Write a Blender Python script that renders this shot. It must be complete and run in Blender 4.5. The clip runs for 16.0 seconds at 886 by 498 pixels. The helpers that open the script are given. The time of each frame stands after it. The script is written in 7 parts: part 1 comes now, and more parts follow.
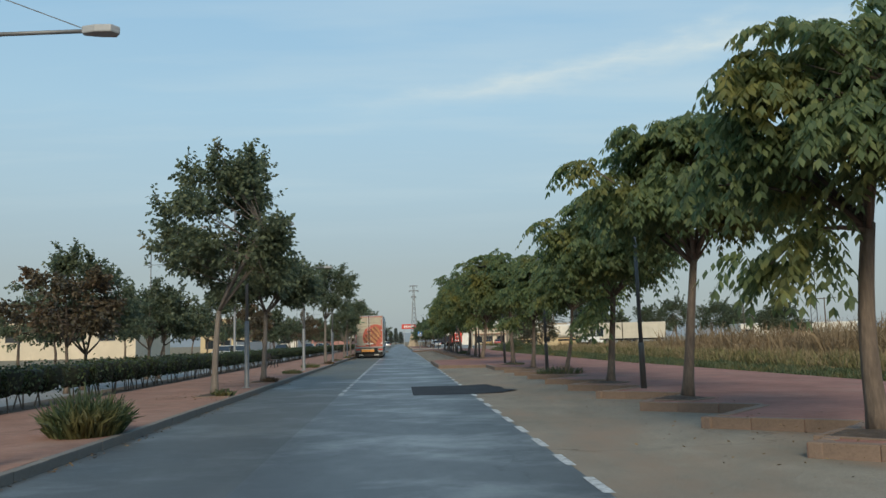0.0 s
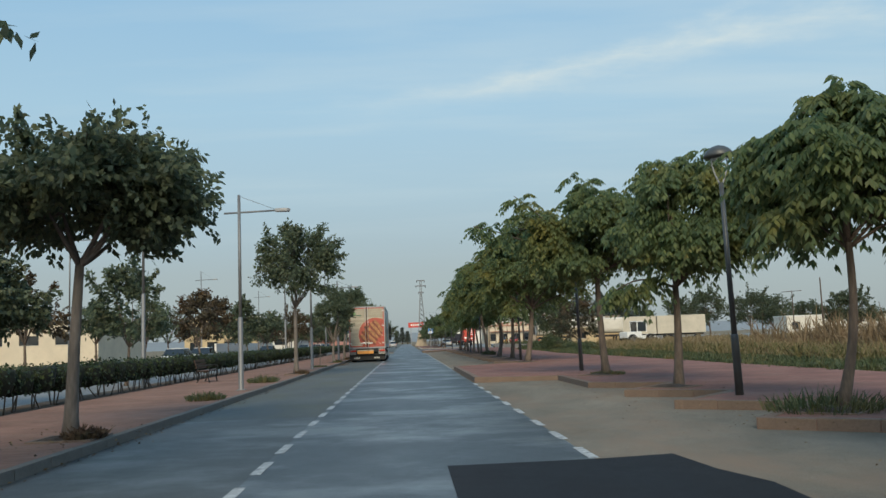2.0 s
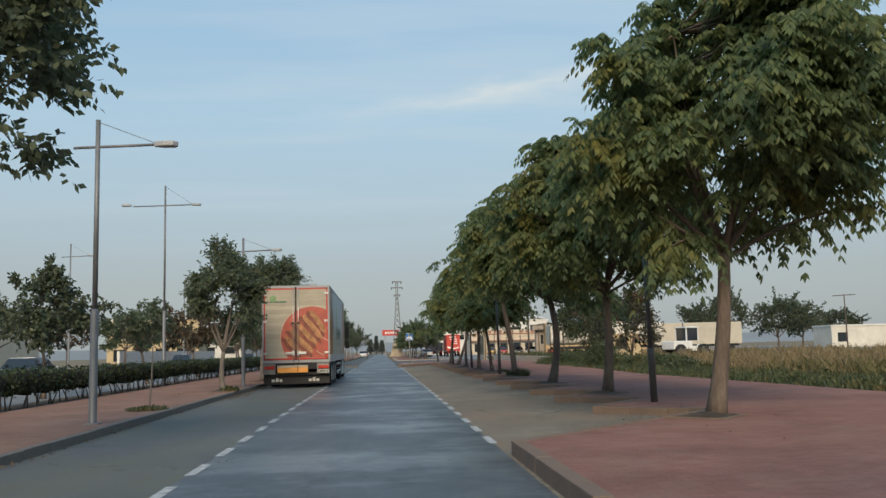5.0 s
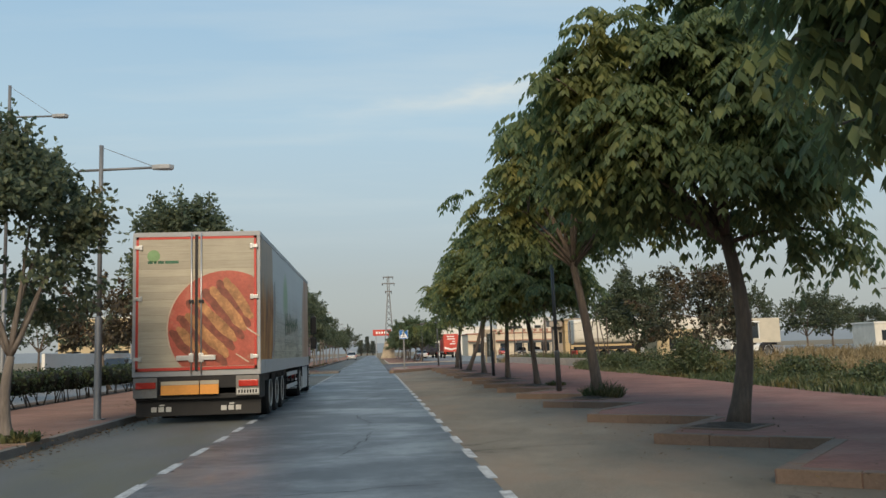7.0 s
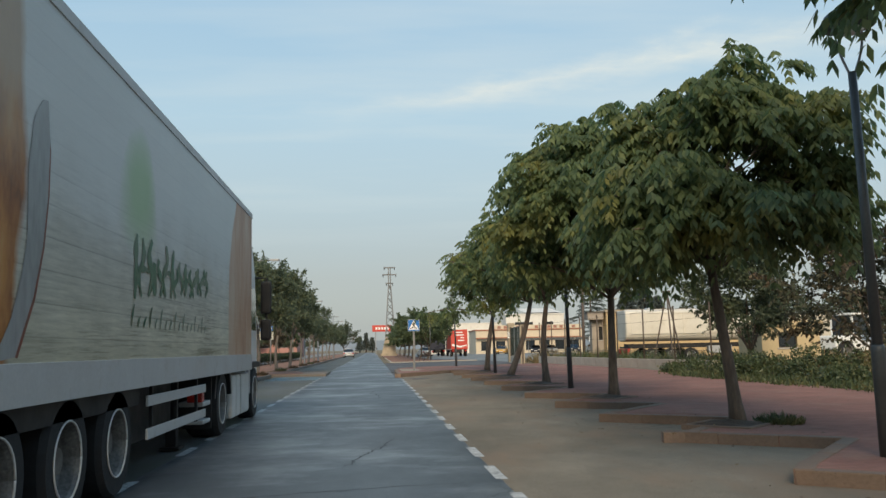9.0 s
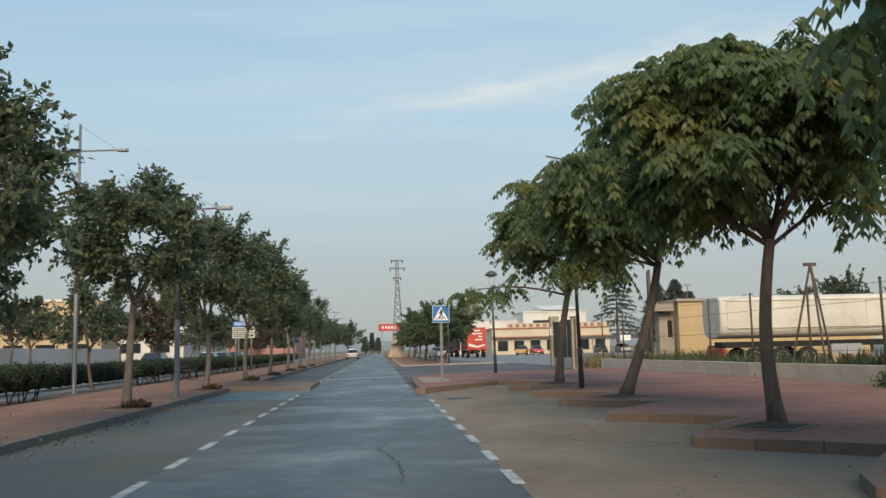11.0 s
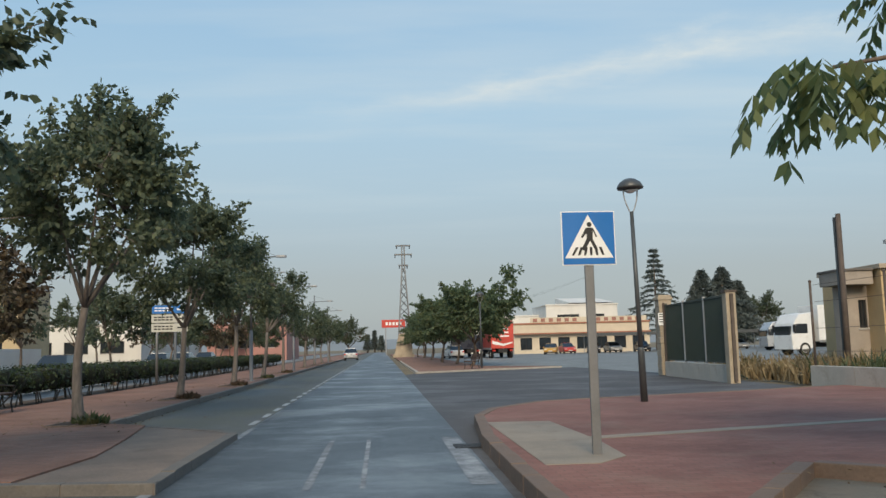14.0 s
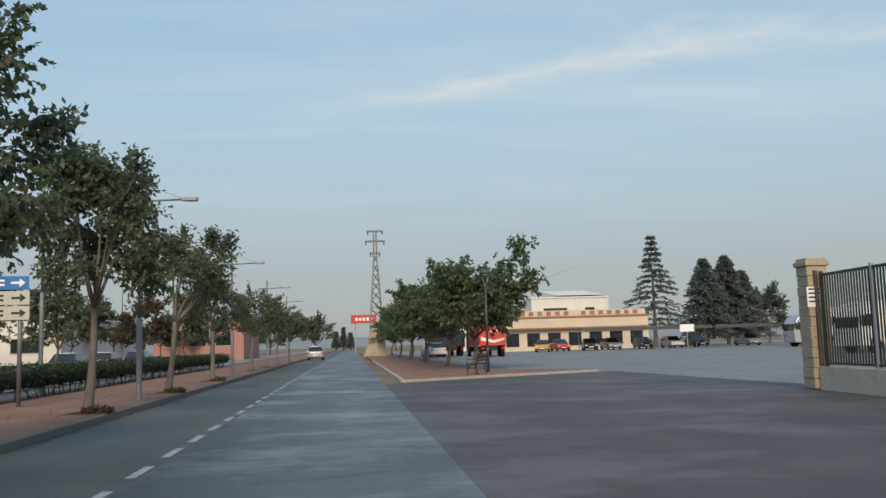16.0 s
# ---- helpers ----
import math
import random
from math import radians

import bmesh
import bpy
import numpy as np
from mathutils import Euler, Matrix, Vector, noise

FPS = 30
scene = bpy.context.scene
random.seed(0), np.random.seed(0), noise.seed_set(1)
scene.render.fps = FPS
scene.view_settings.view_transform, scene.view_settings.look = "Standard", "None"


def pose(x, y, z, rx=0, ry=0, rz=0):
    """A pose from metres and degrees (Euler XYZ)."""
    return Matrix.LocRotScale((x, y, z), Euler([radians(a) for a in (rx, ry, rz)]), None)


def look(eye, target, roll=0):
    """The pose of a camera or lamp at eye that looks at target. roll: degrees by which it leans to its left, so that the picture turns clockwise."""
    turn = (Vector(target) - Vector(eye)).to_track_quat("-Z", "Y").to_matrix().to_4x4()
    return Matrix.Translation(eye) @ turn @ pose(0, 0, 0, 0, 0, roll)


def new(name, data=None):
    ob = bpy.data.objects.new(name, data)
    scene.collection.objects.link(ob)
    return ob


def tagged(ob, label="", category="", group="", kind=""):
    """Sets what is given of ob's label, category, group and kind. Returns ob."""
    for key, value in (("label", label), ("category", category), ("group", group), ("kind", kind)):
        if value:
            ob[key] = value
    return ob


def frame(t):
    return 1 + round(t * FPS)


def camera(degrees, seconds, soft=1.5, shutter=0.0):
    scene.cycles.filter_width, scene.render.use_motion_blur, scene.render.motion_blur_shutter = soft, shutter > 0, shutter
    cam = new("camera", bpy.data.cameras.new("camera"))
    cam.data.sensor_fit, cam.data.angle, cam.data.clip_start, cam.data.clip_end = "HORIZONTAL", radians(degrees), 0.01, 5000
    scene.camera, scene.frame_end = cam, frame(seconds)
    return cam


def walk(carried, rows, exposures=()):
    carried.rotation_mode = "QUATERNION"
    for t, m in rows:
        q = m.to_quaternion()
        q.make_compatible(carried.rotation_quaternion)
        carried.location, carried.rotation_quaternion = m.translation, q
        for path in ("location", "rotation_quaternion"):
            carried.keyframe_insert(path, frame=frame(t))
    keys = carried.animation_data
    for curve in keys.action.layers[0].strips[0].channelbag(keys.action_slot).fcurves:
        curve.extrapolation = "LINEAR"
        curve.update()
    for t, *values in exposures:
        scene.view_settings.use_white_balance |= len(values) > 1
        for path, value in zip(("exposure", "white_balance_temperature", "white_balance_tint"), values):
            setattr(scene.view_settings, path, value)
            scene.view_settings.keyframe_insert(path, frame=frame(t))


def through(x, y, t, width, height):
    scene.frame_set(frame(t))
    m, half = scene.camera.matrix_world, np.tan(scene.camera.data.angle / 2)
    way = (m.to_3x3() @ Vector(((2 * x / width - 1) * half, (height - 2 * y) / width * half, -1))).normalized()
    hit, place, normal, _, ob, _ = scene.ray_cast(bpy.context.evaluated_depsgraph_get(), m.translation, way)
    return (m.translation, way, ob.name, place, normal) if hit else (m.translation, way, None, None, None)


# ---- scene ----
cam = camera(54.0, 16.0)
PATH = [
    (0, (-0.108, -14.381, 1.509), (-0.005, -12.394, 1.718), -1.3),
    (0.5, (-0.148, -9.606, 1.466), (-0.052, -7.619, 1.672), -1.8),
    (1, (-0.189, -4.776, 1.43), (-0.095, -2.789, 1.636), -2.1),
    (1.5, (-0.163, 0.071, 1.395), (-0.073, 2.059, 1.602), -2.1),
    (2, (-0.167, 4.962, 1.381), (-0.076, 6.949, 1.589), -2.1),
    (2.5, (-0.135, 9.727, 1.342), (-0.03, 11.712, 1.567), -2.1),
    (3, (-0.077, 14.391, 1.294), (0.03, 16.375, 1.52), -2.0),
    (5.5, (0.445, 37.928, 1.347), (0.598, 39.909, 1.577), -1.6),
    (6, (0.533, 41.977, 1.345), (0.689, 43.958, 1.575), -1.8),
    (6.5, (0.619, 45.775, 1.351), (0.781, 47.755, 1.58), -1.7),
    (7, (0.676, 49.411, 1.356), (0.84, 51.391, 1.587), -1.7),
    (7.5, (0.712, 53.074, 1.411), (0.878, 55.054, 1.637), -1.5),
    (8, (0.686, 56.927, 1.414), (0.852, 58.908, 1.64), -1.2),
    (8.5, (0.667, 60.684, 1.357), (0.833, 62.664, 1.583), -1.3),
    (9, (0.631, 64.432, 1.313), (0.795, 66.413, 1.539), -1.2),
    (9.5, (0.568, 68.145, 1.31), (0.728, 70.125, 1.538), -1.1),
    (12, (0.576, 86.672, 1.298), (0.722, 88.654, 1.524), -1.4),
    (12.5, (0.527, 90.241, 1.33), (0.673, 92.223, 1.554), -1.3),
    (13, (0.525, 93.687, 1.35), (0.668, 95.669, 1.575), -1.4),
    (13.5, (0.496, 97.158, 1.357), (0.639, 99.14, 1.582), -1.4),
    (14, (0.492, 100.623, 1.363), (0.637, 102.605, 1.587), -1.5),
    (14.5, (0.459, 103.957, 1.385), (0.613, 105.938, 1.608), -1.4),
    (15, (0.476, 107.456, 1.369), (0.646, 109.436, 1.59), -1.5),
    (15.5, (0.42, 111.003, 1.357), (0.615, 112.981, 1.577), -1.6),
    (16, (0.47, 114.72, 1.382), (0.685, 116.697, 1.598), -1.7),
]
walk(cam, [(t, look(eye, target, roll)) for t, eye, target, roll in PATH],
     [(0, 0.03, 6600, 4), (3.2, 0.03, 6600, 4), (5.5, 0.05, 7015, 10), (8, 0.12, 7200, 9), (9.5, 0.18, 7270, 8.5), (12, 0.12, 7000, 10), (14, 0.06, 6850, 9), (16, 0.03, 6990, 11)])

# ---- sky, sun and exposure ----
def build_world():
    w = bpy.data.worlds.new("sky")
    scene.world = w
    w.use_nodes = True
    nt = w.node_tree
    nt.nodes.clear()
    N, L = nt.nodes.new, nt.links.new
    out, bg = N("ShaderNodeOutputWorld"), N("ShaderNodeBackground")
    sky = N("ShaderNodeTexSky")
    sky.sky_type, sky.sun_disc = "NISHITA", False
    sky.sun_elevation, sky.sun_rotation = radians(24), radians(SUN_AZ)
    sky.dust_density, sky.air_density, sky.ozone_density = 1.6, 1.0, 2.0
    geo = N("ShaderNodeTexCoord")
    sep = N("ShaderNodeSeparateXYZ")
    L(geo.outputs["Generated"], sep.inputs[0])

    def m(op, a, b=None, c=None, clamp=False):
        n = N("ShaderNodeMath")
        n.operation, n.use_clamp = op, clamp
        for i, v in enumerate((a, b, c)):
            if v is None:
                continue
            if isinstance(v, (int, float)):
                n.inputs[i].default_value = v
            else:
                L(v, n.inputs[i])
        return n.outputs[0]

    # morning haze: pale grey at the horizon, thinning upwards
    z = m("MAXIMUM", sep.outputs[2], 0.0)
    haze = N("ShaderNodeValToRGB")
    L(z, haze.inputs[0])
    e = haze.color_ramp.elements
    e[0].position, e[0].color = 0.0, (0.355, 0.41, 0.455, 1)
    e[1].position, e[1].color = 0.6, (0.22, 0.43, 0.72, 1)
    for p, c in ((0.08, (0.375, 0.435, 0.485, 1)), (0.17, (0.42, 0.555, 0.66, 1)), (0.26, (0.41, 0.60, 0.765, 1)), (0.38, (0.335, 0.55, 0.78, 1))):
        k = e.new(p)
        k.color = c
    dim = N("ShaderNodeVectorMath")
    dim.operation = "SCALE"
    dim.inputs["Scale"].default_value = SKY_GAIN
    L(sky.outputs[0], dim.inputs[0])
    mix = N("ShaderNodeMix")
    mix.data_type = "RGBA"
    mix.inputs["Factor"].default_value = 0.85
    L(dim.outputs[0], mix.inputs["A"])
    L(haze.outputs[0], mix.inputs["B"])
    # high thin cloud, one drawn-out streak and faint veils, laid on a plane overhead
    zz = m("ADD", z, 0.06)
    px, py = m("DIVIDE", sep.outputs[0], zz), m("DIVIDE", sep.outputs[1], zz)
    comb = N("ShaderNodeCombineXYZ")
    L(px, comb.inputs[0])
    L(py, comb.inputs[1])
    ang, off = CLOUD
    u = m("ADD", m("MULTIPLY", px, math.cos(ang)), m("MULTIPLY", py, math.sin(ang)))
    v = m("SUBTRACT", m("SUBTRACT", m("MULTIPLY", py, math.cos(ang)), m("MULTIPLY", px, math.sin(ang))), off)
    warp = N("ShaderNodeTexNoise")
    warp.inputs["Scale"].default_value = 1.6
    warp.inputs["Detail"].default_value = 7.0
    warp.inputs["Roughness"].default_value = 0.62
    L(comb.outputs[0], warp.inputs["Vector"])
    v2 = m("ADD", v, m("MULTIPLY", m("SUBTRACT", warp.outputs[0], 0.5), 0.75))
    core = m("SUBTRACT", 1.0, m("MULTIPLY", m("ABSOLUTE", v2), 5.0), clamp=True)
    core = m("MULTIPLY", m("POWER", core, 1.4), m("MULTIPLY", warp.outputs[0], 1.4))
    core = m("MULTIPLY", core, m("ADD", u, 1.95, clamp=True))
    stretch = N("ShaderNodeMapping")
    stretch.inputs["Rotation"].default_value = (0, 0, -ang)
    stretch.inputs["Scale"].default_value = (0.35, 1.3, 1)
    L(comb.outputs[0], stretch.inputs["Vector"])
    veil = N("ShaderNodeTexNoise")
    veil.inputs["Scale"].default_value = 1.1
    veil.inputs["Detail"].default_value = 6.0
    veil.inputs["Roughness"].default_value = 0.55
    L(stretch.outputs[0], veil.inputs["Vector"])
    thin = m("MULTIPLY", m("SUBTRACT", veil.outputs[0], 0.47, clamp=True), 1.6)
    amount = m("ADD", m("MULTIPLY", m("MULTIPLY", core, m("MULTIPLY", m("SUBTRACT", veil.outputs[0], 0.36, clamp=True), 5.5)), 0.72), thin, clamp=True)
    amount = m("MULTIPLY", amount, m("MULTIPLY", m("SUBTRACT", z, 0.09, clamp=True), 7.0, clamp=True), clamp=True)
    cl = N("ShaderNodeMix")
    cl.data_type = "RGBA"
    L(amount, cl.inputs["Factor"])
    L(mix.outputs["Result"], cl.inputs["A"])
    cl.inputs["B"].default_value = (0.64, 0.72, 0.765, 1)
    L(cl.outputs["Result"], bg.inputs[0])
    bg.inputs[1].default_value = 1.0
    L(bg.outputs[0], out.inputs[0])


SUN_AZ, SKY_GAIN, CLOUD = 186, 0.12, (-0.526, 2.56)
build_world()
sun = new("sun", bpy.data.lights.new("sun", "SUN"))
sun.data.energy, sun.data.angle, sun.data.color = 3.0, radians(24), (1.0, 0.85, 0.66)
sun.matrix_world = look((-3, -30, 18), (0, 0, 0))

# ---- materials ----
def shader(name):
    mt = bpy.data.materials.new(name)
    mt.use_nodes = True
    nt = mt.node_tree
    return mt, nt, nt.nodes["Principled BSDF"]


def noise_node(nt, scale, detail=4.0, rough=0.55, vec=None, stretch=None):
    n = nt.nodes.new("ShaderNodeTexNoise")
    n.inputs["Scale"].default_value, n.inputs["Detail"].default_value, n.inputs["Roughness"].default_value = scale, detail, rough
    if vec is None:
        vec = nt.nodes.new("ShaderNodeTexCoord").outputs["Object"]
    if stretch:
        mp = nt.nodes.new("ShaderNodeMapping")
        mp.inputs["Scale"].default_value = stretch
        nt.links.new(vec, mp.inputs["Vector"])
        vec = mp.outputs[0]
    nt.links.new(vec, n.inputs["Vector"])
    return n.outputs[0]


def ramp(nt, fac, stops):
    r = nt.nodes.new("ShaderNodeValToRGB")
    e = r.color_ramp.elements
    while len(e) < len(stops):
        e.new(0.5)
    for k, (p, c) in zip(e, stops):
        k.position, k.color = p, (*c, 1) if len(c) == 3 else c
    nt.links.new(fac, r.inputs[0])
    return r.outputs[0]


def blend(nt, kind, fac, a, b):
    n = nt.nodes.new("ShaderNodeMix")
    n.data_type, n.blend_type = "RGBA", kind
    for key, v in (("Factor", fac), ("A", a), ("B", b)):
        if isinstance(v, (int, float)):
            n.inputs[key].default_value = v
        elif isinstance(v, tuple):
            n.inputs[key].default_value = (*v, 1)
        else:
            nt.links.new(v, n.inputs[key])
    return n.outputs["Result"]


def bumped(nt, p, height, strength, distance):
    b = nt.nodes.new("ShaderNodeBump")
    b.inputs["Strength"].default_value, b.inputs["Distance"].default_value = strength, distance
    nt.links.new(height, b.inputs["Height"])
    nt.links.new(b.outputs[0], p.inputs["Normal"])


def mat(name, col, rough=0.7, var=0.2, scale=1.5, fine=30.0, bump=0.15, metal=0.0, dist=0.01, stretch=None, stain=None, rvar=0.1):
    """A plain surface with variation at two scales, fine relief and, where given, stains of another colour."""
    mt, nt, p = shader(name)
    big, small = noise_node(nt, scale, 5, 0.6, stretch=stretch), noise_node(nt, fine, 3, 0.6, stretch=stretch)
    lo, hi = tuple(c * (1 - var) for c in col), tuple(min(1, c * (1 + var)) for c in col)
    c = ramp(nt, big, ((0.3, lo), (0.7, hi)))
    c = blend(nt, "MULTIPLY", 1.0, c, ramp(nt, small, ((0.25, (1 - var,) * 3), (0.75, (1.0,) * 3))))
    if stain:
        c = blend(nt, "MIX", ramp(nt, noise_node(nt, scale * 2.3, 7, 0.7), ((0.55, (0, 0, 0)), (0.72, (0.8,) * 3))), c, stain)
    nt.links.new(c, p.inputs["Base Color"])
    nt.links.new(ramp(nt, big, ((0.3, (max(0.03, rough - rvar),) * 3), (0.7, (min(1, rough + rvar),) * 3))), p.inputs["Roughness"])
    p.inputs["Metallic"].default_value = metal
    if bump:
        bumped(nt, p, small, bump, dist)
    return mt


def asphalt_mat(name, lo, hi, rough, bands=0.0, shine=0.5, dirt=None):
    """Worn asphalt: grit, mottled wear, cross bands pale from rubbing and painted wet sheen, hairline cracks."""
    mt, nt, p = shader(name)
    co = nt.nodes.new("ShaderNodeTexCoord").outputs["Object"]
    big = noise_node(nt, 0.35, 6, 0.62, co, (1.0, 0.4, 1))
    mid = noise_node(nt, 0.8, 9, 0.72, co, (1.0, 0.7, 1))
    grit = noise_node(nt, 90, 2, 0.6, co)
    c = ramp(nt, big, ((0.32, lo), (0.68, hi)))
    if bands:
        # the bands' pale colour also stands in for sky sheen
        wide = ramp(nt, noise_node(nt, 0.5, 9, 0.68, co, (0.55, 0.7, 1)), ((0.48, (0, 0, 0)), (0.61, (1, 1, 1))))
        c = blend(nt, "MIX", blend(nt, "MULTIPLY", 1.0, wide, (bands,) * 3), c, tuple(min(1, v * 2.1) for v in hi))
    c = blend(nt, "MULTIPLY", 1.0, c, ramp(nt, mid, ((0.33, (0.74,) * 3), (0.67, (1.12,) * 3))))
    c = blend(nt, "MULTIPLY", 1.0, c, ramp(nt, grit, ((0.3, (0.6,) * 3), (0.7, (1.15,) * 3))))
    if dirt:
        c = blend(nt, "MIX", ramp(nt, noise_node(nt, 0.5, 8, 0.7, co, (1.0, 0.45, 1)), ((0.46, (0, 0, 0)), (0.66, (0.85,) * 3))), c, dirt)
    vo = nt.nodes.new("ShaderNodeTexVoronoi")
    vo.feature = "DISTANCE_TO_EDGE"
    vo.inputs["Scale"].default_value = 0.28
    wob = nt.nodes.new("ShaderNodeVectorMath")
    wob.operation = "MULTIPLY_ADD"
    nz = nt.nodes.new("ShaderNodeTexNoise")
    nz.inputs["Scale"].default_value, nz.inputs["Detail"].default_value = 1.3, 5
    nt.links.new(co, nz.inputs["Vector"])
    nt.links.new(nz.outputs["Color"], wob.inputs[0])
    wob.inputs[1].default_value = (1.6, 1.6, 0)
    nt.links.new(co, wob.inputs[2])
    nt.links.new(wob.outputs[0], vo.inputs["Vector"])
    crack = ramp(nt, vo.outputs["Distance"], ((0.0, (0.45,) * 3), (0.006, (1, 1, 1))))
    c = blend(nt, "MULTIPLY", ramp(nt, noise_node(nt, 0.15, 2, 0.5, co), ((0.5, (0, 0, 0)), (0.6, (1, 1, 1)))), c, crack)
    nt.links.new(c, p.inputs["Base Color"])
    gloss = ramp(nt, mid, ((0.32, (rough - 0.07,) * 3), (0.68, (rough + 0.12,) * 3)))
    if bands:
        gloss = blend(nt, "SUBTRACT", 0.14, gloss, wide)
    nt.links.new(gloss, p.inputs["Roughness"])
    p.inputs["Specular IOR Level"].default_value = shine
    bumped(nt, p, grit, 0.35, 0.004)
    return mt


def paver_mat(name, a, b, joint, size=(0.2, 0.1), dust=(0.30, 0.24, 0.18)):
    """Small concrete pavers, faded unevenly, with dusty joints."""
    mt, nt, p = shader(name)
    co = nt.nodes.new("ShaderNodeTexCoord").outputs["Object"]
    br = nt.nodes.new("ShaderNodeTexBrick")
    br.inputs["Scale"].default_value = 1.0
    br.inputs["Brick Width"].default_value, br.inputs["Row Height"].default_value = size
    br.inputs["Mortar Size"].default_value, br.inputs["Mortar Smooth"].default_value = 0.006, 0.3
    for k, v in (("Color1", a), ("Color2", b), ("Mortar", joint)):
        br.inputs[k].default_value = (*v, 1)
    nt.links.new(co, br.inputs["Vector"])
    c = blend(nt, "MULTIPLY", 1.0, br.outputs["Color"], ramp(nt, noise_node(nt, 0.6, 6, 0.65, co), ((0.3, (0.72,) * 3), (0.7, (1.15,) * 3))))
    c = blend(nt, "MIX", ramp(nt, noise_node(nt, 0.9, 7, 0.7, co), ((0.5, (0, 0, 0)), (0.75, (0.55,) * 3))), c, dust)
    nt.links.new(c, p.inputs["Base Color"])
    p.inputs["Roughness"].default_value = 0.9
    p.inputs["Specular IOR Level"].default_value = 0.15
    bumped(nt, p, br.outputs["Fac"], -0.4, 0.004)
    return mt


def leaf_mat(name, dark, mid, light, patch, patch_amt, rough=0.5, through=0.25):
    """Leaves: every leaf its own tone, with sprays that turn yellow, lit through a little."""
    mt, nt, p = shader(name)
    isl = nt.nodes.new("ShaderNodeNewGeometry").outputs["Random Per Island"]
    c = ramp(nt, isl, ((0.0, dark), (0.55, mid), (1.0, light)))
    co = nt.nodes.new("ShaderNodeTexCoord").outputs["Object"]
    if patch_amt:
        f = ramp(nt, noise_node(nt, 0.75, 4, 0.6, co), ((0.62 - patch_amt, (0, 0, 0)), (0.80 - patch_amt, (0.85,) * 3)))
        c = blend(nt, "MIX", f, c, blend(nt, "MIX", isl, tuple(v * 0.6 for v in patch), patch))
    nt.links.new(c, p.inputs["Base Color"])
    p.inputs["Roughness"].default_value = rough
    p.inputs["Specular IOR Level"].default_value = 0.35
    tr = nt.nodes.new("ShaderNodeBsdfTranslucent")
    nt.links.new(c, tr.inputs[0])
    mx = nt.nodes.new("ShaderNodeMixShader")
    mx.inputs[0].default_value = through
    nt.links.new(p.outputs[0], mx.inputs[1])
    nt.links.new(tr.outputs[0], mx.inputs[2])
    nt.links.new(mx.outputs[0], nt.nodes["Material Output"].inputs[0])
    return mt


def worn_paint_mat(name, paint, under, keep=0.5, scale=5.0):
    mt, nt, p = shader(name)
    co = nt.nodes.new("ShaderNodeTexCoord").outputs["Object"]
    f = ramp(nt, noise_node(nt, scale, 8, 0.75, co), ((keep - 0.12, (1, 1, 1)), (keep + 0.12, (0, 0, 0))))
    g = ramp(nt, noise_node(nt, 70, 2, 0.6, co), ((0.3, (0.75,) * 3), (0.7, (1.05,) * 3)))
    c = blend(nt, "MULTIPLY", 1.0, blend(nt, "MIX", f, under, paint), g)
    nt.links.new(c, p.inputs["Base Color"])
    p.inputs["Roughness"].default_value = 0.7
    return mt


def plank_mat(name, a, b, width=0.16, rough=0.4):
    """Printed weathered planks, lying lengthwise."""
    mt, nt, p = shader(name)
    co = nt.nodes.new("ShaderNodeTexCoord").outputs["Object"]
    sep = nt.nodes.new("ShaderNodeSeparateXYZ")
    nt.links.new(co, sep.inputs[0])
    grain = noise_node(nt, 3.0, 7, 0.7, co, (0.6, 0.6, 9.0))
    row = nt.nodes.new("ShaderNodeMath")
    row.operation = "MULTIPLY"
    row.inputs[1].default_value = 1 / width
    nt.links.new(sep.outputs[2], row.inputs[0])
    fl, fr = nt.nodes.new("ShaderNodeMath"), nt.nodes.new("ShaderNodeMath")
    fl.operation, fr.operation = "FLOOR", "FRACT"
    nt.links.new(row.outputs[0], fl.inputs[0])
    nt.links.new(row.outputs[0], fr.inputs[0])
    wn = nt.nodes.new("ShaderNodeTexWhiteNoise")
    wn.noise_dimensions = "1D"
    nt.links.new(fl.outputs[0], wn.inputs["W"])
    c = ramp(nt, grain, ((0.28, a), (0.7, b)))
    c = blend(nt, "MULTIPLY", 1.0, c, ramp(nt, wn.outputs["Value"], ((0.0, (0.85,) * 3), (1.0, (1.08,) * 3))))
    c = blend(nt, "MULTIPLY", 1.0, c, ramp(nt, fr.outputs[0], ((0.0, (0.6,) * 3), (0.07, (1, 1, 1)))))
    c = blend(nt, "MULTIPLY", 1.0, c, ramp(nt, noise_node(nt, 0.8, 5, 0.6, co), ((0.3, (0.8,) * 3), (0.7, (1.05,) * 3))))
    nt.links.new(c, p.inputs["Base Color"])
    p.inputs["Roughness"].default_value = rough
    return mt


def glass_mat(name, col=(0.02, 0.025, 0.03), rough=0.06):
    mt, nt, p = shader(name)
    p.inputs["Base Color"].default_value = (*col, 1)
    p.inputs["Roughness"].default_value = rough
    p.inputs["Specular IOR Level"].default_value = 0.8
    return mt


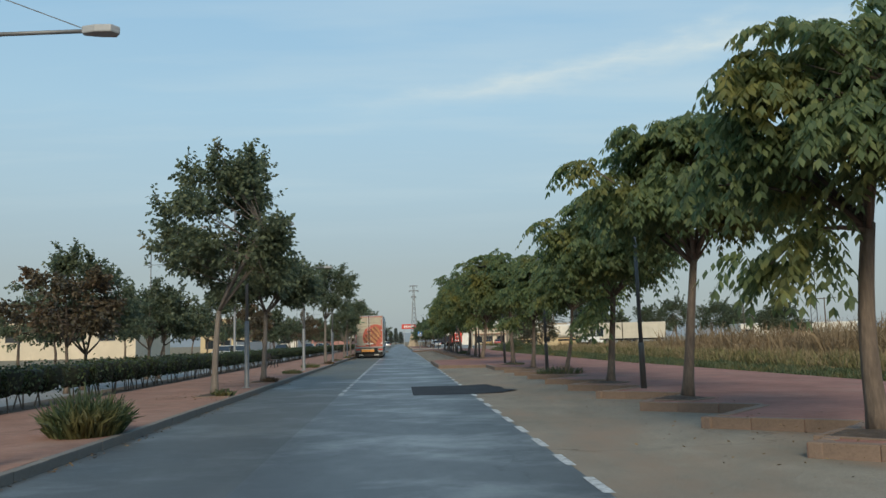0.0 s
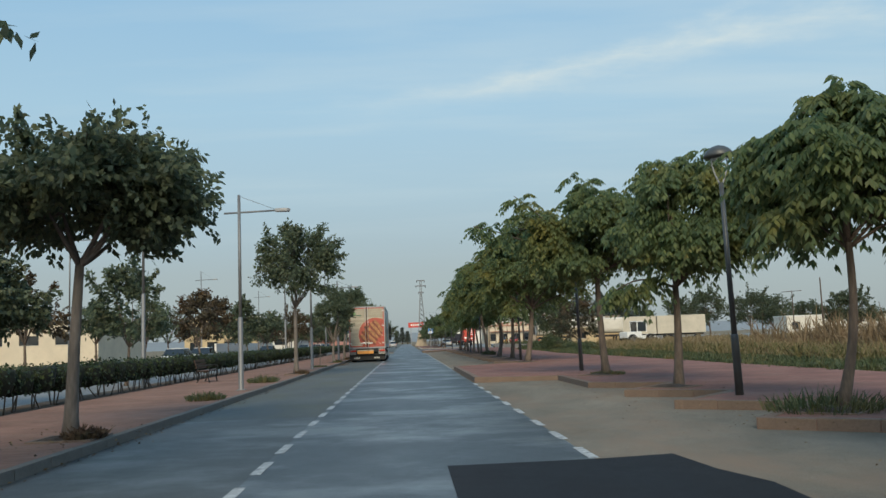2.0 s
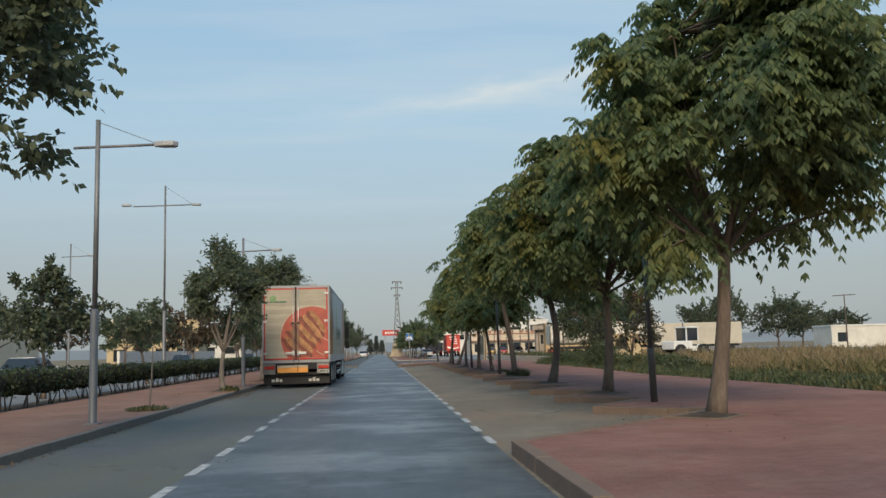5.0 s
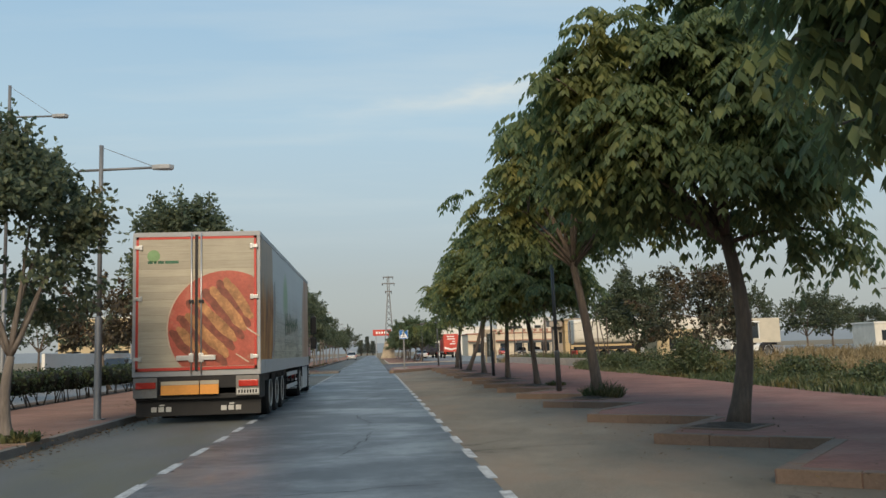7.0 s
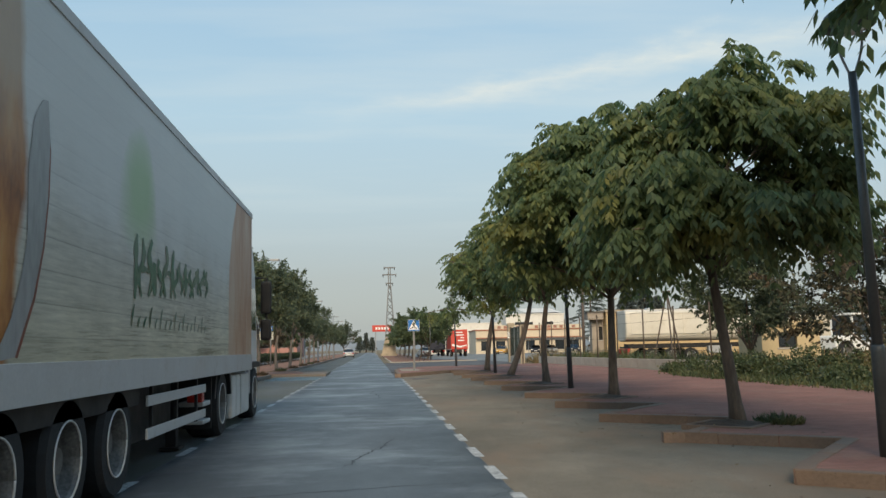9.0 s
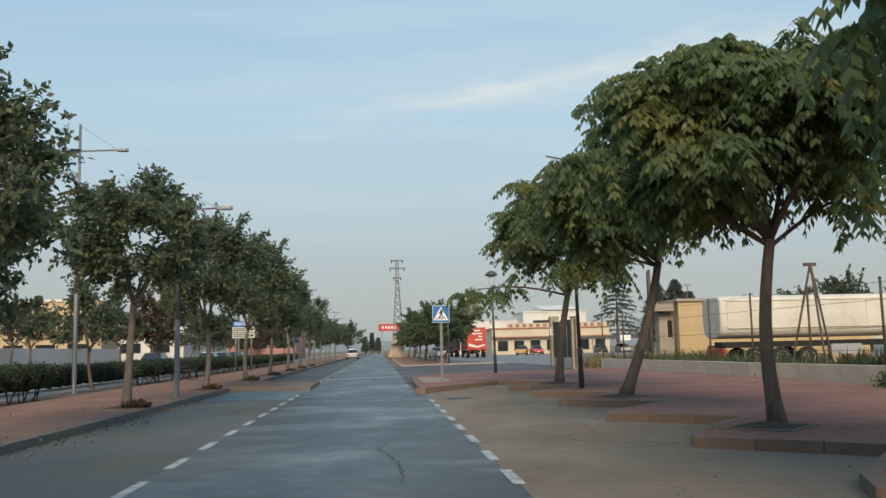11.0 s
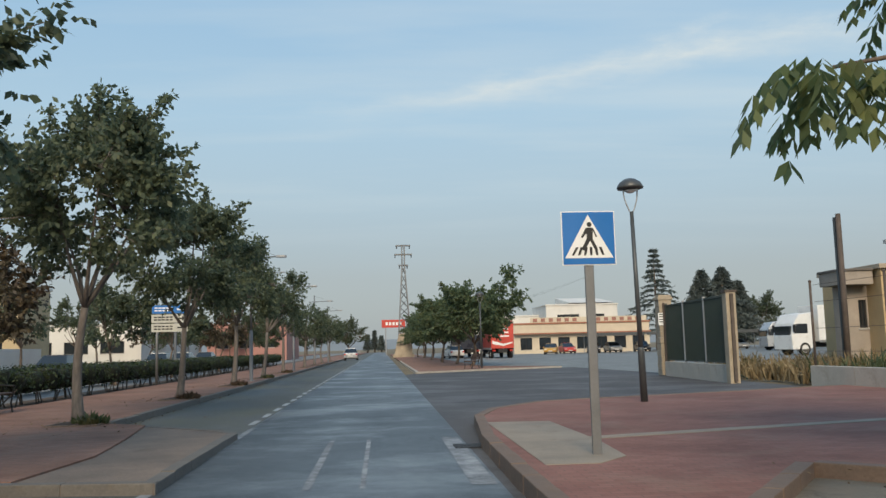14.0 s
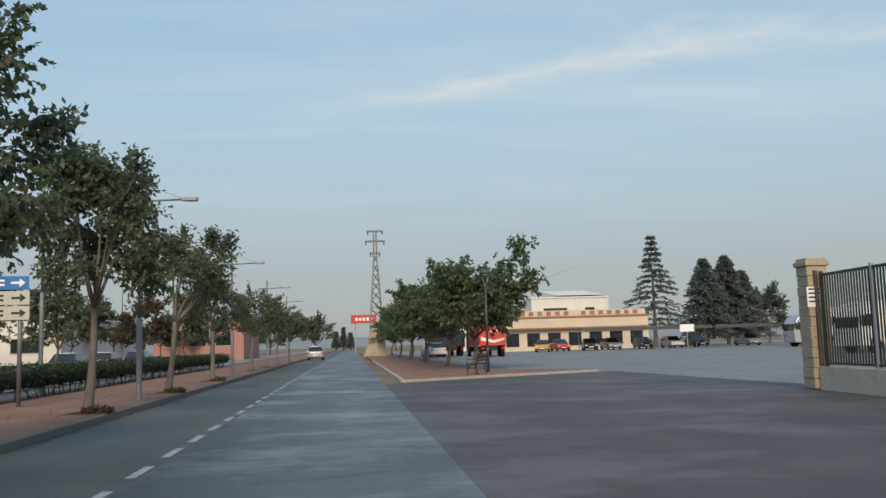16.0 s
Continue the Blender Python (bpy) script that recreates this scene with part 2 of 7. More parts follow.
ASPHALT = asphalt_mat("worn asphalt", (0.056, 0.066, 0.074), (0.094, 0.106, 0.115), 0.46, 0.58)
BAY = asphalt_mat("pale bay asphalt", (0.10, 0.108, 0.105), (0.168, 0.174, 0.166), 0.68, 0, 0.3, (0.115, 0.115, 0.082))
BAY_OLD = asphalt_mat("old bay asphalt", (0.066, 0.075, 0.079), (0.104, 0.113, 0.115), 0.55, 0.25, 0.4)
BAY_R = asphalt_mat("sandy concrete bay", (0.20, 0.178, 0.142), (0.285, 0.255, 0.208), 0.88, 0, 0.15, (0.235, 0.175, 0.13))
NEW_ASPHALT = asphalt_mat("fresh asphalt patch", (0.014, 0.015, 0.018), (0.024, 0.025, 0.029), 0.75, 0, 0.25)
YARD_ASPHALT = asphalt_mat("entry asphalt", (0.078, 0.075, 0.076), (0.125, 0.119, 0.117), 0.72, 0.22, 0.3)
FORECOURT = asphalt_mat("forecourt concrete", (0.19, 0.20, 0.195), (0.27, 0.28, 0.27), 0.7)
FAR_ROAD = asphalt_mat("side road asphalt", (0.20, 0.20, 0.195), (0.28, 0.28, 0.27), 0.7)
PAVER_L = paver_mat("faded red pavers", (0.262, 0.142, 0.104), (0.305, 0.174, 0.13), (0.20, 0.138, 0.11), dust=(0.29, 0.205, 0.158))
PAVER_R = paver_mat("red pavers", (0.255, 0.125, 0.102), (0.295, 0.15, 0.124), (0.19, 0.115, 0.095), dust=(0.28, 0.20, 0.16))
KERB = mat("weathered concrete kerb", (0.18, 0.162, 0.142), 0.85, 0.25, 1.2, 40, 0.3, stain=(0.16, 0.13, 0.10))
KERB_R = mat("earth-stained kerb", (0.20, 0.142, 0.108), 0.88, 0.28, 1.0, 40, 0.3, stain=(0.17, 0.11, 0.08))
KERB_TOP = mat("pale kerb edging", (0.40, 0.36, 0.31), 0.85, 0.25, 2.0, 40, 0.3)
CONCRETE = mat("cast concrete", (0.45, 0.43, 0.40), 0.85, 0.18, 0.8, 35, 0.25, stain=(0.30, 0.27, 0.23))
SOIL = mat("dry soil", (0.14, 0.10, 0.07), 0.95, 0.35, 3, 60, 0.6, dist=0.02)
FIELD = mat("dry grass field", (0.21, 0.165, 0.10), 0.95, 0.3, 0.15, 8, 0.6, dist=0.05, stain=(0.17, 0.145, 0.075))
WHITE_LINE = worn_paint_mat("worn white road paint", (0.55, 0.57, 0.57), (0.16, 0.17, 0.175), 0.545, 7.0)
FADED_LINE = worn_paint_mat("rubbed white road paint", (0.40, 0.42, 0.43), (0.14, 0.15, 0.16), 0.47, 2.2)
BLUE_PAINT = worn_paint_mat("worn blue bay paint", (0.095, 0.205, 0.26), (0.18, 0.19, 0.18), 0.5, 1.2)
BARK = mat("grey brown bark", (0.15, 0.115, 0.09), 0.9, 0.35, 6, 25, 0.7, dist=0.02, stretch=(1, 1, 0.25))
BARK_PALE = mat("pale grey bark", (0.18, 0.155, 0.135), 0.9, 0.3, 6, 25, 0.6, dist=0.02, stretch=(1, 1, 0.25))
LEAF_R = leaf_mat("pinnate leaves", (0.11, 0.16, 0.085), (0.165, 0.225, 0.105), (0.25, 0.295, 0.125), (0.36, 0.32, 0.09), 0.095, 0.48, 0.64)
LEAF_L = leaf_mat("small glossy leaves", (0.088, 0.115, 0.08), (0.13, 0.165, 0.102), (0.20, 0.23, 0.128), (0.19, 0.15, 0.07), 0.05, 0.5, 0.55)
LEAF_RED = leaf_mat("autumn purple leaves", (0.05, 0.04, 0.033), (0.08, 0.07, 0.042), (0.13, 0.10, 0.06), (0.13, 0.07, 0.03), 0.12)
LEAF_SERE = leaf_mat("sere bush leaves", (0.05, 0.055, 0.04), (0.085, 0.09, 0.06), (0.13, 0.125, 0.075), (0.15, 0.085, 0.05), 0.14, 0.6, 0.35)
LEAF_FAR = leaf_mat("far green leaves", (0.055, 0.075, 0.05), (0.085, 0.112, 0.066), (0.13, 0.15, 0.085), (0.18, 0.16, 0.07), 0.04, 0.5, 0.35)
LEAF_STRIP = leaf_mat("soft green leaves", (0.075, 0.11, 0.065), (0.11, 0.155, 0.082), (0.165, 0.205, 0.10), (0.2, 0.2, 0.08), 0.05, 0.5, 0.5)
# needle tones lifted and blued to carry the distance haze
LEAF_PINE = leaf_mat("haze-blued needles", (0.075, 0.098, 0.094), (0.105, 0.13, 0.122), (0.14, 0.165, 0.152), (0.05, 0.06, 0.05), 0.0)
HEDGE_LEAF = leaf_mat("hedge leaves", (0.025, 0.04, 0.018), (0.042, 0.064, 0.026), (0.075, 0.098, 0.038), (0.07, 0.07, 0.03), 0.04)
HEDGE_CORE = mat("dark hedge core", (0.02, 0.026, 0.014), 0.95, 0.4, 4, 20, 0.6, dist=0.05)
WEED = leaf_mat("green weeds", (0.035, 0.055, 0.025), (0.06, 0.085, 0.038), (0.105, 0.125, 0.06), (0.20, 0.16, 0.06), 0.12)
STRAW = leaf_mat("dry tall grass", (0.16, 0.115, 0.06), (0.245, 0.185, 0.10), (0.33, 0.26, 0.155), (0.14, 0.135, 0.065), 0.1, 0.8)
DRY_WEED = leaf_mat("withered brown weeds", (0.06, 0.038, 0.026), (0.105, 0.065, 0.042), (0.16, 0.11, 0.07), (0.09, 0.08, 0.04), 0.1, 0.8)
REED = leaf_mat("dry reeds", (0.15, 0.105, 0.06), (0.22, 0.16, 0.095), (0.30, 0.225, 0.14), (0.17, 0.105, 0.06), 0.1, 0.8)
GALV = mat("galvanised steel", (0.20, 0.205, 0.21), 0.55, 0.15, 3, 40, 0.05, metal=0.4)
DARK_POLE = mat("grey green painted steel", (0.08, 0.087, 0.09), 0.45, 0.2, 2, 30, 0.05, metal=0.2)
BLACK = mat("matt black", (0.009, 0.009, 0.010), 0.65, 0.3, 3, 30, 0.1)
RUBBER = mat("tyre rubber", (0.02, 0.02, 0.021), 0.85, 0.3, 6, 60, 0.3)
WHITE = mat("white paint", (0.75, 0.75, 0.73), 0.4, 0.06, 1, 20, 0.03, stain=(0.55, 0.53, 0.48))
GREY_PAINT = mat("grey paint", (0.32, 0.33, 0.34), 0.45, 0.1, 1, 20, 0.03)
ALU = mat("aluminium trim", (0.55, 0.55, 0.54), 0.35, 0.12, 2, 30, 0.04, metal=0.7)
RED_PAINT = mat("red paint", (0.50, 0.045, 0.03), 0.4, 0.12, 1, 20, 0.03)
ORANGE = mat("orange plate", (0.72, 0.30, 0.06), 0.5, 0.12, 2, 25, 0.05)
WOOD = mat("dark bench wood", (0.085, 0.045, 0.028), 0.6, 0.3, 3, 25, 0.2, stretch=(0.3, 1, 1))
IRON = mat("cast iron", (0.025, 0.025, 0.026), 0.5, 0.3, 5, 30, 0.2, metal=0.4)
GLASS = glass_mat("dark glass")

# ---- building blocks ----
class Geo:
    """Gathers vertices and faces; obj() makes them one mesh object."""

    def __init__(self):
        self.v, self.f, self.n = [], [], 0

    def add(self, verts, faces):
        verts = np.asarray(verts, float).reshape(-1, 3)
        self.v.append(verts)
        self.f.extend([tuple(int(i) + self.n for i in fc) for fc in faces])
        self.n += len(verts)
        return self

    def box(self, x0, x1, y0, y1, z0, z1, turn=None, at=(0, 0, 0)):
        v = np.array([(x, y, z) for z in (z0, z1) for y in (y0, y1) for x in (x0, x1)], float)
        if turn is not None:
            v = np.array([tuple(turn @ Vector(p)) for p in v])
        v = v + np.array(at)
        return self.add(v, [(0, 2, 3, 1), (4, 5, 7, 6), (0, 1, 5, 4), (2, 6, 7, 3), (0, 4, 6, 2), (1, 3, 7, 5)])

    def prism(self, poly, z0, z1):
        """An upright prism over a counter-clockwise outline of (x, y)."""
        k = len(poly)
        v = [(x, y, z0) for x, y in poly] + [(x, y, z1) for x, y in poly]
        return self.add(v, [tuple(range(k))[::-1], tuple(range(k, 2 * k))] + [(i, (i + 1) % k, k + (i + 1) % k, k + i) for i in range(k)])

    def side(self, poly, x0, x1):
        """A prism lying along x over an outline of (y, z)."""
        k = len(poly)
        v = [(x0, y, z) for y, z in poly] + [(x1, y, z) for y, z in poly]
        return self.add(v, [tuple(range(k))[::-1], tuple(range(k, 2 * k))] + [(i, (i + 1) % k, k + (i + 1) % k, k + i) for i in range(k)])

    def tube(self, pts, radii, n=8, caps=True):
        pts = np.asarray(pts, float)
        if np.isscalar(radii):
            radii = [radii] * len(pts)
        d = np.gradient(pts, axis=0)
        d /= np.linalg.norm(d, axis=1, keepdims=True) + 1e-9
        ref = np.array([1.0, 0, 0]) if abs(d[0][0]) < 0.9 else np.array([0, 1.0, 0])
        rings = []
        for p, t, r in zip(pts, d, radii):
            s = np.cross(t, ref)
            s /= np.linalg.norm(s) + 1e-9
            u = np.cross(s, t)
            a = np.linspace(0, 2 * np.pi, n, endpoint=False)[:, None]
            rings.append(p + r * (np.cos(a) * s + np.sin(a) * u))
        k = len(pts)
        fs = [(i * n + j, i * n + (j + 1) % n, (i + 1) * n + (j + 1) % n, (i + 1) * n + j) for i in range(k - 1) for j in range(n)]
        if caps:
            fs += [tuple(range(n))[::-1], tuple(range((k - 1) * n, k * n))]
        return self.add(np.concatenate(rings), fs)

    def lathe(self, prof, at=(0, 0, 0), n=20, axis="z"):
        """Turns a profile of (radius, height) round an axis."""
        a = np.linspace(0, 2 * np.pi, n, endpoint=False)
        vs = []
        for r, h in prof:
            c, s = r * np.cos(a), r * np.sin(a)
            hh = np.full(n, h)
            vs.append(np.stack({"z": (c, s, hh), "x": (hh, c, s), "y": (s, hh, c)}[axis], -1))
        k = len(prof)
        fs = [(i * n + j, i * n + (j + 1) % n, (i + 1) * n + (j + 1) % n, (i + 1) * n + j) for i in range(k - 1) for j in range(n)]
        fs += [tuple(range(n))[::-1], tuple(range((k - 1) * n, k * n))]
        return self.add(np.concatenate(vs) + np.array(at), fs)

    def mesh(self, name, material, bevel=0.0, smooth=False):
        me = bpy.data.meshes.new(name)
        v = np.concatenate(self.v) if self.v else np.zeros((0, 3))
        me.from_pydata(v.tolist(), [], self.f)
        if bevel:
            bm = bmesh.new()
            bm.from_mesh(me)
            bmesh.ops.remove_doubles(bm, verts=bm.verts, dist=1e-5)
            ed = [e for e in bm.edges if len(e.link_faces) == 2 and e.calc_face_angle(0) > 0.6]
            bmesh.ops.bevel(bm, geom=ed, offset=bevel, segments=2, profile=0.6, affect="EDGES", clamp_overlap=True)
            bm.to_mesh(me)
            bm.free()
        if material:
            me.materials.append(material)
        if smooth:
            me.polygons.foreach_set("use_smooth", [True] * len(me.polygons))
        me.update()
        return me

    def obj(self, name, material, parent=None, label="", bevel=0.0, smooth=False):
        ob = new(name, self.mesh(name, material, bevel, smooth))
        if parent is not None:
            ob.parent = parent
        return tagged(ob, label)


def quads(name, corners, material, parent=None, label="", kind=""):
    """A mesh of loose quads, corners: (n, 4, 3)."""
    c = np.asarray(corners, np.float32)
    n = len(c)
    me = bpy.data.meshes.new(name)
    me.vertices.add(n * 4)
    me.vertices.foreach_set("co", c.reshape(-1))
    me.loops.add(n * 4)
    me.loops.foreach_set("vertex_index", np.arange(n * 4, dtype=np.int32))
    me.polygons.add(n)
    me.polygons.foreach_set("loop_start", np.arange(0, n * 4, 4, dtype=np.int32))
    me.materials.append(material)
    me.update(calc_edges=True)
    ob = new(name, me)
    if parent is not None:
        ob.parent = parent
    return tagged(ob, label, kind=kind)


def empty(name, label, category, group="", at=(0, 0, 0), rz=0.0, kind=""):
    e = new(name)
    e.empty_display_size = 0.3
    e.matrix_basis = pose(*at, 0, 0, rz)
    return tagged(e, label, category, group, kind)


def unit(a):
    return a / (np.linalg.norm(a, axis=-1, keepdims=True) + 1e-9)


def leaf_quads(base, along, side, length, width):
    """Kite-shaped leaves from a base point, a direction and a sideways direction."""
    length, width = np.asarray(length)[..., None], np.asarray(width)[..., None]
    mid = base + along * length * 0.45
    return np.stack([base, mid + side * width * 0.5, base + along * length, mid - side * width * 0.5], -2)


# ---- trees ----
def make_tree(name, label, x, y, z=0.0, height=5.8, base=2.4, radius=2.8, seed=1, kind="pinnate", leaves=1500, lean=(0, 0), trunk_r=0.11,
              leaf=None, bark=None, group="", crown=None, fork_z=None, boughs=(), density=1.0):
    """A tree: trunk to a fork, limbs, twigs, and sprays of leaves at the twig ends inside an uneven dome."""
    rng = np.random.default_rng(seed)
    radius, base, height = (radius - 0.2, base + 0.38, height - 0.05) if kind == "pinnate" else (radius - 0.12, base + 0.1, height - 0.1)
    tree = empty(name, label, "tree", group, (x, y, z))
    wood = Geo()
    off = np.array([*(crown if crown is not None else lean), 0.0])
    fork = np.array([lean[0], lean[1], fork_z or base * 0.95])
    s = np.linspace(0, 1, 8)
    bend = rng.normal(0, 0.07, 2)
    path = np.stack([fork[0] * s + bend[0] * np.sin(s * 3.1), fork[1] * s + bend[1] * np.sin(s * 3.1), fork[2] * s - 0.05], -1)
    wood.tube(path, trunk_r * (1.2 - 0.38 * s) + 0.05 * np.exp(-s * 9), 10)
    zc = base + (0.34 if kind == "pinnate" else 0.42) * (height - base)
    up, down = height - zc - 0.15, zc - base
    # spray centres over a lumpy dome, flat underneath
    n_cl = int((84 if kind == "pinnate" else 95) * density)
    d = unit(rng.normal(0, 1, (n_cl * 4, 3)))
    d[:, 2] = np.where(d[:, 2] < -0.7, -d[:, 2], d[:, 2])
    p = d * rng.uniform(0.2, 1.0, (n_cl * 4, 1)) ** 0.45
    lump = np.array([noise.noise(Vector(q * 1.9) + Vector((seed * 3.1, 0, 0))) for q in p])
    p = p[np.argsort(-lump * (1.0 if kind == "pinnate" else 0.5) + rng.normal(0, 0.14, len(p)))[:n_cl]]
    lob = np.array([0.9 + (0.3 if kind == "pinnate" else 0.36) * noise.noise(Vector((math.cos(t) * 1.3, math.sin(t) * 1.3, seed * 1.7))) for t in np.arctan2(p[:, 1], p[:, 0])])
    cen = np.stack([p[:, 0] * radius * lob, p[:, 1] * radius * lob, np.where(p[:, 2] > 0, p[:, 2] * up, p[:, 2] * down)], -1) + off + np.array([0, 0, zc])
    # limbs run to the far sprays, twigs from limbs to the near ones
    order = rng.permutation(n_cl)
    mains, done = order[:7], []
    for i in mains:
        end = cen[i] * 0.85 + (off + np.array([0, 0, zc])) * 0.15
        knee = fork * 0.5 + end * 0.5 + np.array([0, 0, -0.06 * radius]) + rng.normal(0, 0.12, 3)
        u = np.linspace(0, 1, 7)[:, None]
        curve = (1 - u) ** 2 * path[-1] + 2 * u * (1 - u) * knee + u ** 2 * end
        wood.tube(curve, trunk_r * 0.6 * (1 - 0.8 * u[:, 0]), 6)
        done.append(curve)
    pts = np.concatenate(done)
    for i in order[7:]:
        k = np.argmin(((pts - cen[i]) ** 2).sum(1) + 0.02 * rng.random(len(pts)))
        o, e2 = pts[k], cen[i]
        wood.tube(np.stack([o, (o + e2) / 2 + rng.normal(0, 0.06, 3), e2]), [trunk_r * 0.2, trunk_r * 0.13, trunk_r * 0.05], 5)
    extra = []
    loose = []
    if kind == "pinnate":
        for _ in range(4):
            t = rng.uniform(0, 6.283)
            loose.append((off[0] + math.cos(t) * radius * rng.uniform(0.8, 1.1), off[1] + math.sin(t) * radius * rng.uniform(0.8, 1.1), base + rng.uniform(-0.1, 0.5)))
    for bx, by, bz in list(boughs) + loose:
        tip = np.array([bx, by, bz], float)
        o = path[-1] * 0.96
        u = np.linspace(0, 1, 8)[:, None]
        curve = o + (tip - o) * u + np.array([0, 0, 0.3]) * np.sin(u * 2.6)
        wood.tube(curve, trunk_r * 0.3 * (1 - 0.8 * u[:, 0]) + 0.006, 6)
        far_out = (bx, by, bz) in boughs
        extra.append(np.repeat(curve[3:], 2, 0) + rng.normal(0, 0.13, (10, 3)) if far_out else curve[3:] + rng.normal(0, 0.05, (5, 3)))
    if kind == "pinnate":
        # rosettes: fronds that spread from each spray centre, arch over and hang
        fr = 7
        n_ros = leaves // fr
        per = rng.uniform(0.6, 1.4, n_cl)
        ros = cen[rng.choice(n_cl, n_ros, p=per / per.sum())] + rng.normal(0, 1, (n_ros, 3)) * radius * np.array([0.12, 0.12, 0.10])
        if extra:
            ros = np.concatenate([ros, *extra])
        n_ros = len(ros)
        out_dir = unit((ros - off - np.array([0, 0, zc - 0.5])) * np.array([1, 1, 0.5]))
        pos = np.repeat(ros, fr, 0)
        cnt = len(pos)
        az = rng.uniform(0, 6.283, cnt)
        way = unit(np.stack([np.cos(az), np.sin(az), rng.uniform(-0.35, 0.55, cnt)], -1) + 0.6 * np.repeat(out_dir, fr, 0))
        ln = rng.uniform(0.34, 0.62, cnt)
        drop = rng.uniform(0.45, 0.95, cnt)
        side = unit(np.cross(way, np.array([0, 0, 1.0])) + rng.normal(0, 0.12, (cnt, 3)))
        out = []
        for k in range(6):
            f = 0.22 + 0.155 * k
            o = pos + way * (ln * f)[:, None] + np.array([0, 0, -1.0]) * (ln * f * f * drop)[:, None]
            fall = unit(way - np.array([0, 0, 2.0]) * (f * drop)[:, None])
            for sg in (-1, 1):
                al = unit(side * sg * 0.62 + fall * 0.42 + np.array([0, 0, -0.72]) + rng.normal(0, 0.13, (cnt, 3)))
                wd = unit(np.cross(al, np.cross(fall, al)) + rng.normal(0, 0.25, (cnt, 3)))
                size = rng.uniform(0.135, 0.20, cnt) * (1.1 - 0.35 * abs(f - 0.55))
                out.append(leaf_quads(o, al, wd, size, size * rng.uniform(0.36, 0.46, cnt)))
        tipd = unit(way - np.array([0, 0, 1.6]))
        out.append(leaf_quads(pos + way * ln[:, None] - np.array([0, 0, 1.0]) * (ln * drop)[:, None], tipd, side, ln * 0.32, ln * 0.13))
        cards = np.concatenate(out)
    else:
        per = rng.uniform(0.5, 1.5, n_cl)
        pos = cen[rng.choice(n_cl, leaves, p=per / per.sum())] + rng.normal(0, 1, (leaves, 3)) * radius * np.array([0.115, 0.115, 0.085])
        # loose shoots that stick out of the crown
        sh = cen[np.argsort(-np.linalg.norm(cen - off - np.array([0, 0, zc]), axis=1) - 0.5 * rng.random(n_cl))[:22]]
        far = off + np.array([0, 0, zc])
        n_sh = 16
        u = np.tile(np.linspace(0.1, 1.0, n_sh), len(sh))[:, None]
        go = unit(sh - far + np.array([0, 0, 0.7]) + rng.normal(0, 0.3, sh.shape)) * rng.uniform(0.5, 1.25, (len(sh), 1))
        shoots = np.repeat(sh, n_sh, 0) + np.repeat(go, n_sh, 0) * u * radius * 0.42 + np.array([0, 0, -0.12]) * u * u
        for o, g in zip(sh, go):
            wood.tube(np.stack([o, o + g * radius * 0.21, o + g * radius * 0.42 - np.array([0, 0, 0.12])]), [0.012, 0.009, 0.005], 4)
        pos[:len(shoots)] = shoots
        if extra:
            tail = np.repeat(np.concatenate(extra), 18, 0)
            pos[-len(tail):] = tail + rng.normal(0, 0.26, tail.shape)
        outward = unit((pos - far) * np.array([1, 1, 0.6]))
        way = unit(outward + rng.normal(0, 0.55, (leaves, 3)))
        ln = rng.uniform(0.18, 0.34, leaves)
        out = []
        for k in range(7):
            o = pos + way * (ln * (0.1 + 0.15 * k))[:, None]
            al = unit(way * 0.5 + rng.normal(0, 0.5, (leaves, 3)) + np.array([0, 0, -0.45]))
            wd = unit(np.cross(al, rng.normal(0, 1, (leaves, 3))))
            sz = rng.uniform(0.10, 0.165, leaves) * (radius / 2.0) ** 0.5 * (1.35 if kind == "far" else 1)
            out.append(leaf_quads(o, al, wd, sz, sz * 0.6))
        cards = np.concatenate(out)
    wood.obj("trunk", bark or BARK, tree, smooth=True)
    quads("crown", cards, leaf or LEAF_R, tree)
    return tree

# ---- ground, road and pavements ----
Y0, Y1 = -40.0, 420.0
KX, PZ = -4.55, 0.13


def slab(name, x0, x1, y0, y1, z0, z1, material, label, category):
    return tagged(Geo().box(x0, x1, y0, y1, z0, z1).obj(name, material), label, category, kind="structure")


tagged(Geo().add([(-3000, -3000, -0.06), (3000, -3000, -0.06), (3000, 3000, -0.06), (-3000, 3000, -0.06)], [(0, 1, 2, 3)]).obj("ground", FIELD),
       "dry pale grass and earth plain reaching the horizon", "ground", kind="structure")
slab("road", -1.88, 1.66, Y0, Y1, -0.3, 0.0, ASPHALT, "worn blue-grey asphalt lane with rubbed patches and painted sheen", "road")
slab("road_bay_left", KX, -1.88, Y0, 22.0, -0.3, 0.0, BAY_OLD, "blue-grey asphalt parking lane along a kerb", "road")
slab("road_bay_left_far", KX, -1.88, 22.0, Y1, -0.3, 0.0, BAY, "pale grey asphalt parking lane along a kerb", "road")
slab("road_shoulder", 1.66, 1.90, Y0, 104.7, -0.3, 0.0, ASPHALT, "worn asphalt shoulder of the lane", "road")
# the promenade and its parking strip stand a little higher at the start of the street
BREAK, RZ = 31.4, 0.17


def rise(y):
    return 0.0035 * max(0.0, BREAK - y)


def strip_z(x, y):
    """Height of the parking strip, which climbs from the lane towards the kerb."""
    return (0.045 + 0.7 * rise(y)) * min(1.0, max(0.0, (x - 1.9) / 2.4))


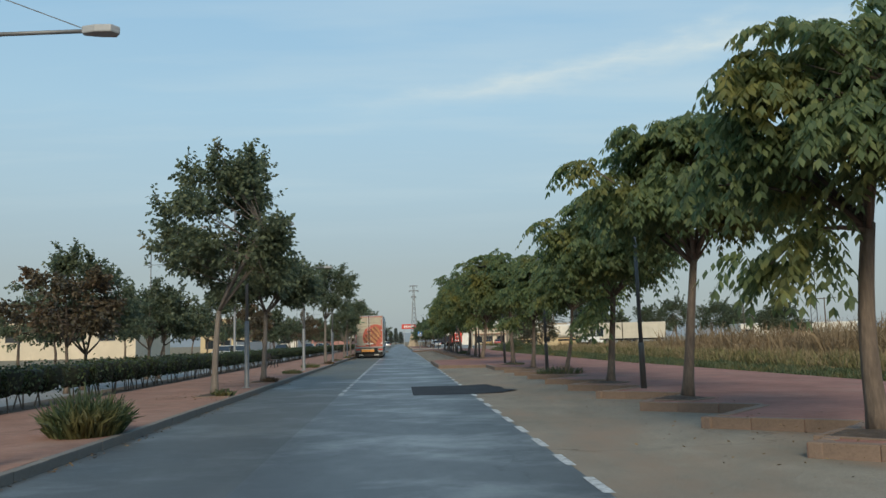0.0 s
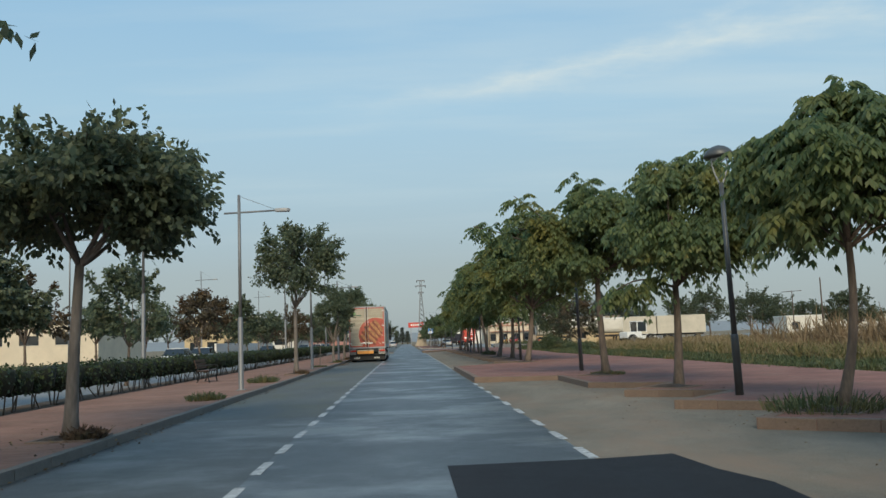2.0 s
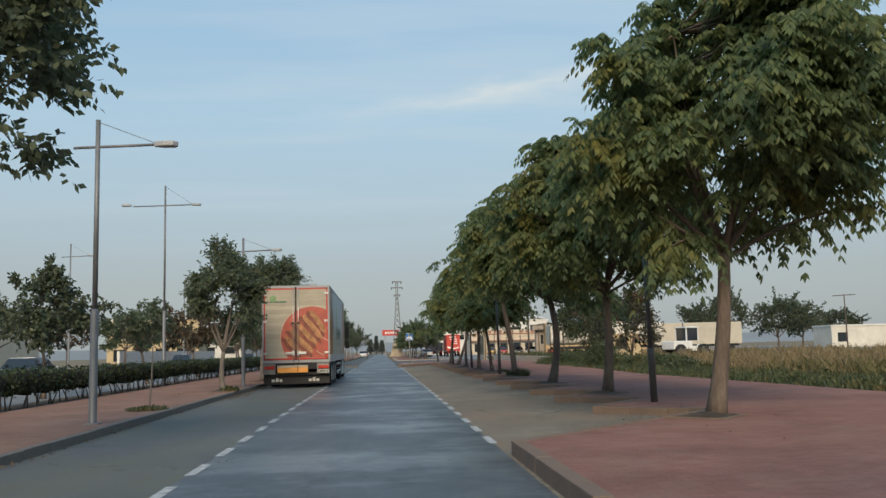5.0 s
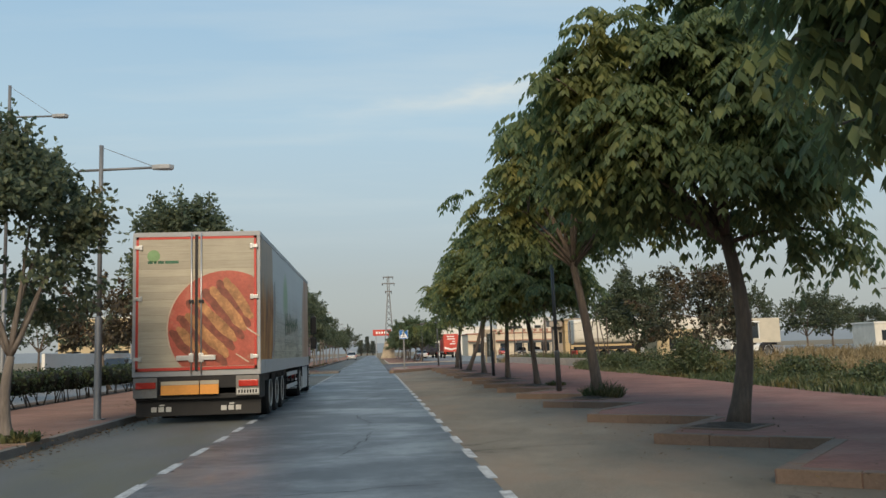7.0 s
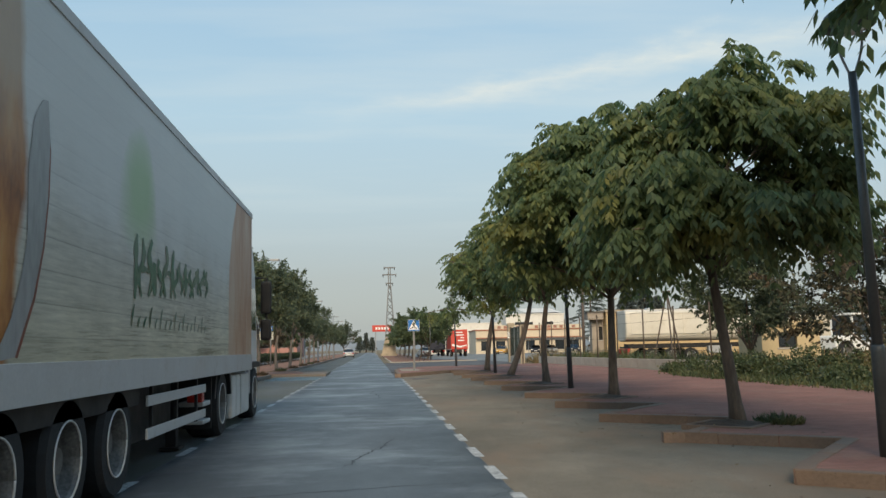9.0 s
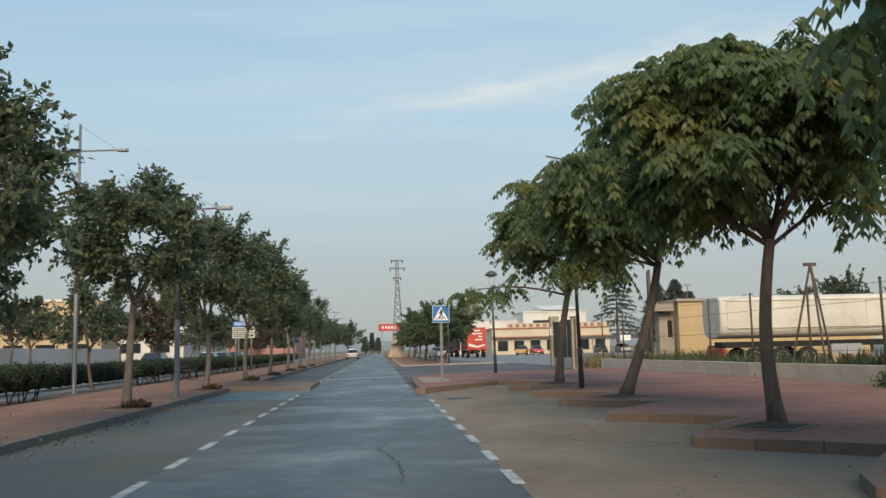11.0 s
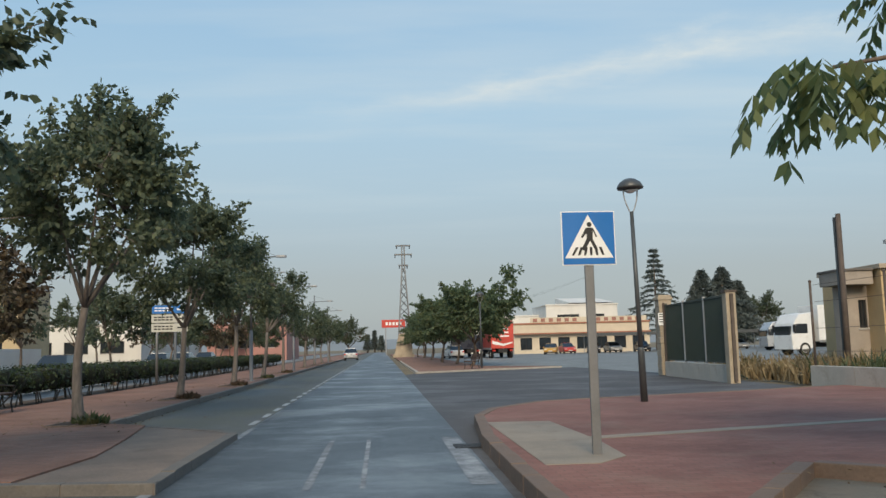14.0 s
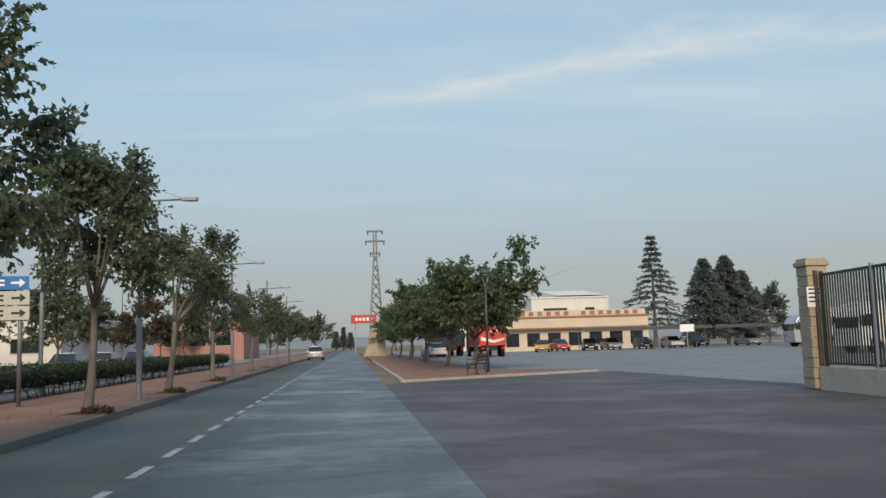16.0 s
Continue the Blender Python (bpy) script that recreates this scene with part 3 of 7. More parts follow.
for tag, ya, yb in (("road_bay_right", Y0, BREAK), ("road_bay_right_far", BREAK, 110.0)):
    tagged(Geo().add([(x, y, strip_z(x, y)) for y in (ya, yb) for x in (1.90, 4.3, 9.0)] + [(1.90, ya, -0.3), (9.0, ya, -0.3), (9.0, yb, -0.3), (1.90, yb, -0.3)],
                     [(0, 1, 4, 3), (1, 2, 5, 4), (6, 7, 2, 1, 0), (9, 3, 4, 5, 8), (7, 8, 5, 2), (6, 0, 3, 9), (6, 9, 8, 7)]).obj(tag, BAY_R), "sandy concrete parking strip beside the lane", "road", kind="structure")
slab("pavement_left", -8.7, KX - 0.12, Y0, Y1, -0.3, PZ, PAVER_L, "faded red paver footway under street trees", "pavement")
slab("verge_right", 10.0, 15.6, Y0, 97.0, -0.3, 0.1, SOIL, "weedy earth verge behind the red pavers", "verge")
tagged(Geo().prism([(1.66, 104.7), (3.0, 106.7), (5.0, 117.5), (12.2, 121.5), (12.6, 137.5), (11.6, 151.5), (6.2, 149.0), (2.2, 146.8), (1.66, 145.5)], -0.3, -0.002).obj("road_entry", YARD_ASPHALT), "darker asphalt mouth of a side entry", "road", kind="structure")
tagged(Geo().prism([(6.4, 149.2), (11.7, 151.6), (12.7, 137.4), (110.0, 137.4), (110.0, 300.0), (7.2, 300.0)], -0.3, -0.004).obj("forecourt", FORECOURT), "wide pale concrete forecourt", "forecourt", kind="structure")
tagged(Geo().prism([(2.3, 147.0), (6.1, 149.1), (11.0, 151.4), (9.5, 154.0), (7.0, 157.0), (7.0, 300.0), (2.3, 300.0)], -0.3, 0.08).obj("pavement_island", PAVER_L), "faded red paver strip under a tree row", "pavement", kind="structure")
slab("verge_left", -10.4, -8.7, Y0, Y1, -0.3, 0.06, SOIL, "bare soil strip under a clipped hedge", "verge")
slab("road_side", -18.5, -10.4, Y0, Y1, -0.3, 0.0, FAR_ROAD, "pale asphalt carriageway behind the hedge", "road")
slab("pavement_far_left", -24.0, -18.5, Y0, Y1, -0.3, 0.12, PAVER_L, "far footway beyond the second carriageway", "pavement")

# sawtooth edge of the tiled pavement: shallow V bays between the tree islands
FRONT, INNER = 4.35, 6.08
NOTCH = (-9.7, -6.2, -2.8, 0.5, 4.2, 7.5, 11.2, 14.9, 18.4, 21.8, 25.4, 48.8, 52.5, 56.0, 59.5, 63.1, 67.1, 70.7, 74.3, 77.4, 80.9, 84.5, 88.4, 92.4, 96.3, 99.7, 103.5)
edge = [(FRONT, Y0)]
for yk in NOTCH:
    if yk > 48 and edge[-1][1] < 46:
        edge += [(4.4, 31.4), (1.96, 32.6), (1.96, 44.6), (INNER, 48.75)]
    else:
        edge += [(4.64, yk - 1.8), (INNER, yk)]
    edge += [(FRONT, yk + 1.35)]
edge += [(4.66, 105.3), (6.2, 107.1), (4.56, 108.8), (1.76, 104.8), (1.78, 109.5), (1.82, 112.4), (1.96, 114.1), (2.08, 115.8), (2.55, 117.5), (3.8, 119.2), (6.2, 120.0), (8.3, 120.5), (11.5, 121.6)]
outline = [(11.8, BREAK), (11.5, 48.0), (10.7, 68.0), (11.5, 82.0), (12.8, 97.0), (12.8, 121.8)] + [p for p in edge if p[1] >= BREAK][::-1]
tagged(Geo().prism(outline, -0.3, RZ).obj("pavement_right", PAVER_R), "dusty red paver promenade with tree islands", "pavement", kind="structure")
outline = [(12.1, Y0), (11.8, BREAK)] + [p for p in edge if p[1] <= BREAK][::-1]
near = Geo().prism(outline, -0.3, RZ).obj("pavement_right_near", PAVER_R)
for v in near.data.vertices:
    if v.co.z > 0:
        v.co.z += rise(v.co.y)
tagged(near, "dusty red paver promenade sloping gently along the street", "pavement", kind="structure")


def kerb_run(thing, pts, inside, top, length, material, width=0.14, depth=0.25):
    """Kerb stones end to end along an outline; inside is the side on which the pavement lies (+1 left of the way)."""
    rng = random.Random(len(pts))
    cache = {}
    for (xa, ya), (xb, yb) in zip(pts, pts[1:]):
        d = math.hypot(xb - xa, yb - ya)
        k = max(1, round(d / length))
        step = d / k
        key = round(step, 2)
        if key not in cache:
            cache[key] = Geo().box(0.004, step - 0.004, -0.014, width * inside, -depth, 0).mesh("kerb_stone", material, 0.012) if inside > 0 else \
                Geo().box(0.004, step - 0.004, width * inside, 0.014, -depth, 0).mesh("kerb_stone", material, 0.012)
        a = math.atan2(yb - ya, xb - xa)
        for i in range(k):
            ob = new("kerb_stone", cache[key])
            ob.parent = thing
            ob.matrix_basis = Matrix.Translation((xa + (xb - xa) * i / k, ya + (yb - ya) * i / k, top + (rise(ya + (yb - ya) * i / k) if xa > 0 else 0) + rng.uniform(-0.006, 0.006))) @ Matrix.Rotation(a + rng.uniform(-0.006, 0.006), 4, "Z")


def road_mark(x0, x1, y0, y1, material, label, name="road_marking", z=0.004, skew=0.0, group=""):
    g = Geo().add([(x0, y0, z), (x1, y0 + skew, z), (x1, y1 + skew, z), (x0, y1, z)], [(0, 1, 2, 3)])
    return tagged(g.obj(name, material), label, "road marking", group, "structure")


def dashes(x0, x1, ya, yb, first, step, length, label, group):
    """Dashes from ya to yb, one of them centred on first."""
    k = math.ceil((ya - first) / step)
    while first + k * step < yb:
        yc = first + k * step
        road_mark(x0, x1, yc - length / 2, yc + length / 2, WHITE_LINE, label, group=group)
        k += 1


for ya, yb, first, step in ((-13.5, 20.0, -5.34, 1.88), (20.6, 32.2, 23.5, 2.05), (45.2, 91.0, 46.5, 1.815), (91.8, 103.2, 95.85, 1.9)):
    dashes(1.84, 1.96, ya, yb, first, step, 1.0, "short worn white dash at the parking strip", "right dashes")
for x, ya, yb, first, step in ((-1.91, 10.0, 75.0, 47.9, 1.82), (-1.92, 75.9, 107.5, 96.05, 1.95), (-2.04, 116.2, 210.0, 117.9, 1.86)):
    dashes(x, x + 0.12, ya, yb, first, step, 1.0, "short worn white dash at the parking lane", "left dashes")
patch_edge = ((0.24, 10.1), (1.9, 10.02), (1.9, 14.75), (0.24, 14.7), (2.7, 10.05), (3.02, 10.5), (3.3, 10.8), (2.95, 11.5), (3.0, 12.6), (2.82, 13.5), (2.75, 14.7))
tagged(Geo().add([(x, y, strip_z(x, y) + 0.006) for x, y in patch_edge], [(0, 1, 2, 3), (1, 4, 5, 6, 7, 8, 9, 10, 2)]).obj("asphalt_patch", NEW_ASPHALT),
       "fresh black asphalt repair in the worn lane", "road patch", kind="structure")
for x, w in ((-0.32, 0.09), (0.25, 0.06), (1.36, 0.26)):
    road_mark(x, x + w, 109.4, 114.0, FADED_LINE, "almost rubbed-off white zebra stripe", "zebra_stripe", group="zebra crossing")
road_mark(-1.7, 1.75, 108.5, 108.9, FADED_LINE, "rubbed white stop line before the crossing", "stop_line", skew=-0.9)
road_mark(-4.45, -1.9, 103.9, 109.2, BLUE_PAINT, "worn blue painted parking bay", "blue_bay", z=0.003)
road_mark(-1.88, -1.76, 107.3, 116.5, FADED_LINE, "rubbed white edge line beside the crossing", "edge_line", z=0.005)

NOSE = mat("dirty dusty concrete", (0.225, 0.172, 0.135), 0.9, 0.3, 0.9, 35, 0.3, stain=(0.13, 0.095, 0.07))
RAMP = mat("tan concrete paving", (0.32, 0.265, 0.205), 0.9, 0.22, 1.2, 35, 0.25, stain=(0.24, 0.17, 0.125))
nose = [(-1.75, 109.5), (-1.8, 114.7), (-2.1, 115.2), (KX, 117.4), (KX, 109.9)]
tagged(Geo().prism(nose, -0.3, 0.105).obj("pavement_nose", NOSE), "stained concrete kerb build-out at the crossing", "pavement", kind="structure")
tagged(Geo().prism([(KX - 0.12, 110.03), (-3.25, 109.86), (-3.1, 112.0), (-3.35, 114.2), (-3.7, 116.6), (KX, 117.2), (KX - 0.12, 117.3)], 0.05, 0.128).obj("pavement_apron", PAVER_L), "worn red pavers running out onto the build-out", "pavement", kind="structure")

tagged(Geo().prism([(2.12, 114.4), (3.08, 114.24), (3.14, 111.33), (3.05, 109.83), (2.65, 109.34), (2.1, 109.35)], 0.0, RZ + 0.006).obj("pavement_ramp", RAMP), "grey concrete dropped crossing patch in the pavers", "pavement", kind="structure")
tagged(Geo().prism([(3.14, 111.55), (12.6, 113.85), (12.6, 114.1), (3.14, 111.85)], 0.0, RZ + 0.007).obj("pavement_band", RAMP), "pale concrete band across the pavers", "pavement", kind="structure")


def crack(x, y, dx, dy, steps, seed, width=0.02):
    """A ragged open crack in the asphalt, wandering from a start point."""
    rng = np.random.default_rng(seed)
    d = unit(np.array([dx, dy], float))
    nrm = np.array([-d[1], d[0]])
    p = np.array([x, y], float) + np.cumsum(d * math.hypot(dx, dy) / steps + nrm * rng.normal(0, 0.022, (steps, 1)), 0)
    w = width * (0.5 + 0.5 * np.sin(np.linspace(0.1, 3.04, steps)))[:, None] * rng.uniform(0.6, 1.3, (steps, 1))
    vs = [(*q, 0.003) for q in p - nrm * w] + [(*q, 0.003) for q in p + nrm * w]
    g = Geo().add(vs, [(i + 1, i, steps + i, steps + i + 1) for i in range(steps - 1)])
    tagged(g.obj("road_crack", NEW_ASPHALT), "ragged dark crack in the worn asphalt", "crack", "road cracks", "structure")


for i, (x, y, dx, dy) in enumerate(((0.1, 61.0, 0.5, 4.0), (0.55, 66.0, -0.3, 3.2), (-1.5, 72.5, 3.0, 0.5), (0.3, 74.5, 0.4, 3.0), (-0.6, 58.0, 2.0, 0.3), (-1.2, 83.0, 2.4, -0.2), (0.8, 88.0, -0.2, 4.0), (-1.0, 101.0, 2.4, 0.3), (-0.6, 124.0, 1.8, 0.2), (0.2, 52.5, 1.3, 0.2), (-1.3, 118.5, 2.8, 0.2))):
    crack(x, y, dx, dy, 64, 40 + i, 0.008)

# ---- street lamps ----
def arm_lamp(x, y, height=5.8, arm=5.28, reach=1.45, back=0.45, z=PZ, label="", both=False, flip=1):
    e = empty("street_lamp", label, "street lamp", "arm lamps", (x, y, z))
    Geo().tube([(0, 0, 0), (0, 0, 0.02), (0, 0, height * 0.36), (0, 0, height * 0.36 + 0.06)], [0.085, 0.075, 0.075, 0.05], 14).tube(
        [(0, 0, height * 0.36), (0, 0, height)], [0.05, 0.045], 12).obj("pole", GALV, e, smooth=True)
    Geo().box(-0.13, 0.13, -0.13, 0.13, 0, 0.02).obj("base_plate", GALV, e, bevel=0.004)
    Geo().tube([(-back * flip, 0, arm - 0.03), ((reach - 0.25) * flip, 0, arm + 0.03)], 0.028, 8).obj("arm", GALV, e, smooth=True)
    Geo().tube([(0.03 * flip, 0, height - 0.05), ((reach - 0.35) * flip, 0, arm + 0.05)], 0.007, 5).obj("stay", GALV, e)
    sides = (1, -1) if both else (1,)
    for s in sides:
        s *= flip
        xr = reach if s == flip else back + 0.45
        Geo().prism([(a, b) for a, b in ([((xr - 0.38) * s, -0.05), ((xr - 0.2) * s, -0.11), (xr * s, -0.12), ((xr + 0.08) * s, 0), (xr * s, 0.12), ((xr - 0.2) * s, 0.11), ((xr - 0.38) * s, 0.05)])][::s],
                    arm - 0.02, arm + 0.08).obj("lamp_head", GREY_PAINT, e, "grey flat lantern", bevel=0.02)
    return e


for y in (-3.7, 14.2, 31.0, 50.4, 68.2, 86.4, 104.3, 138.4, 156.5, 174.0, 192.0):
    arm_lamp(-5.05, y, label="galvanised pole with one arm and flat lantern over the kerb")
for y in (1.5, 37.3, 75.0, 110.0, 145.0, 180.0):
    arm_lamp(-9.75, y, 9.35, 8.4, 1.6, 1.5, 0.05, "tall galvanised double-arm lamp rising from the hedge", True)
for y in (60.0, 95.0, 130.0, 165.0, 200.0):
    arm_lamp(-21.0, y, 9.2, 8.3, 1.6, 0.6, 0.1, "tall galvanised lamp beyond the second carriageway", False)


def post_lamp(x, y, z=RZ, tilt=0.0):
    e = empty("post_lamp", "dark steel post lamp with domed top on a Y bracket", "street lamp", "post-top lamps", (x, y, z))
    e.rotation_euler, e.scale = (0, radians(tilt), 0), (0.97, 0.97, 0.97)
    Geo().tube([(0, 0, 0), (0, 0, 1.05), (0, 0, 1.1), (0, 0, 1.12)], [0.075, 0.07, 0.07, 0.055], 14).obj("base_sleeve", DARK_POLE, e, smooth=True)
    Geo().tube([(0, 0, 1.0), (0, 0, 3.98)], [0.055, 0.042], 12).obj("pole", DARK_POLE, e, smooth=True)
    for s in (-1, 1):
        u = np.linspace(0, 1, 7)
        Geo().tube(np.stack([s * 0.15 * np.sin(u * 1.9), 0 * u, 3.9 + 0.62 * u], -1), 0.014, 6).obj("bracket", GREY_PAINT, e, smooth=True)
    Geo().lathe([(0.02, 4.44), (0.27, 4.47), (0.285, 4.5), (0.23, 4.6), (0.13, 4.67), (0.03, 4.7)], n=24).obj("dome", DARK_POLE, e, smooth=True)
    Geo().lathe([(0.05, 4.38), (0.16, 4.44), (0.02, 4.445)], n=16).obj("lens", WHITE, e, smooth=True)
    return e


for x, y in ((5.72, 6.45), (5.77, 20.5), (5.78, 34.7), (5.85, 51.1), (5.62, 72.7), (5.9, 87.6), (5.95, 102.4), (5.74, 118.0)):
    post_lamp(x, y, RZ + rise(y), -1.0)
post_lamp(6.45, 152.8, 0.08)

# ---- street trees ----
RIGHT = "broad street tree with drooping pinnate leaves in a soil pit"
#               x     y    top  base  r    fork_x, z  crown_x trunk boughs
right_trees = ((5.55, -4.2, 5.25, 2.7, 2.0, 0.1, 2.6, 0.2, 0.10, ((-1.2, 0.0, 1.9),)),
               (5.5, 2.6, 5.85, 3.15, 1.95, 0.3, 2.8, 0.3, 0.085, ((-2.0, -0.2, 4.6),)),
               (5.68, 9.6, 5.55, 2.6, 2.0, 0.2, 2.5, 0.5, 0.085, ((-0.7, 0.0, 1.7), (-1.7, 0.0, 4.3), (-1.5, 0.4, 4.0))),
               (5.8, 16.9, 4.75, 2.2, 1.7, 0.35, 2.4, 0.5, 0.06, ()),
               (5.7, 23.8, 5.3, 2.3, 1.75, 0.1, 2.3, 0.7, 0.08, ((-1.2, 0.2, 2.0),)),
               (5.8, 31.1, 5.9, 2.9, 2.3, -0.1, 3.1, 0.1, 0.09, ((-3.8, 0.2, 4.5), (-2.6, -0.4, 5.3))),
               (5.68, 47.4, 7.5, 2.8, 2.95, 0.35, 2.7, 0.6, 0.115, ((-0.9, -0.9, 2.5),)),
               (5.85, 54.8, 7.3, 2.4, 2.5, 0.1, 2.6, 0.0, 0.10, ((-2.8, 0.0, 4.5), (-2.5, -0.5, 5.0), (-2.3, 0.4, 4.2))),
               (5.8, 61.6, 6.8, 2.6, 2.5, 0.05, 2.8, 0.05, 0.11, ((2.2, 0.3, 2.5), (-2.8, 0.0, 4.3), (-2.5, -0.5, 4.8), (-2.3, 0.4, 5.3))),
               (5.8, 69.2, 7.2, 3.36, 2.4, -0.45, 3.2, -0.4, 0.10, ((-2.75, 0.0, 4.0), (-2.5, -0.4, 4.5))),
               (5.76, 76.5, 5.4, 2.3, 2.1, -0.25, 2.3, -0.05, 0.075, ((-1.7, -1.0, 2.5),)),
               (5.87, 83.3, 6.5, 2.3, 2.6, 0.05, 2.3, -0.15, 0.085, ()),
               (5.9, 90.8, 5.6, 2.8, 2.2, 0.1, 2.6, -0.1, 0.085, ((-2.9, 0.6, 3.7),)),
               (5.93, 98.3, 6.4, 3.3, 2.15, 0.95, 3.05, 0.5, 0.10, ((-2.0, 0.0, 4.7), (-1.2, 0.2, 2.8))),
               (6.0, 105.55, 6.6, 3.5, 2.4, 0.4, 2.85, 0.55, 0.105, ((-2.75, 0.0, 2.68),)))
for i, (x, y, h, b, r, fx, fz, cx, tr, bo) in enumerate(right_trees):
    make_tree("street_tree", RIGHT, x, y, RZ - 0.02 + rise(y), h - 0.6 * rise(y), b, r, 100 + i, "pinnate", int(3500 * (r / 2.35) ** 2), (fx, 0.1), tr, LEAF_R, BARK, "right street trees", (cx, 0.1), fz, bo)
LEFT = "young street tree with small dark leaves in the footway"
left_trees = ((-5.2, 10.0, 6.8, 2.4, 2.0, 0.1, 0.35), (-5.15, 18.2, 4.65, 2.65, 1.85, 0.1, 0.25), (-5.0, 43.5, 6.6, 3.0, 1.9, 0.0, 0.1),
              (-5.0, 63.6, 5.2, 1.35, 1.5, 0.0, 0.1), (-5.0, 73.5, 5.6, 2.2, 1.6, 0.1, 0.4), (-5.1, 82.0, 5.2, 2.2, 1.7, 0, 0), (-5.1, 91.5, 5.2, 2.3, 1.7, 0, 0), (-5.1, 99.6, 5.4, 2.4, 1.7, 0.1, 0.1),
              (-5.15, 108.8, 5.7, 2.1, 2.05, 0.05, 0.1), (-5.05, 117.2, 6.1, 2.2, 2.1, 0.05, 0.25), (-5.05, 125.2, 5.5, 2.0, 1.85, 0.1, 0.3), (-5.05, 133.9, 5.7, 2.3, 1.65, 0.1, 0.2), (-5.05, 142.0, 5.1, 2.2, 1.5, 0.2, 0.7),
              (-5.1, 151.0, 4.2, 2.1, 1.4, 0, 0), (-5.1, 165.0, 4.6, 2.0, 1.8, 0.1, 0.3), (-5.1, 174.0, 4.2, 2.0, 1.7, 0, 0), (-5.1, 184.0, 4.4, 2.0, 1.8, 0, 0), (-5.1, 196.0, 4.4, 2.0, 1.8, 0, 0))
for i, (x, y, h, b, r, fx, cx) in enumerate(left_trees):
    make_tree("street_tree", LEFT, x, y, PZ, h, b, r, 300 + i, "small", 3700 if y < 20 else 2500 if y < 140 else 1200, (fx, 0.05), 0.08, LEAF_L, BARK_PALE, "left street trees", (cx, 0))

# ---- hedges, weeds and grasses ----
def hedge(x0, x1, y0, y1, height, z=0.05, per_m=260, label="", seed=1, leaf=None, legs=True):
    """A clipped hedge: close bushes on bare stems, with leaves over a solid dark core."""
    rng = np.random.default_rng(seed)
    h = empty("hedge", label, "hedge", "clipped hedges", ((x0 + x1) / 2, y0, z))
    n = max(1, round((y1 - y0) / 1.15))
    core, stems, out = Geo(), Geo(), []
    w = (x1 - x0) / 2
    for i in range(n):
        c = (i + 0.5) * (y1 - y0) / n + rng.uniform(-0.12, 0.12)
        half = 0.5 * (y1 - y0) / n * rng.uniform(0.92, 1.15)
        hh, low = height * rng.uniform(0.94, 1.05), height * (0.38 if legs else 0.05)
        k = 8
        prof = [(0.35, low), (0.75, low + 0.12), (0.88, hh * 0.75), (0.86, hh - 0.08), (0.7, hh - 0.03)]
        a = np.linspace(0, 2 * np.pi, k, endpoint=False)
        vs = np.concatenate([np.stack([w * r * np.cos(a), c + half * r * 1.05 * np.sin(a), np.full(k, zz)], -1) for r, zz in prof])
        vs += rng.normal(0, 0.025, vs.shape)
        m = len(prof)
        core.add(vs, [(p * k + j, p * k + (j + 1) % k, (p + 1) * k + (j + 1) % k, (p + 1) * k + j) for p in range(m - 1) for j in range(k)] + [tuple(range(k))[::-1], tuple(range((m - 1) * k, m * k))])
        if legs:
            for _ in range(3):
                b = np.array([rng.normal(0, 0.08), c + rng.normal(0, 0.08), 0.0])
                stems.tube([b, b + np.array([rng.normal(0, 0.12), rng.normal(0, 0.14), low + 0.15])], [0.022, 0.015], 5)
        cnt = int(per_m * (y1 - y0) / n)
        ang, t = rng.uniform(0, 6.283, cnt), rng.uniform(0, 1, cnt)
        top = rng.uniform(0, 1, cnt) < 0.3
        rad = np.where(top, np.sqrt(rng.uniform(0, 1, cnt)) * 0.95, np.interp(t, (0, 0.2, 0.7, 1), (0.45, 0.85, 1.0, 0.95)))
        zz = np.where(top, hh + rng.normal(0, 0.03, cnt), low + (hh - low) * t)
        cs = np.sign(np.cos(ang)) * np.abs(np.cos(ang)) ** 0.6
        sn = np.sign(np.sin(ang)) * np.abs(np.sin(ang)) ** 0.6
        pos = np.stack([w * rad * cs, c + half * 1.1 * rad * sn, zz], -1) + rng.normal(0, 0.035, (cnt, 3))
        nrm = unit(np.stack([cs, sn, np.where(top, 1.5, 0.25)], -1) + rng.normal(0, 0.5, (cnt, 3)))
        al = unit(np.cross(nrm, rng.normal(0, 1, (cnt, 3))))
        sz = rng.uniform(0.055, 0.10, cnt)
        out.append(leaf_quads(pos, al, np.cross(nrm, al), sz * 1.2, sz * 0.8))
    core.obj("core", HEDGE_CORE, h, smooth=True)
    if legs:
        tagged(stems.obj("stem", BARK, h), kind="stuff")
    quads("foliage", np.concatenate(out), leaf or HEDGE_LEAF, h)
    return h


cuts = [-14, -4, 5, 9.6, 10.6, 20, 30, 40, 50, 60, 70, 80, 90, 100, 106.5]
for i, (a, b) in enumerate(zip(cuts, cuts[1:])):
    if b - a > 2:
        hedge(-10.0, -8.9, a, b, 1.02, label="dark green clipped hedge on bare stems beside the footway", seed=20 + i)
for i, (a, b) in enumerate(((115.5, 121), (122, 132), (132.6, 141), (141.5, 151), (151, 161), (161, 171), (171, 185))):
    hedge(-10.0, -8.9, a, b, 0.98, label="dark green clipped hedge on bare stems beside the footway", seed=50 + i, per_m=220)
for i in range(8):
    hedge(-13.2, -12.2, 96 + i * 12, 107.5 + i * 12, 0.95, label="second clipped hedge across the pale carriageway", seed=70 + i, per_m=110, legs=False)


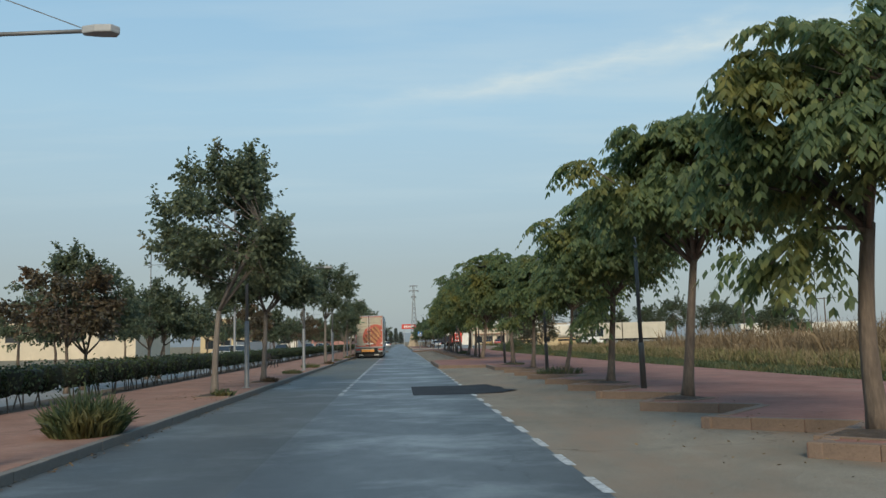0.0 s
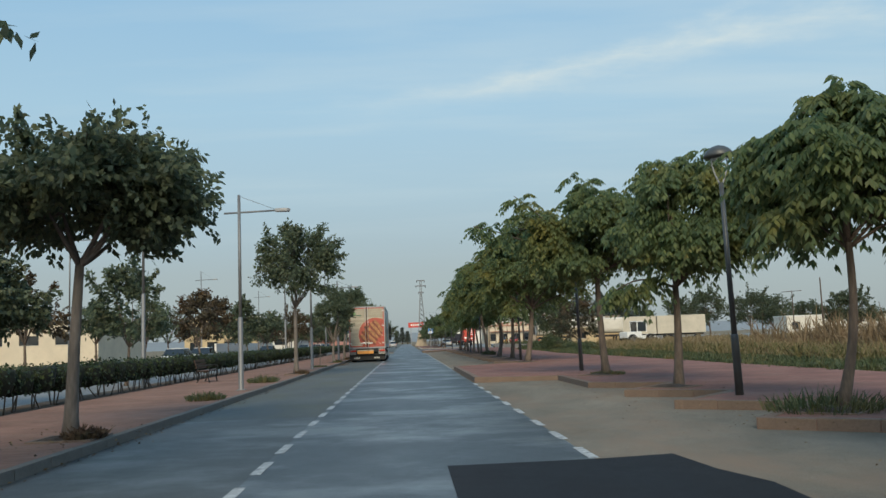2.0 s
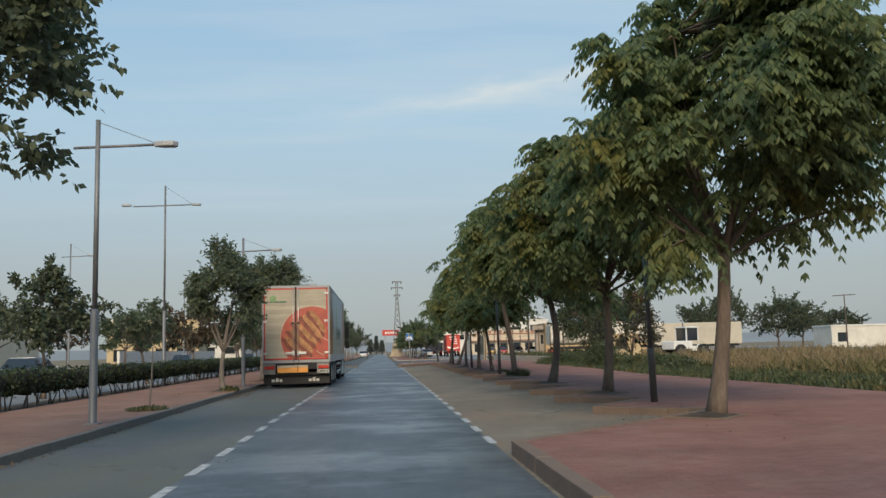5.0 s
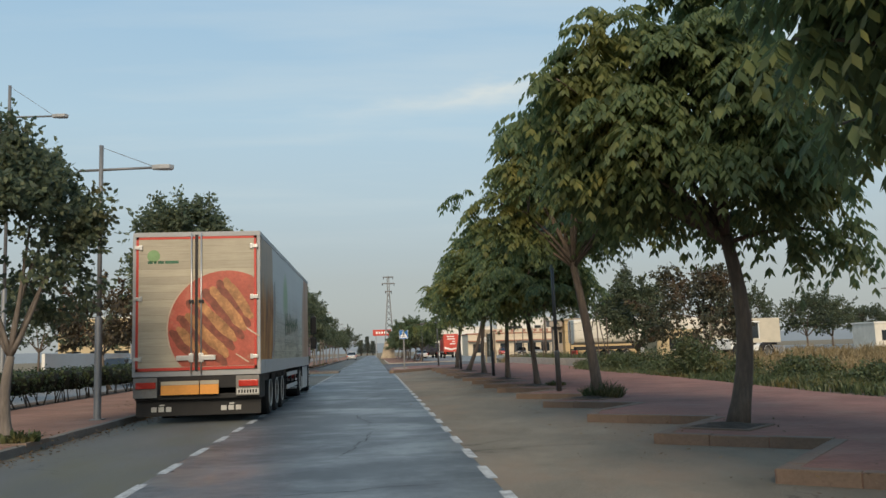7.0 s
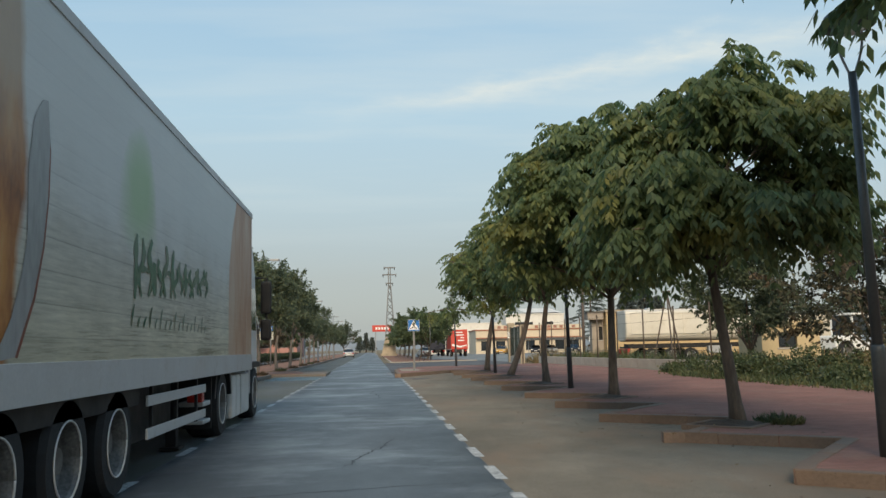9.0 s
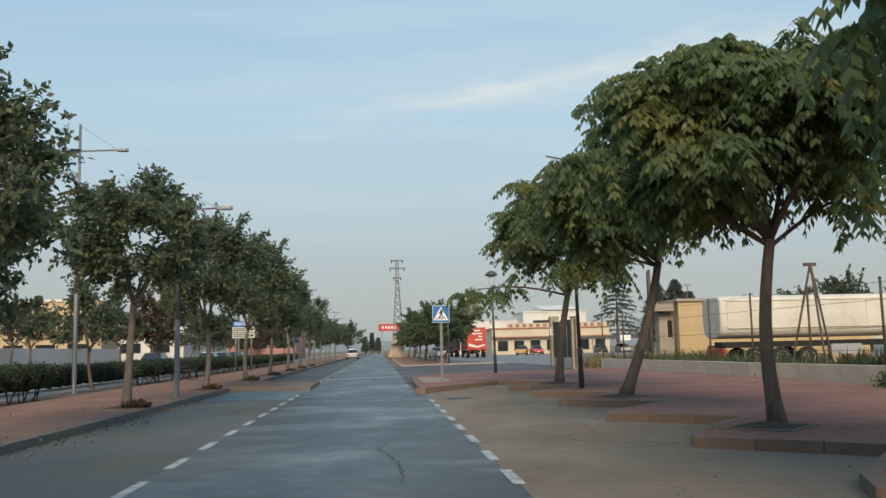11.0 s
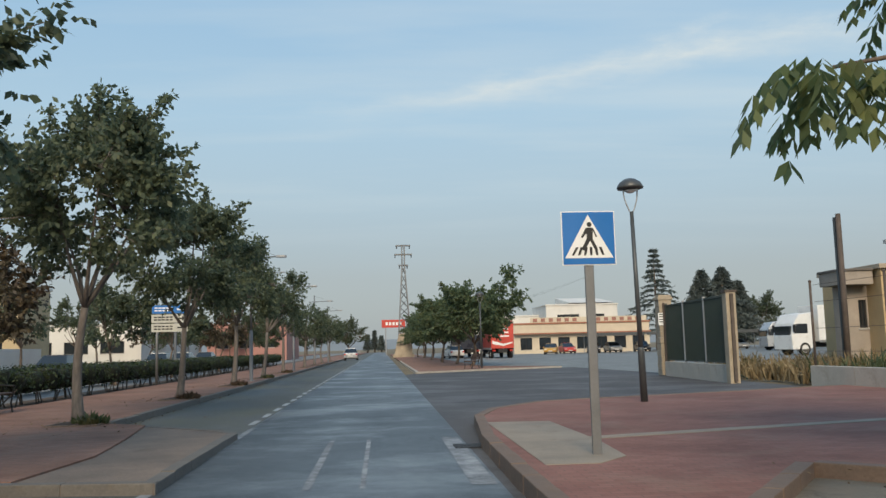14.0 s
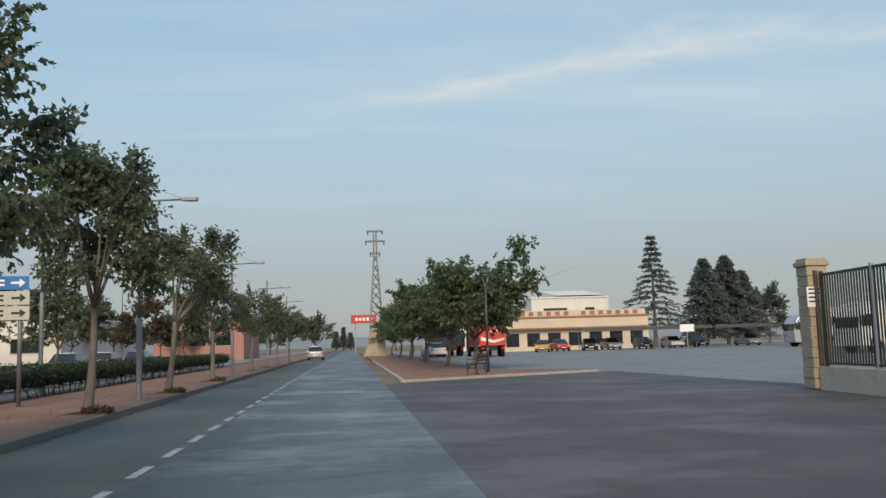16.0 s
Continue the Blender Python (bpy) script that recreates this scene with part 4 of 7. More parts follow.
def tuft(name, label, x, y, rx, ry, height, count, material, z=0.1, seed=1, group="", category="weeds", width=0.02, kind=""):
    """Blades and stalks fanning from a patch of ground."""
    rng = np.random.default_rng(seed)
    r, a = np.sqrt(rng.uniform(0, 1, count)), rng.uniform(0, 6.283, count)
    base = np.stack([rx * r * np.cos(a), ry * r * np.sin(a), np.zeros(count)], -1)
    up = unit(np.stack([np.cos(a) * r * 0.5, np.sin(a) * r * 0.5, np.ones(count)], -1) + rng.normal(0, 0.28, (count, 3)) * np.array([1, 1, 0.2]))
    ln = height * rng.uniform(0.45, 1.1, count) * (1.15 - 0.5 * r)
    sd = unit(np.cross(up, rng.normal(0, 1, (count, 3))))
    w = width * rng.uniform(0.6, 1.5, count)
    bend = unit(up + rng.normal(0, 0.35, (count, 3)) - np.array([0, 0, 0.3]))
    a0 = base
    m0 = base + up * (ln * 0.6)[:, None]
    t0 = m0 + bend * (ln * 0.4)[:, None]
    q1 = np.stack([a0 - sd * w[:, None] * 0.5, a0 + sd * w[:, None] * 0.5, m0 + sd * w[:, None] * 0.5, m0 - sd * w[:, None] * 0.5], -2)
    q2 = np.stack([m0 - sd * w[:, None] * 0.5, m0 + sd * w[:, None] * 0.5, t0 + sd * w[:, None] * 0.08, t0 - sd * w[:, None] * 0.08], -2)
    ob = quads(name, np.concatenate([q1, q2]), material, None, label)
    ob.location = (x, y, z)
    return tagged(ob, label, category, group, kind)


tuft("weed_clump", "thick green weeds overgrowing an empty tree pit", -5.15, 0.1, 0.5, 0.75, 0.75, 1500, WEED, PZ, 1, "pit weeds", width=0.035)
for i, (x, y, rx, ry, h) in enumerate(((-5.15, 26.9, 0.45, 0.7, 0.28), (-5.25, 36.2, 0.5, 0.8, 0.35), (-5.1, 54.4, 0.45, 0.7, 0.16), (5.6, 16.9, 0.85, 0.8, 0.42), (5.85, 31.1, 0.5, 0.5, 0.2), (5.87, 69.2, 0.45, 0.45, 0.55), (6.3, 76.4, 0.3, 0.4, 0.2))):
    tuft("weed_clump", "low green weeds in a tree pit", x, y, rx, ry, h * 0.85, 420, WEED, PZ if x < 0 else RZ + rise(y), 30 + i, "pit weeds", width=0.018)


def shrub(name, label, x, y, rx, ry, height, seed, leaf=None, count=1500):
    """A low leafy bush: twigs and small leaves in a lumpy mound."""
    rng = np.random.default_rng(seed)
    e = empty(name, label, "shrub", "verge shrubs", (x, y, 0.05))
    k = 26
    a, r = rng.uniform(0, 6.283, k), np.sqrt(rng.uniform(0, 1, k))
    cen = np.stack([rx * r * np.cos(a), ry * r * np.sin(a), height * rng.uniform(0.2, 0.95, k) * (1 - 0.55 * r)], -1)
    wood = Geo()
    for c in cen:
        wood.tube([(c[0] * 0.25, c[1] * 0.25, 0), tuple(c * np.array([0.7, 0.7, 0.55])), tuple(c)], [0.014, 0.01, 0.004], 4)
    wood.obj("stems", BARK, e)
    pos = cen[rng.integers(0, k, count)] + rng.normal(0, 1, (count, 3)) * np.array([0.2 * rx, 0.2 * ry, 0.14 * height])
    pos[:, 2] = np.maximum(pos[:, 2], 0.02)
    out = []
    for _ in range(4):
        al = unit(rng.normal(0, 1, (count, 3)) + np.array([0, 0, 0.35]))
        wd = unit(np.cross(al, rng.normal(0, 1, (count, 3))))
        sz = rng.uniform(0.07, 0.13, count)
        out.append(leaf_quads(pos + rng.normal(0, 0.05, (count, 3)), al, wd, sz, sz * 0.55))
    quads("foliage", np.concatenate(out), leaf or WEED, e)

# ---- parked articulated lorry ----
PRINT = plank_mat("printed pale planks", (0.36, 0.315, 0.235), (0.47, 0.42, 0.32))


def side_print_mat():
    """Printed side panels: pale planks, warmer below, a soft green spot, food pictures at both ends."""
    mt = plank_mat("printed grey planks", (0.44, 0.44, 0.41), (0.68, 0.675, 0.63), 0.24, 0.5)
    nt = mt.node_tree
    p = nt.nodes["Principled BSDF"]
    c = p.inputs["Base Color"].links[0].from_socket
    co = nt.nodes.new("ShaderNodeTexCoord").outputs["Object"]
    sep = nt.nodes.new("ShaderNodeSeparateXYZ")
    nt.links.new(co, sep.inputs[0])

    def m(op, a, b):
        n = nt.nodes.new("ShaderNodeMath")
        n.operation = op
        for k, v in enumerate((a, b)):
            if isinstance(v, (int, float)):
                n.inputs[k].default_value = v
            else:
                nt.links.new(v, n.inputs[k])
        return n.outputs[0]

    y, z = sep.outputs[1], sep.outputs[2]
    wob = m("MULTIPLY", m("SUBTRACT", noise_node(nt, 1.4, 4, 0.6, co), 0.5), 1.0)
    grey = lambda f, a, b, v=1.0: ramp(nt, f, ((a, (0, 0, 0)), (b, (v,) * 3)))
    # upper half fades to pale grey, hazy sky sheen put into the colour; lower half shows warm boards
    c = blend(nt, "MIX", grey(m("MULTIPLY", m("ADD", z, wob), 0.25), 0.52, 0.75, 0.8), c, (0.66, 0.685, 0.67))
    low = ramp(nt, m("MULTIPLY", m("ADD", z, m("MULTIPLY", wob, 0.5)), 0.25), ((0.32, (1, 1, 1)), (0.64, (0, 0, 0))))
    c = blend(nt, "MULTIPLY", low, c, (0.98, 0.91, 0.73))
    # dark open grain along the boards
    vein = ramp(nt, noise_node(nt, 2.2, 6, 0.72, co, (1, 0.32, 11.0)), ((0.40, (0.42, 0.40, 0.36)), (0.50, (1, 1, 1))))
    c = blend(nt, "MULTIPLY", blend(nt, "MULTIPLY", 1.0, low, ramp(nt, noise_node(nt, 0.7, 3, 0.5, co), ((0.36, (0.15,) * 3), (0.6, (0.95,) * 3)))), c, vein)
    r2 = m("ADD", m("MULTIPLY", m("POWER", m("SUBTRACT", m("ADD", y, m("MULTIPLY", wob, 0.5)), 5.35), 2.0), m("MAXIMUM", m("ADD", m("MULTIPLY", m("SUBTRACT", z, 2.45), 2.6), 0.9), 0.4)), m("POWER", m("MULTIPLY", m("SUBTRACT", z, 2.95), 1.45), 2.0))
    c = blend(nt, "MIX", ramp(nt, r2, ((0.1, (0.7,) * 3), (0.95, (0, 0, 0)))), c, (0.30, 0.50, 0.22))
    # tan picture at the front end
    tan = ramp(nt, noise_node(nt, 1.3, 6, 0.62, co, (1, 1.0, 0.4)), ((0.3, (0.30, 0.12, 0.07)), (0.48, (0.50, 0.27, 0.165)), (0.7, (0.58, 0.43, 0.32))))
    edge = m("SUBTRACT", m("ADD", y, m("MULTIPLY", wob, 0.3)), m("MULTIPLY", m("POWER", m("MULTIPLY", m("MAXIMUM", m("SUBTRACT", z, 2.2), 0.0), 0.6), 2.0), 0.75))
    c = blend(nt, "MIX", grey(m("SUBTRACT", edge, 10.78), 0.0, 0.10, 0.9), c, tan)
    # golden fried pieces at the rear end, paled towards the top by the same painted sheen
    food = ramp(nt, noise_node(nt, 1.5, 5, 0.62, co, (1, 1.0, 0.45)), ((0.33, (0.05, 0.025, 0.015)), (0.42, (0.30, 0.10, 0.025)), (0.55, (0.52, 0.22, 0.06)), (0.72, (0.62, 0.36, 0.14))))
    food = blend(nt, "MIX", grey(m("MULTIPLY", m("ADD", z, wob), 0.25), 0.62, 0.8, 0.75), food, (0.47, 0.41, 0.33))
    rear = m("SUBTRACT", m("ADD", m("MULTIPLY", wob, 0.25), 2.55), m("ADD", y, m("MULTIPLY", m("ABSOLUTE", m("SUBTRACT", z, 2.6), 0.0), 0.18)))
    c = blend(nt, "MIX", grey(rear, 0.0, 0.10, 0.95), c, food)
    nt.links.new(c, p.inputs["Base Color"])
    p.inputs["Specular IOR Level"].default_value = 0.22
    return mt


PRINT_SIDE = side_print_mat()
PLATE_RED = mat("printed red disc", (0.47, 0.10, 0.065), 0.4, 0.3, 1.2, 20, 0.0, stain=(0.40, 0.20, 0.13))
FOOD_A = mat("printed golden brown", (0.46, 0.215, 0.085), 0.45, 0.45, 4, 18, 0.0, stain=(0.22, 0.09, 0.035))
PRINT_RIM = mat("printed pale line", (0.52, 0.40, 0.30), 0.45, 0.15, 3, 20, 0.0)
FOOD_B = mat("printed dark brown", (0.235, 0.06, 0.035), 0.45, 0.4, 7, 20, 0.0)
PRINT_GREEN = mat("printed pale green", (0.20, 0.34, 0.15), 0.4, 0.2, 1.0, 15, 0.0)
PRINT_DARK = mat("printed dark green", (0.025, 0.125, 0.065), 0.4, 0.3, 3, 15, 0.0)
PRINT_STEEL = mat("printed steel blue grey", (0.36, 0.375, 0.375), 0.45, 0.3, 1.5, 15, 0.0, stretch=(1, 1, 0.3))
PLATE = mat("dusty plate white", (0.48, 0.48, 0.46), 0.5, 0.1, 3, 30, 0.0)
PRINT_FAINT = mat("printed grey green", (0.16, 0.235, 0.17), 0.4, 0.3, 3, 15, 0.0)
RAIL = mat("pale painted rail", (0.50, 0.505, 0.50), 0.5, 0.12, 1.5, 30, 0.04, stain=(0.36, 0.34, 0.30))
LIGHT_RED = mat("red lamp plastic", (0.45, 0.03, 0.02), 0.25, 0.1, 5, 30, 0.0)


DUSTY_PANEL = mat("road-grimed grey panel", (0.20, 0.192, 0.178), 0.6, 0.25, 2, 30, 0.05, stain=(0.12, 0.11, 0.10))
TANK_WHITE = mat("dusty white cover", (0.62, 0.62, 0.60), 0.5, 0.12, 2, 30, 0.05, stain=(0.45, 0.43, 0.38))
DARK_RIM = mat("mottled dark steel rim", (0.17, 0.165, 0.155), 0.5, 0.5, 7, 40, 0.05, metal=0.3)


def wheel(parent, x, y, r=0.5, width=0.3, name="wheel"):
    """A wheel whose axle lies along x, outer face towards +x if width > 0."""
    s = 1 if width > 0 else -1
    w = abs(width)
    t = Geo().lathe([(r * 0.58, -w), (r * 0.9, -w), (r, -w * 0.85), (r, -w * 0.15), (r * 0.93, 0), (r * 0.62, 0.0), (r * 0.6, -0.03), (r * 0.59, -w * 0.9)], n=28, axis="x")
    ob = t.obj(name, RUBBER, parent, smooth=False)
    ob.matrix_basis = Matrix.Translation((x, y, r)) @ Matrix.Diagonal((s, 1, 1, 1))
    rim = Geo().lathe([(0.02, -0.07), (r * 0.2, -0.07), (r * 0.24, -0.16), (r * 0.44, -0.17), (r * 0.52, -0.13), (r * 0.57, -0.03), (r * 0.61, 0.006), (r * 0.625, 0.004), (r * 0.6, -0.04), (r * 0.55, -0.2), (0.02, -0.2)], n=24, axis="x").obj("rim", DARK_RIM, ob, "dull dark steel rim")
    # pale ring stands in for light on the outer rim edge
    turn = np.linspace(0, 2 * math.pi, 33)
    Geo().tube(np.stack([0 * turn + 0.004, r * 0.615 * np.cos(turn), r * 0.615 * np.sin(turn)], -1), 0.009, 5).obj("rim_lip", TANK_WHITE, ob, "pale rim edge painted as lit", smooth=True)
    return ob


def lorry(x0, x1, rear, length, top):
    """x0, x1: the sides of the box; rear: its rear end."""
    e = empty("articulated_lorry", "parked refrigerated lorry with printed plank and food graphics", "lorry", at=(0, rear, 0))
    bot, L = 1.0, length
    Geo().box(x0, x1, 0.03, L, bot, top).obj("trailer_box", PRINT_SIDE, e, "pale grey plank-printed insulated box", bevel=0.03)
    fr = Geo()
    for z0, z1 in ((bot - 0.02, bot + 0.09), (top - 0.09, top + 0.005)):
        fr.box(x0 - 0.005, x1 + 0.005, 0, 0.06, z0, z1)
    for a, b in ((x0 - 0.005, x0 + 0.06), (x1 - 0.06, x1 + 0.005)):
        fr.box(a, b, 0, 0.06, bot + 0.09, top - 0.09)
    fr.obj("rear_frame", GREY_PAINT, e, "grey steel rear portal", bevel=0.008)
    for s in (x0 - 0.012, x1 - 0.008):
        Geo().box(s, s + 0.02, 0.05, L, bot - 0.02, bot + 0.27).obj("side_rail", RAIL, e, bevel=0.004)
        Geo().box(s, s + 0.02, 0.05, L, top - 0.10, top).obj("top_rail", RAIL, e, bevel=0.004)
    mid = (x0 + x1) / 2
    cx, cz, cr = mid + 0.62, bot + 0.95, 1.2
    for side, (a, b) in enumerate(((x0 + 0.065, mid - 0.006), (mid + 0.006, x1 - 0.065))):
        z0, z1 = bot + 0.1, top - 0.1
        d = Geo().box(a, b, -0.028, 0.02, z0, z1).obj("rear_door", PRINT, e, "door printed with pale planks", bevel=0.006)
        g = Geo()
        g.box(a, b, -0.032, -0.026, z1 - 0.05, z1).box(a, b, -0.032, -0.026, z0, z0 + 0.06)
        o = b - 0.05 if side else a
        g.box(o, o + 0.05, -0.032, -0.026, z0, z1)
        g.obj("red_border", RED_PAINT, d)
        # the red disc, cut by the door's edges
        poly = []
        for k in range(73):
            t = -math.pi / 2 + 2 * math.pi * k / 72
            poly.append((min(b - 0.05 * side, max(a + 0.05 * (1 - side), cx + cr * math.cos(t))), max(z0 + 0.07, cz + cr * math.sin(t))))
        vs = [(px, -0.034, pz) for px, pz in poly]
        Geo().add(vs, [tuple(range(len(vs)))]).obj("red_disc", PLATE_RED, d)
        rim = [(min(b, max(a, cx + (cr + g) * math.cos(t))), max(z0 + 0.07, cz + (cr + g) * math.sin(t))) for g, ts in ((0.0, 1), (0.03, -1)) for t in [math.pi * (0.5 + q / 30) for q in range(31)][::ts]]
        if not side:
            Geo().add([(px, -0.0335, pz) for px, pz in rim], [tuple(range(len(rim)))]).obj("pale_rim", PRINT_RIM, d)
        # long breaded pieces lying across the disc, each over a printed dark shadow copy
        for k, (xa, za, xb, zb, w) in enumerate(((-0.02, 1.0, 0.50, 0.22, 0.095), (-0.30, 0.82, 0.36, -0.02, 0.10), (-0.62, 0.60, 0.16, -0.24, 0.10), (-0.80, 0.28, 0.0, -0.56, 0.105), (-0.98, 0.0, -0.42, -0.60, 0.09))):
            dl = math.hypot(xb - xa, zb - za)
            ux, uz = (xb - xa) / dl, (zb - za) / dl
            for fm, ox, oz, grow, lay in ((FOOD_B, -0.10, -0.11, 1.15, -0.0355), (FOOD_A, 0.0, 0.0, 1.0, -0.0375)):
                pl = []
                for q in range(26):
                    t = 2 * math.pi * q / 26
                    al = math.copysign(abs(math.cos(t)) ** 0.6, math.cos(t)) * (dl / 2 + 0.05) * grow
                    ac = math.copysign(abs(math.sin(t)) ** 0.7, math.sin(t)) * w * grow * (1 + 0.16 * math.sin(5 * t + k) + 0.09 * math.sin(11 * t + 2 * k))
                    px, pz = cx + (xa + xb) / 2 + ox + ux * al - uz * ac, cz + (za + zb) / 2 + oz + uz * al + ux * ac
                    pl.append((min(b - 0.055 * side - 0.002, max(a + 0.055 * (1 - side) + 0.002, px)), max(z0 + 0.075, pz)))
                if max(p[0] for p in pl) - min(p[0] for p in pl) > 0.03:
                    Geo().add([(px, lay - 0.0003 * k, pz) for px, pz in pl], [tuple(range(26))]).obj("food_piece", fm, d)
        if side:
            for xa, za in ((0.40, -0.02), (0.18, -0.55)):
                Geo().add([(cx + xa, -0.036, cz + za), (cx + xa + 0.02, -0.036, cz + za + 0.02), (cx + xa + 0.28, -0.036, cz + za - 0.16), (cx + xa + 0.26, -0.036, cz + za - 0.18)], [(0, 1, 2, 3)]).obj("pale_dash", PRINT_RIM, d)
        for k, zz in enumerate((z1 - 0.22, (z0 + z1) / 2 + 0.1, z0 + 0.25)):
            hx = a - 0.03 if not side else b - 0.13
            Geo().box(hx, hx + 0.16, -0.06, -0.02, zz - 0.035, zz + 0.035).box(hx + (0.0 if side else 0.1), hx + (0.06 if side else 0.16), -0.07, -0.02, zz - 0.05, zz + 0.05).obj("hinge", ALU, d, "white hinge strap", bevel=0.006)
        for off in (0.10, ):
            bx = mid - off if not side else mid + off
            Geo().tube([(bx, -0.055, bot + 0.02), (bx, -0.055, top - 0.03)], 0.016, 8).obj("lock_rod", ALU, d, smooth=True)
            Geo().box(bx - 0.05, bx + 0.05, -0.075, -0.03, bot + 1.48, bot + 1.55).obj("rod_guide", BLACK, d, bevel=0.004)
            Geo().box(*sorted((bx, bx + (0.30 if side else -0.30))), -0.09, -0.06, bot + 0.30, bot + 0.40).box(bx - 0.05, bx + 0.05, -0.08, -0.03, bot + 0.26, bot + 0.44).obj("lock_handle", ALU, d, bevel=0.006)
    Geo().box(mid - 0.03, mid + 0.03, -0.045, -0.02, bot + 0.08, top - 0.06).obj("door_seal", BLACK, e)
    for k, (a, w) in enumerate(((0.30, 0.10), (0.43, 0.05), (0.51, 0.12), (0.65, 0.28))):
        Geo().box(x0 + a, x0 + a + w, -0.031, -0.0285, top - 0.66, top - 0.60).obj("print_bar", PRINT_DARK, e)
    Geo().lathe([(0.13, -0.031), (0.13, -0.0285)], (x0 + 0.42, 0, top - 0.5), 20, "y").obj("green_print", PRINT_GREEN, e)
    # under the doors
    Geo().box(x0 + 0.05, x1 - 0.05, 0.02, 0.2, 0.72, bot - 0.02).obj("rear_beam", BLACK, e, bevel=0.01)
    Geo().box(x0 + 0.03, x1 - 0.03, 0.1, 0.22, 0.50, 0.60).obj("bumper_bar", BLACK, e, bevel=0.01)
    for a in (x0 + 0.02, x1 - 0.50):
        pl = Geo().box(a, a + 0.48, -0.01, 0.03, 0.55, 0.96).obj("light_panel", DUSTY_PANEL, e, "pale grey lamp panel", bevel=0.01)
        Geo().box(a + 0.06, a + 0.46, -0.05, -0.01, 0.74, 0.87).obj("tail_lamp", LIGHT_RED, pl, "red tail lamp", bevel=0.01)
    Geo().box(x1 - 0.48, x1 - 0.03, -0.014, -0.0105, 0.58, 0.69).obj("number_plate", PLATE, e, "dusty pale plate", bevel=0.003)
    for k in range(7):
        Geo().box(x1 - 0.45 + 0.058 * k, x1 - 0.415 + 0.058 * k, -0.017, -0.0145, 0.60, 0.67).obj("plate_bar", BLACK, e)
    for a, b in ((x0 + 0.58, x0 + 1.35), (x0 + 1.37, x0 + 1.75)):
        Geo().box(a, b, -0.02, 0.02, 0.60, 0.88).obj("hazard_plate", ORANGE, e, "orange reflective plate", bevel=0.006)
        Geo().box(a, b, -0.024, -0.0205, 0.80, 0.88).obj("pale_strip", PRINT, e)
    Geo().box(x0 + 0.02, x1 - 0.02, 0.24, 0.26, 0.16, 0.50).obj("mud_flap", BLACK, e, bevel=0.004)
    for c in (x0 + 0.55, x1 - 0.62):
        for k in range(3):
            Geo().box(c - 0.22 + 0.15 * k, c - 0.11 + 0.15 * k, 0.232, 0.2395, 0.25, 0.35).obj("flap_bar", PLATE, e)
        Geo().box(c - 0.05, c + 0.05, 0.232, 0.2395, 0.37, 0.40).obj("flap_bar", PLATE, e)
    # side pictures: a steel-grey band and brush strokes
    sx = x1 + 0.003
    def patch(name, pts, m, lay=0.0):
        Geo().add([(sx + lay, y, z) for y, z in pts], [tuple(range(len(pts)))]).obj(name, m, e)
    patch("grey_print", [(2.05, bot + 0.28), (2.38, bot + 0.31), (2.66, bot + 0.72), (2.8, bot + 1.08), (2.87, bot + 1.45), (2.88, bot + 1.85), (2.82, bot + 2.14), (2.72, bot + 2.12), (2.58, bot + 1.96), (2.5, bot + 1.6), (2.52, bot + 1.1), (2.44, bot + 0.84), (2.3, bot + 0.56)], PRINT_STEEL, 0.002)
    patch("dark_print", [(2.38, bot + 0.31), (2.42, bot + 0.30), (2.69, bot + 0.70), (2.83, bot + 1.07), (2.895, bot + 1.45), (2.90, bot + 1.8), (2.88, bot + 1.85), (2.87, bot + 1.45), (2.8, bot + 1.08), (2.66, bot + 0.72)], FOOD_B, 0.0023)
    # a brush-written word and a fainter line below it, as loose strokes
    def brush(pts, w, m, lay):
        n = len(pts) * 4
        u = np.linspace(0, len(pts) - 1, n)
        py, pz = (np.interp(u, range(len(pts)), [p[i] for p in pts]) for i in (0, 1))
        for _ in range(2):
            py[1:-1], pz[1:-1] = (py[:-2] + py[1:-1] + py[2:]) / 3, (pz[:-2] + pz[1:-1] + pz[2:]) / 3
        ty, tz = np.gradient(py), np.gradient(pz)
        nl = np.hypot(ty, tz) + 1e-9
        wd = w * (0.35 + 0.65 * np.sin(np.linspace(0.25, 2.9, n))) * (1 + 0.22 * np.sin(u * 5 + py * 3))
        oy, oz = -tz / nl * wd, ty / nl * wd * 0.6
        vs = [(sx + lay, a, b) for a, b in zip(py - oy, pz - oz)] + [(sx + lay, a, b) for a, b in zip(py + oy, pz + oz)]
        Geo().add(vs, [(i + 1, i, n + i, n + i + 1) for i in range(n - 1)]).obj("print_stroke", m, e)
    rng = np.random.default_rng(77)
    for k in range(15):
        a, h, lean = 5.2 + 0.255 * k, (0.62 if k < 3 else 0.6 if k in (5, 6) else 0.38) * rng.uniform(0.9, 1.08), rng.uniform(-0.12, 0.2)
        low = bot + 0.84 + 0.017 * k + rng.uniform(0, 0.04)
        bow = 0.16 * (-1) ** k if k % 3 else 0.03
        brush([(a, low), (a + lean * 0.3 + bow, low + h * 0.35), (a + lean * 0.6 - bow * 0.6, low + h * 0.7), (a + lean, low + h)], rng.uniform(0.065, 0.095), PRINT_DARK, 0.003 + 0.0004 * (k % 3))
        if k % 4 == 1:
            brush([(a - 0.12, low + h * 0.4), (a + 0.1, low + h * 0.5), (a + 0.3, low + h * 0.45)], 0.05, PRINT_DARK, 0.0045)
    for k in range(17):
        a = 5.1 + 0.228 * k
        h = 0.22 if k % 5 in (0, 3) else 0.11
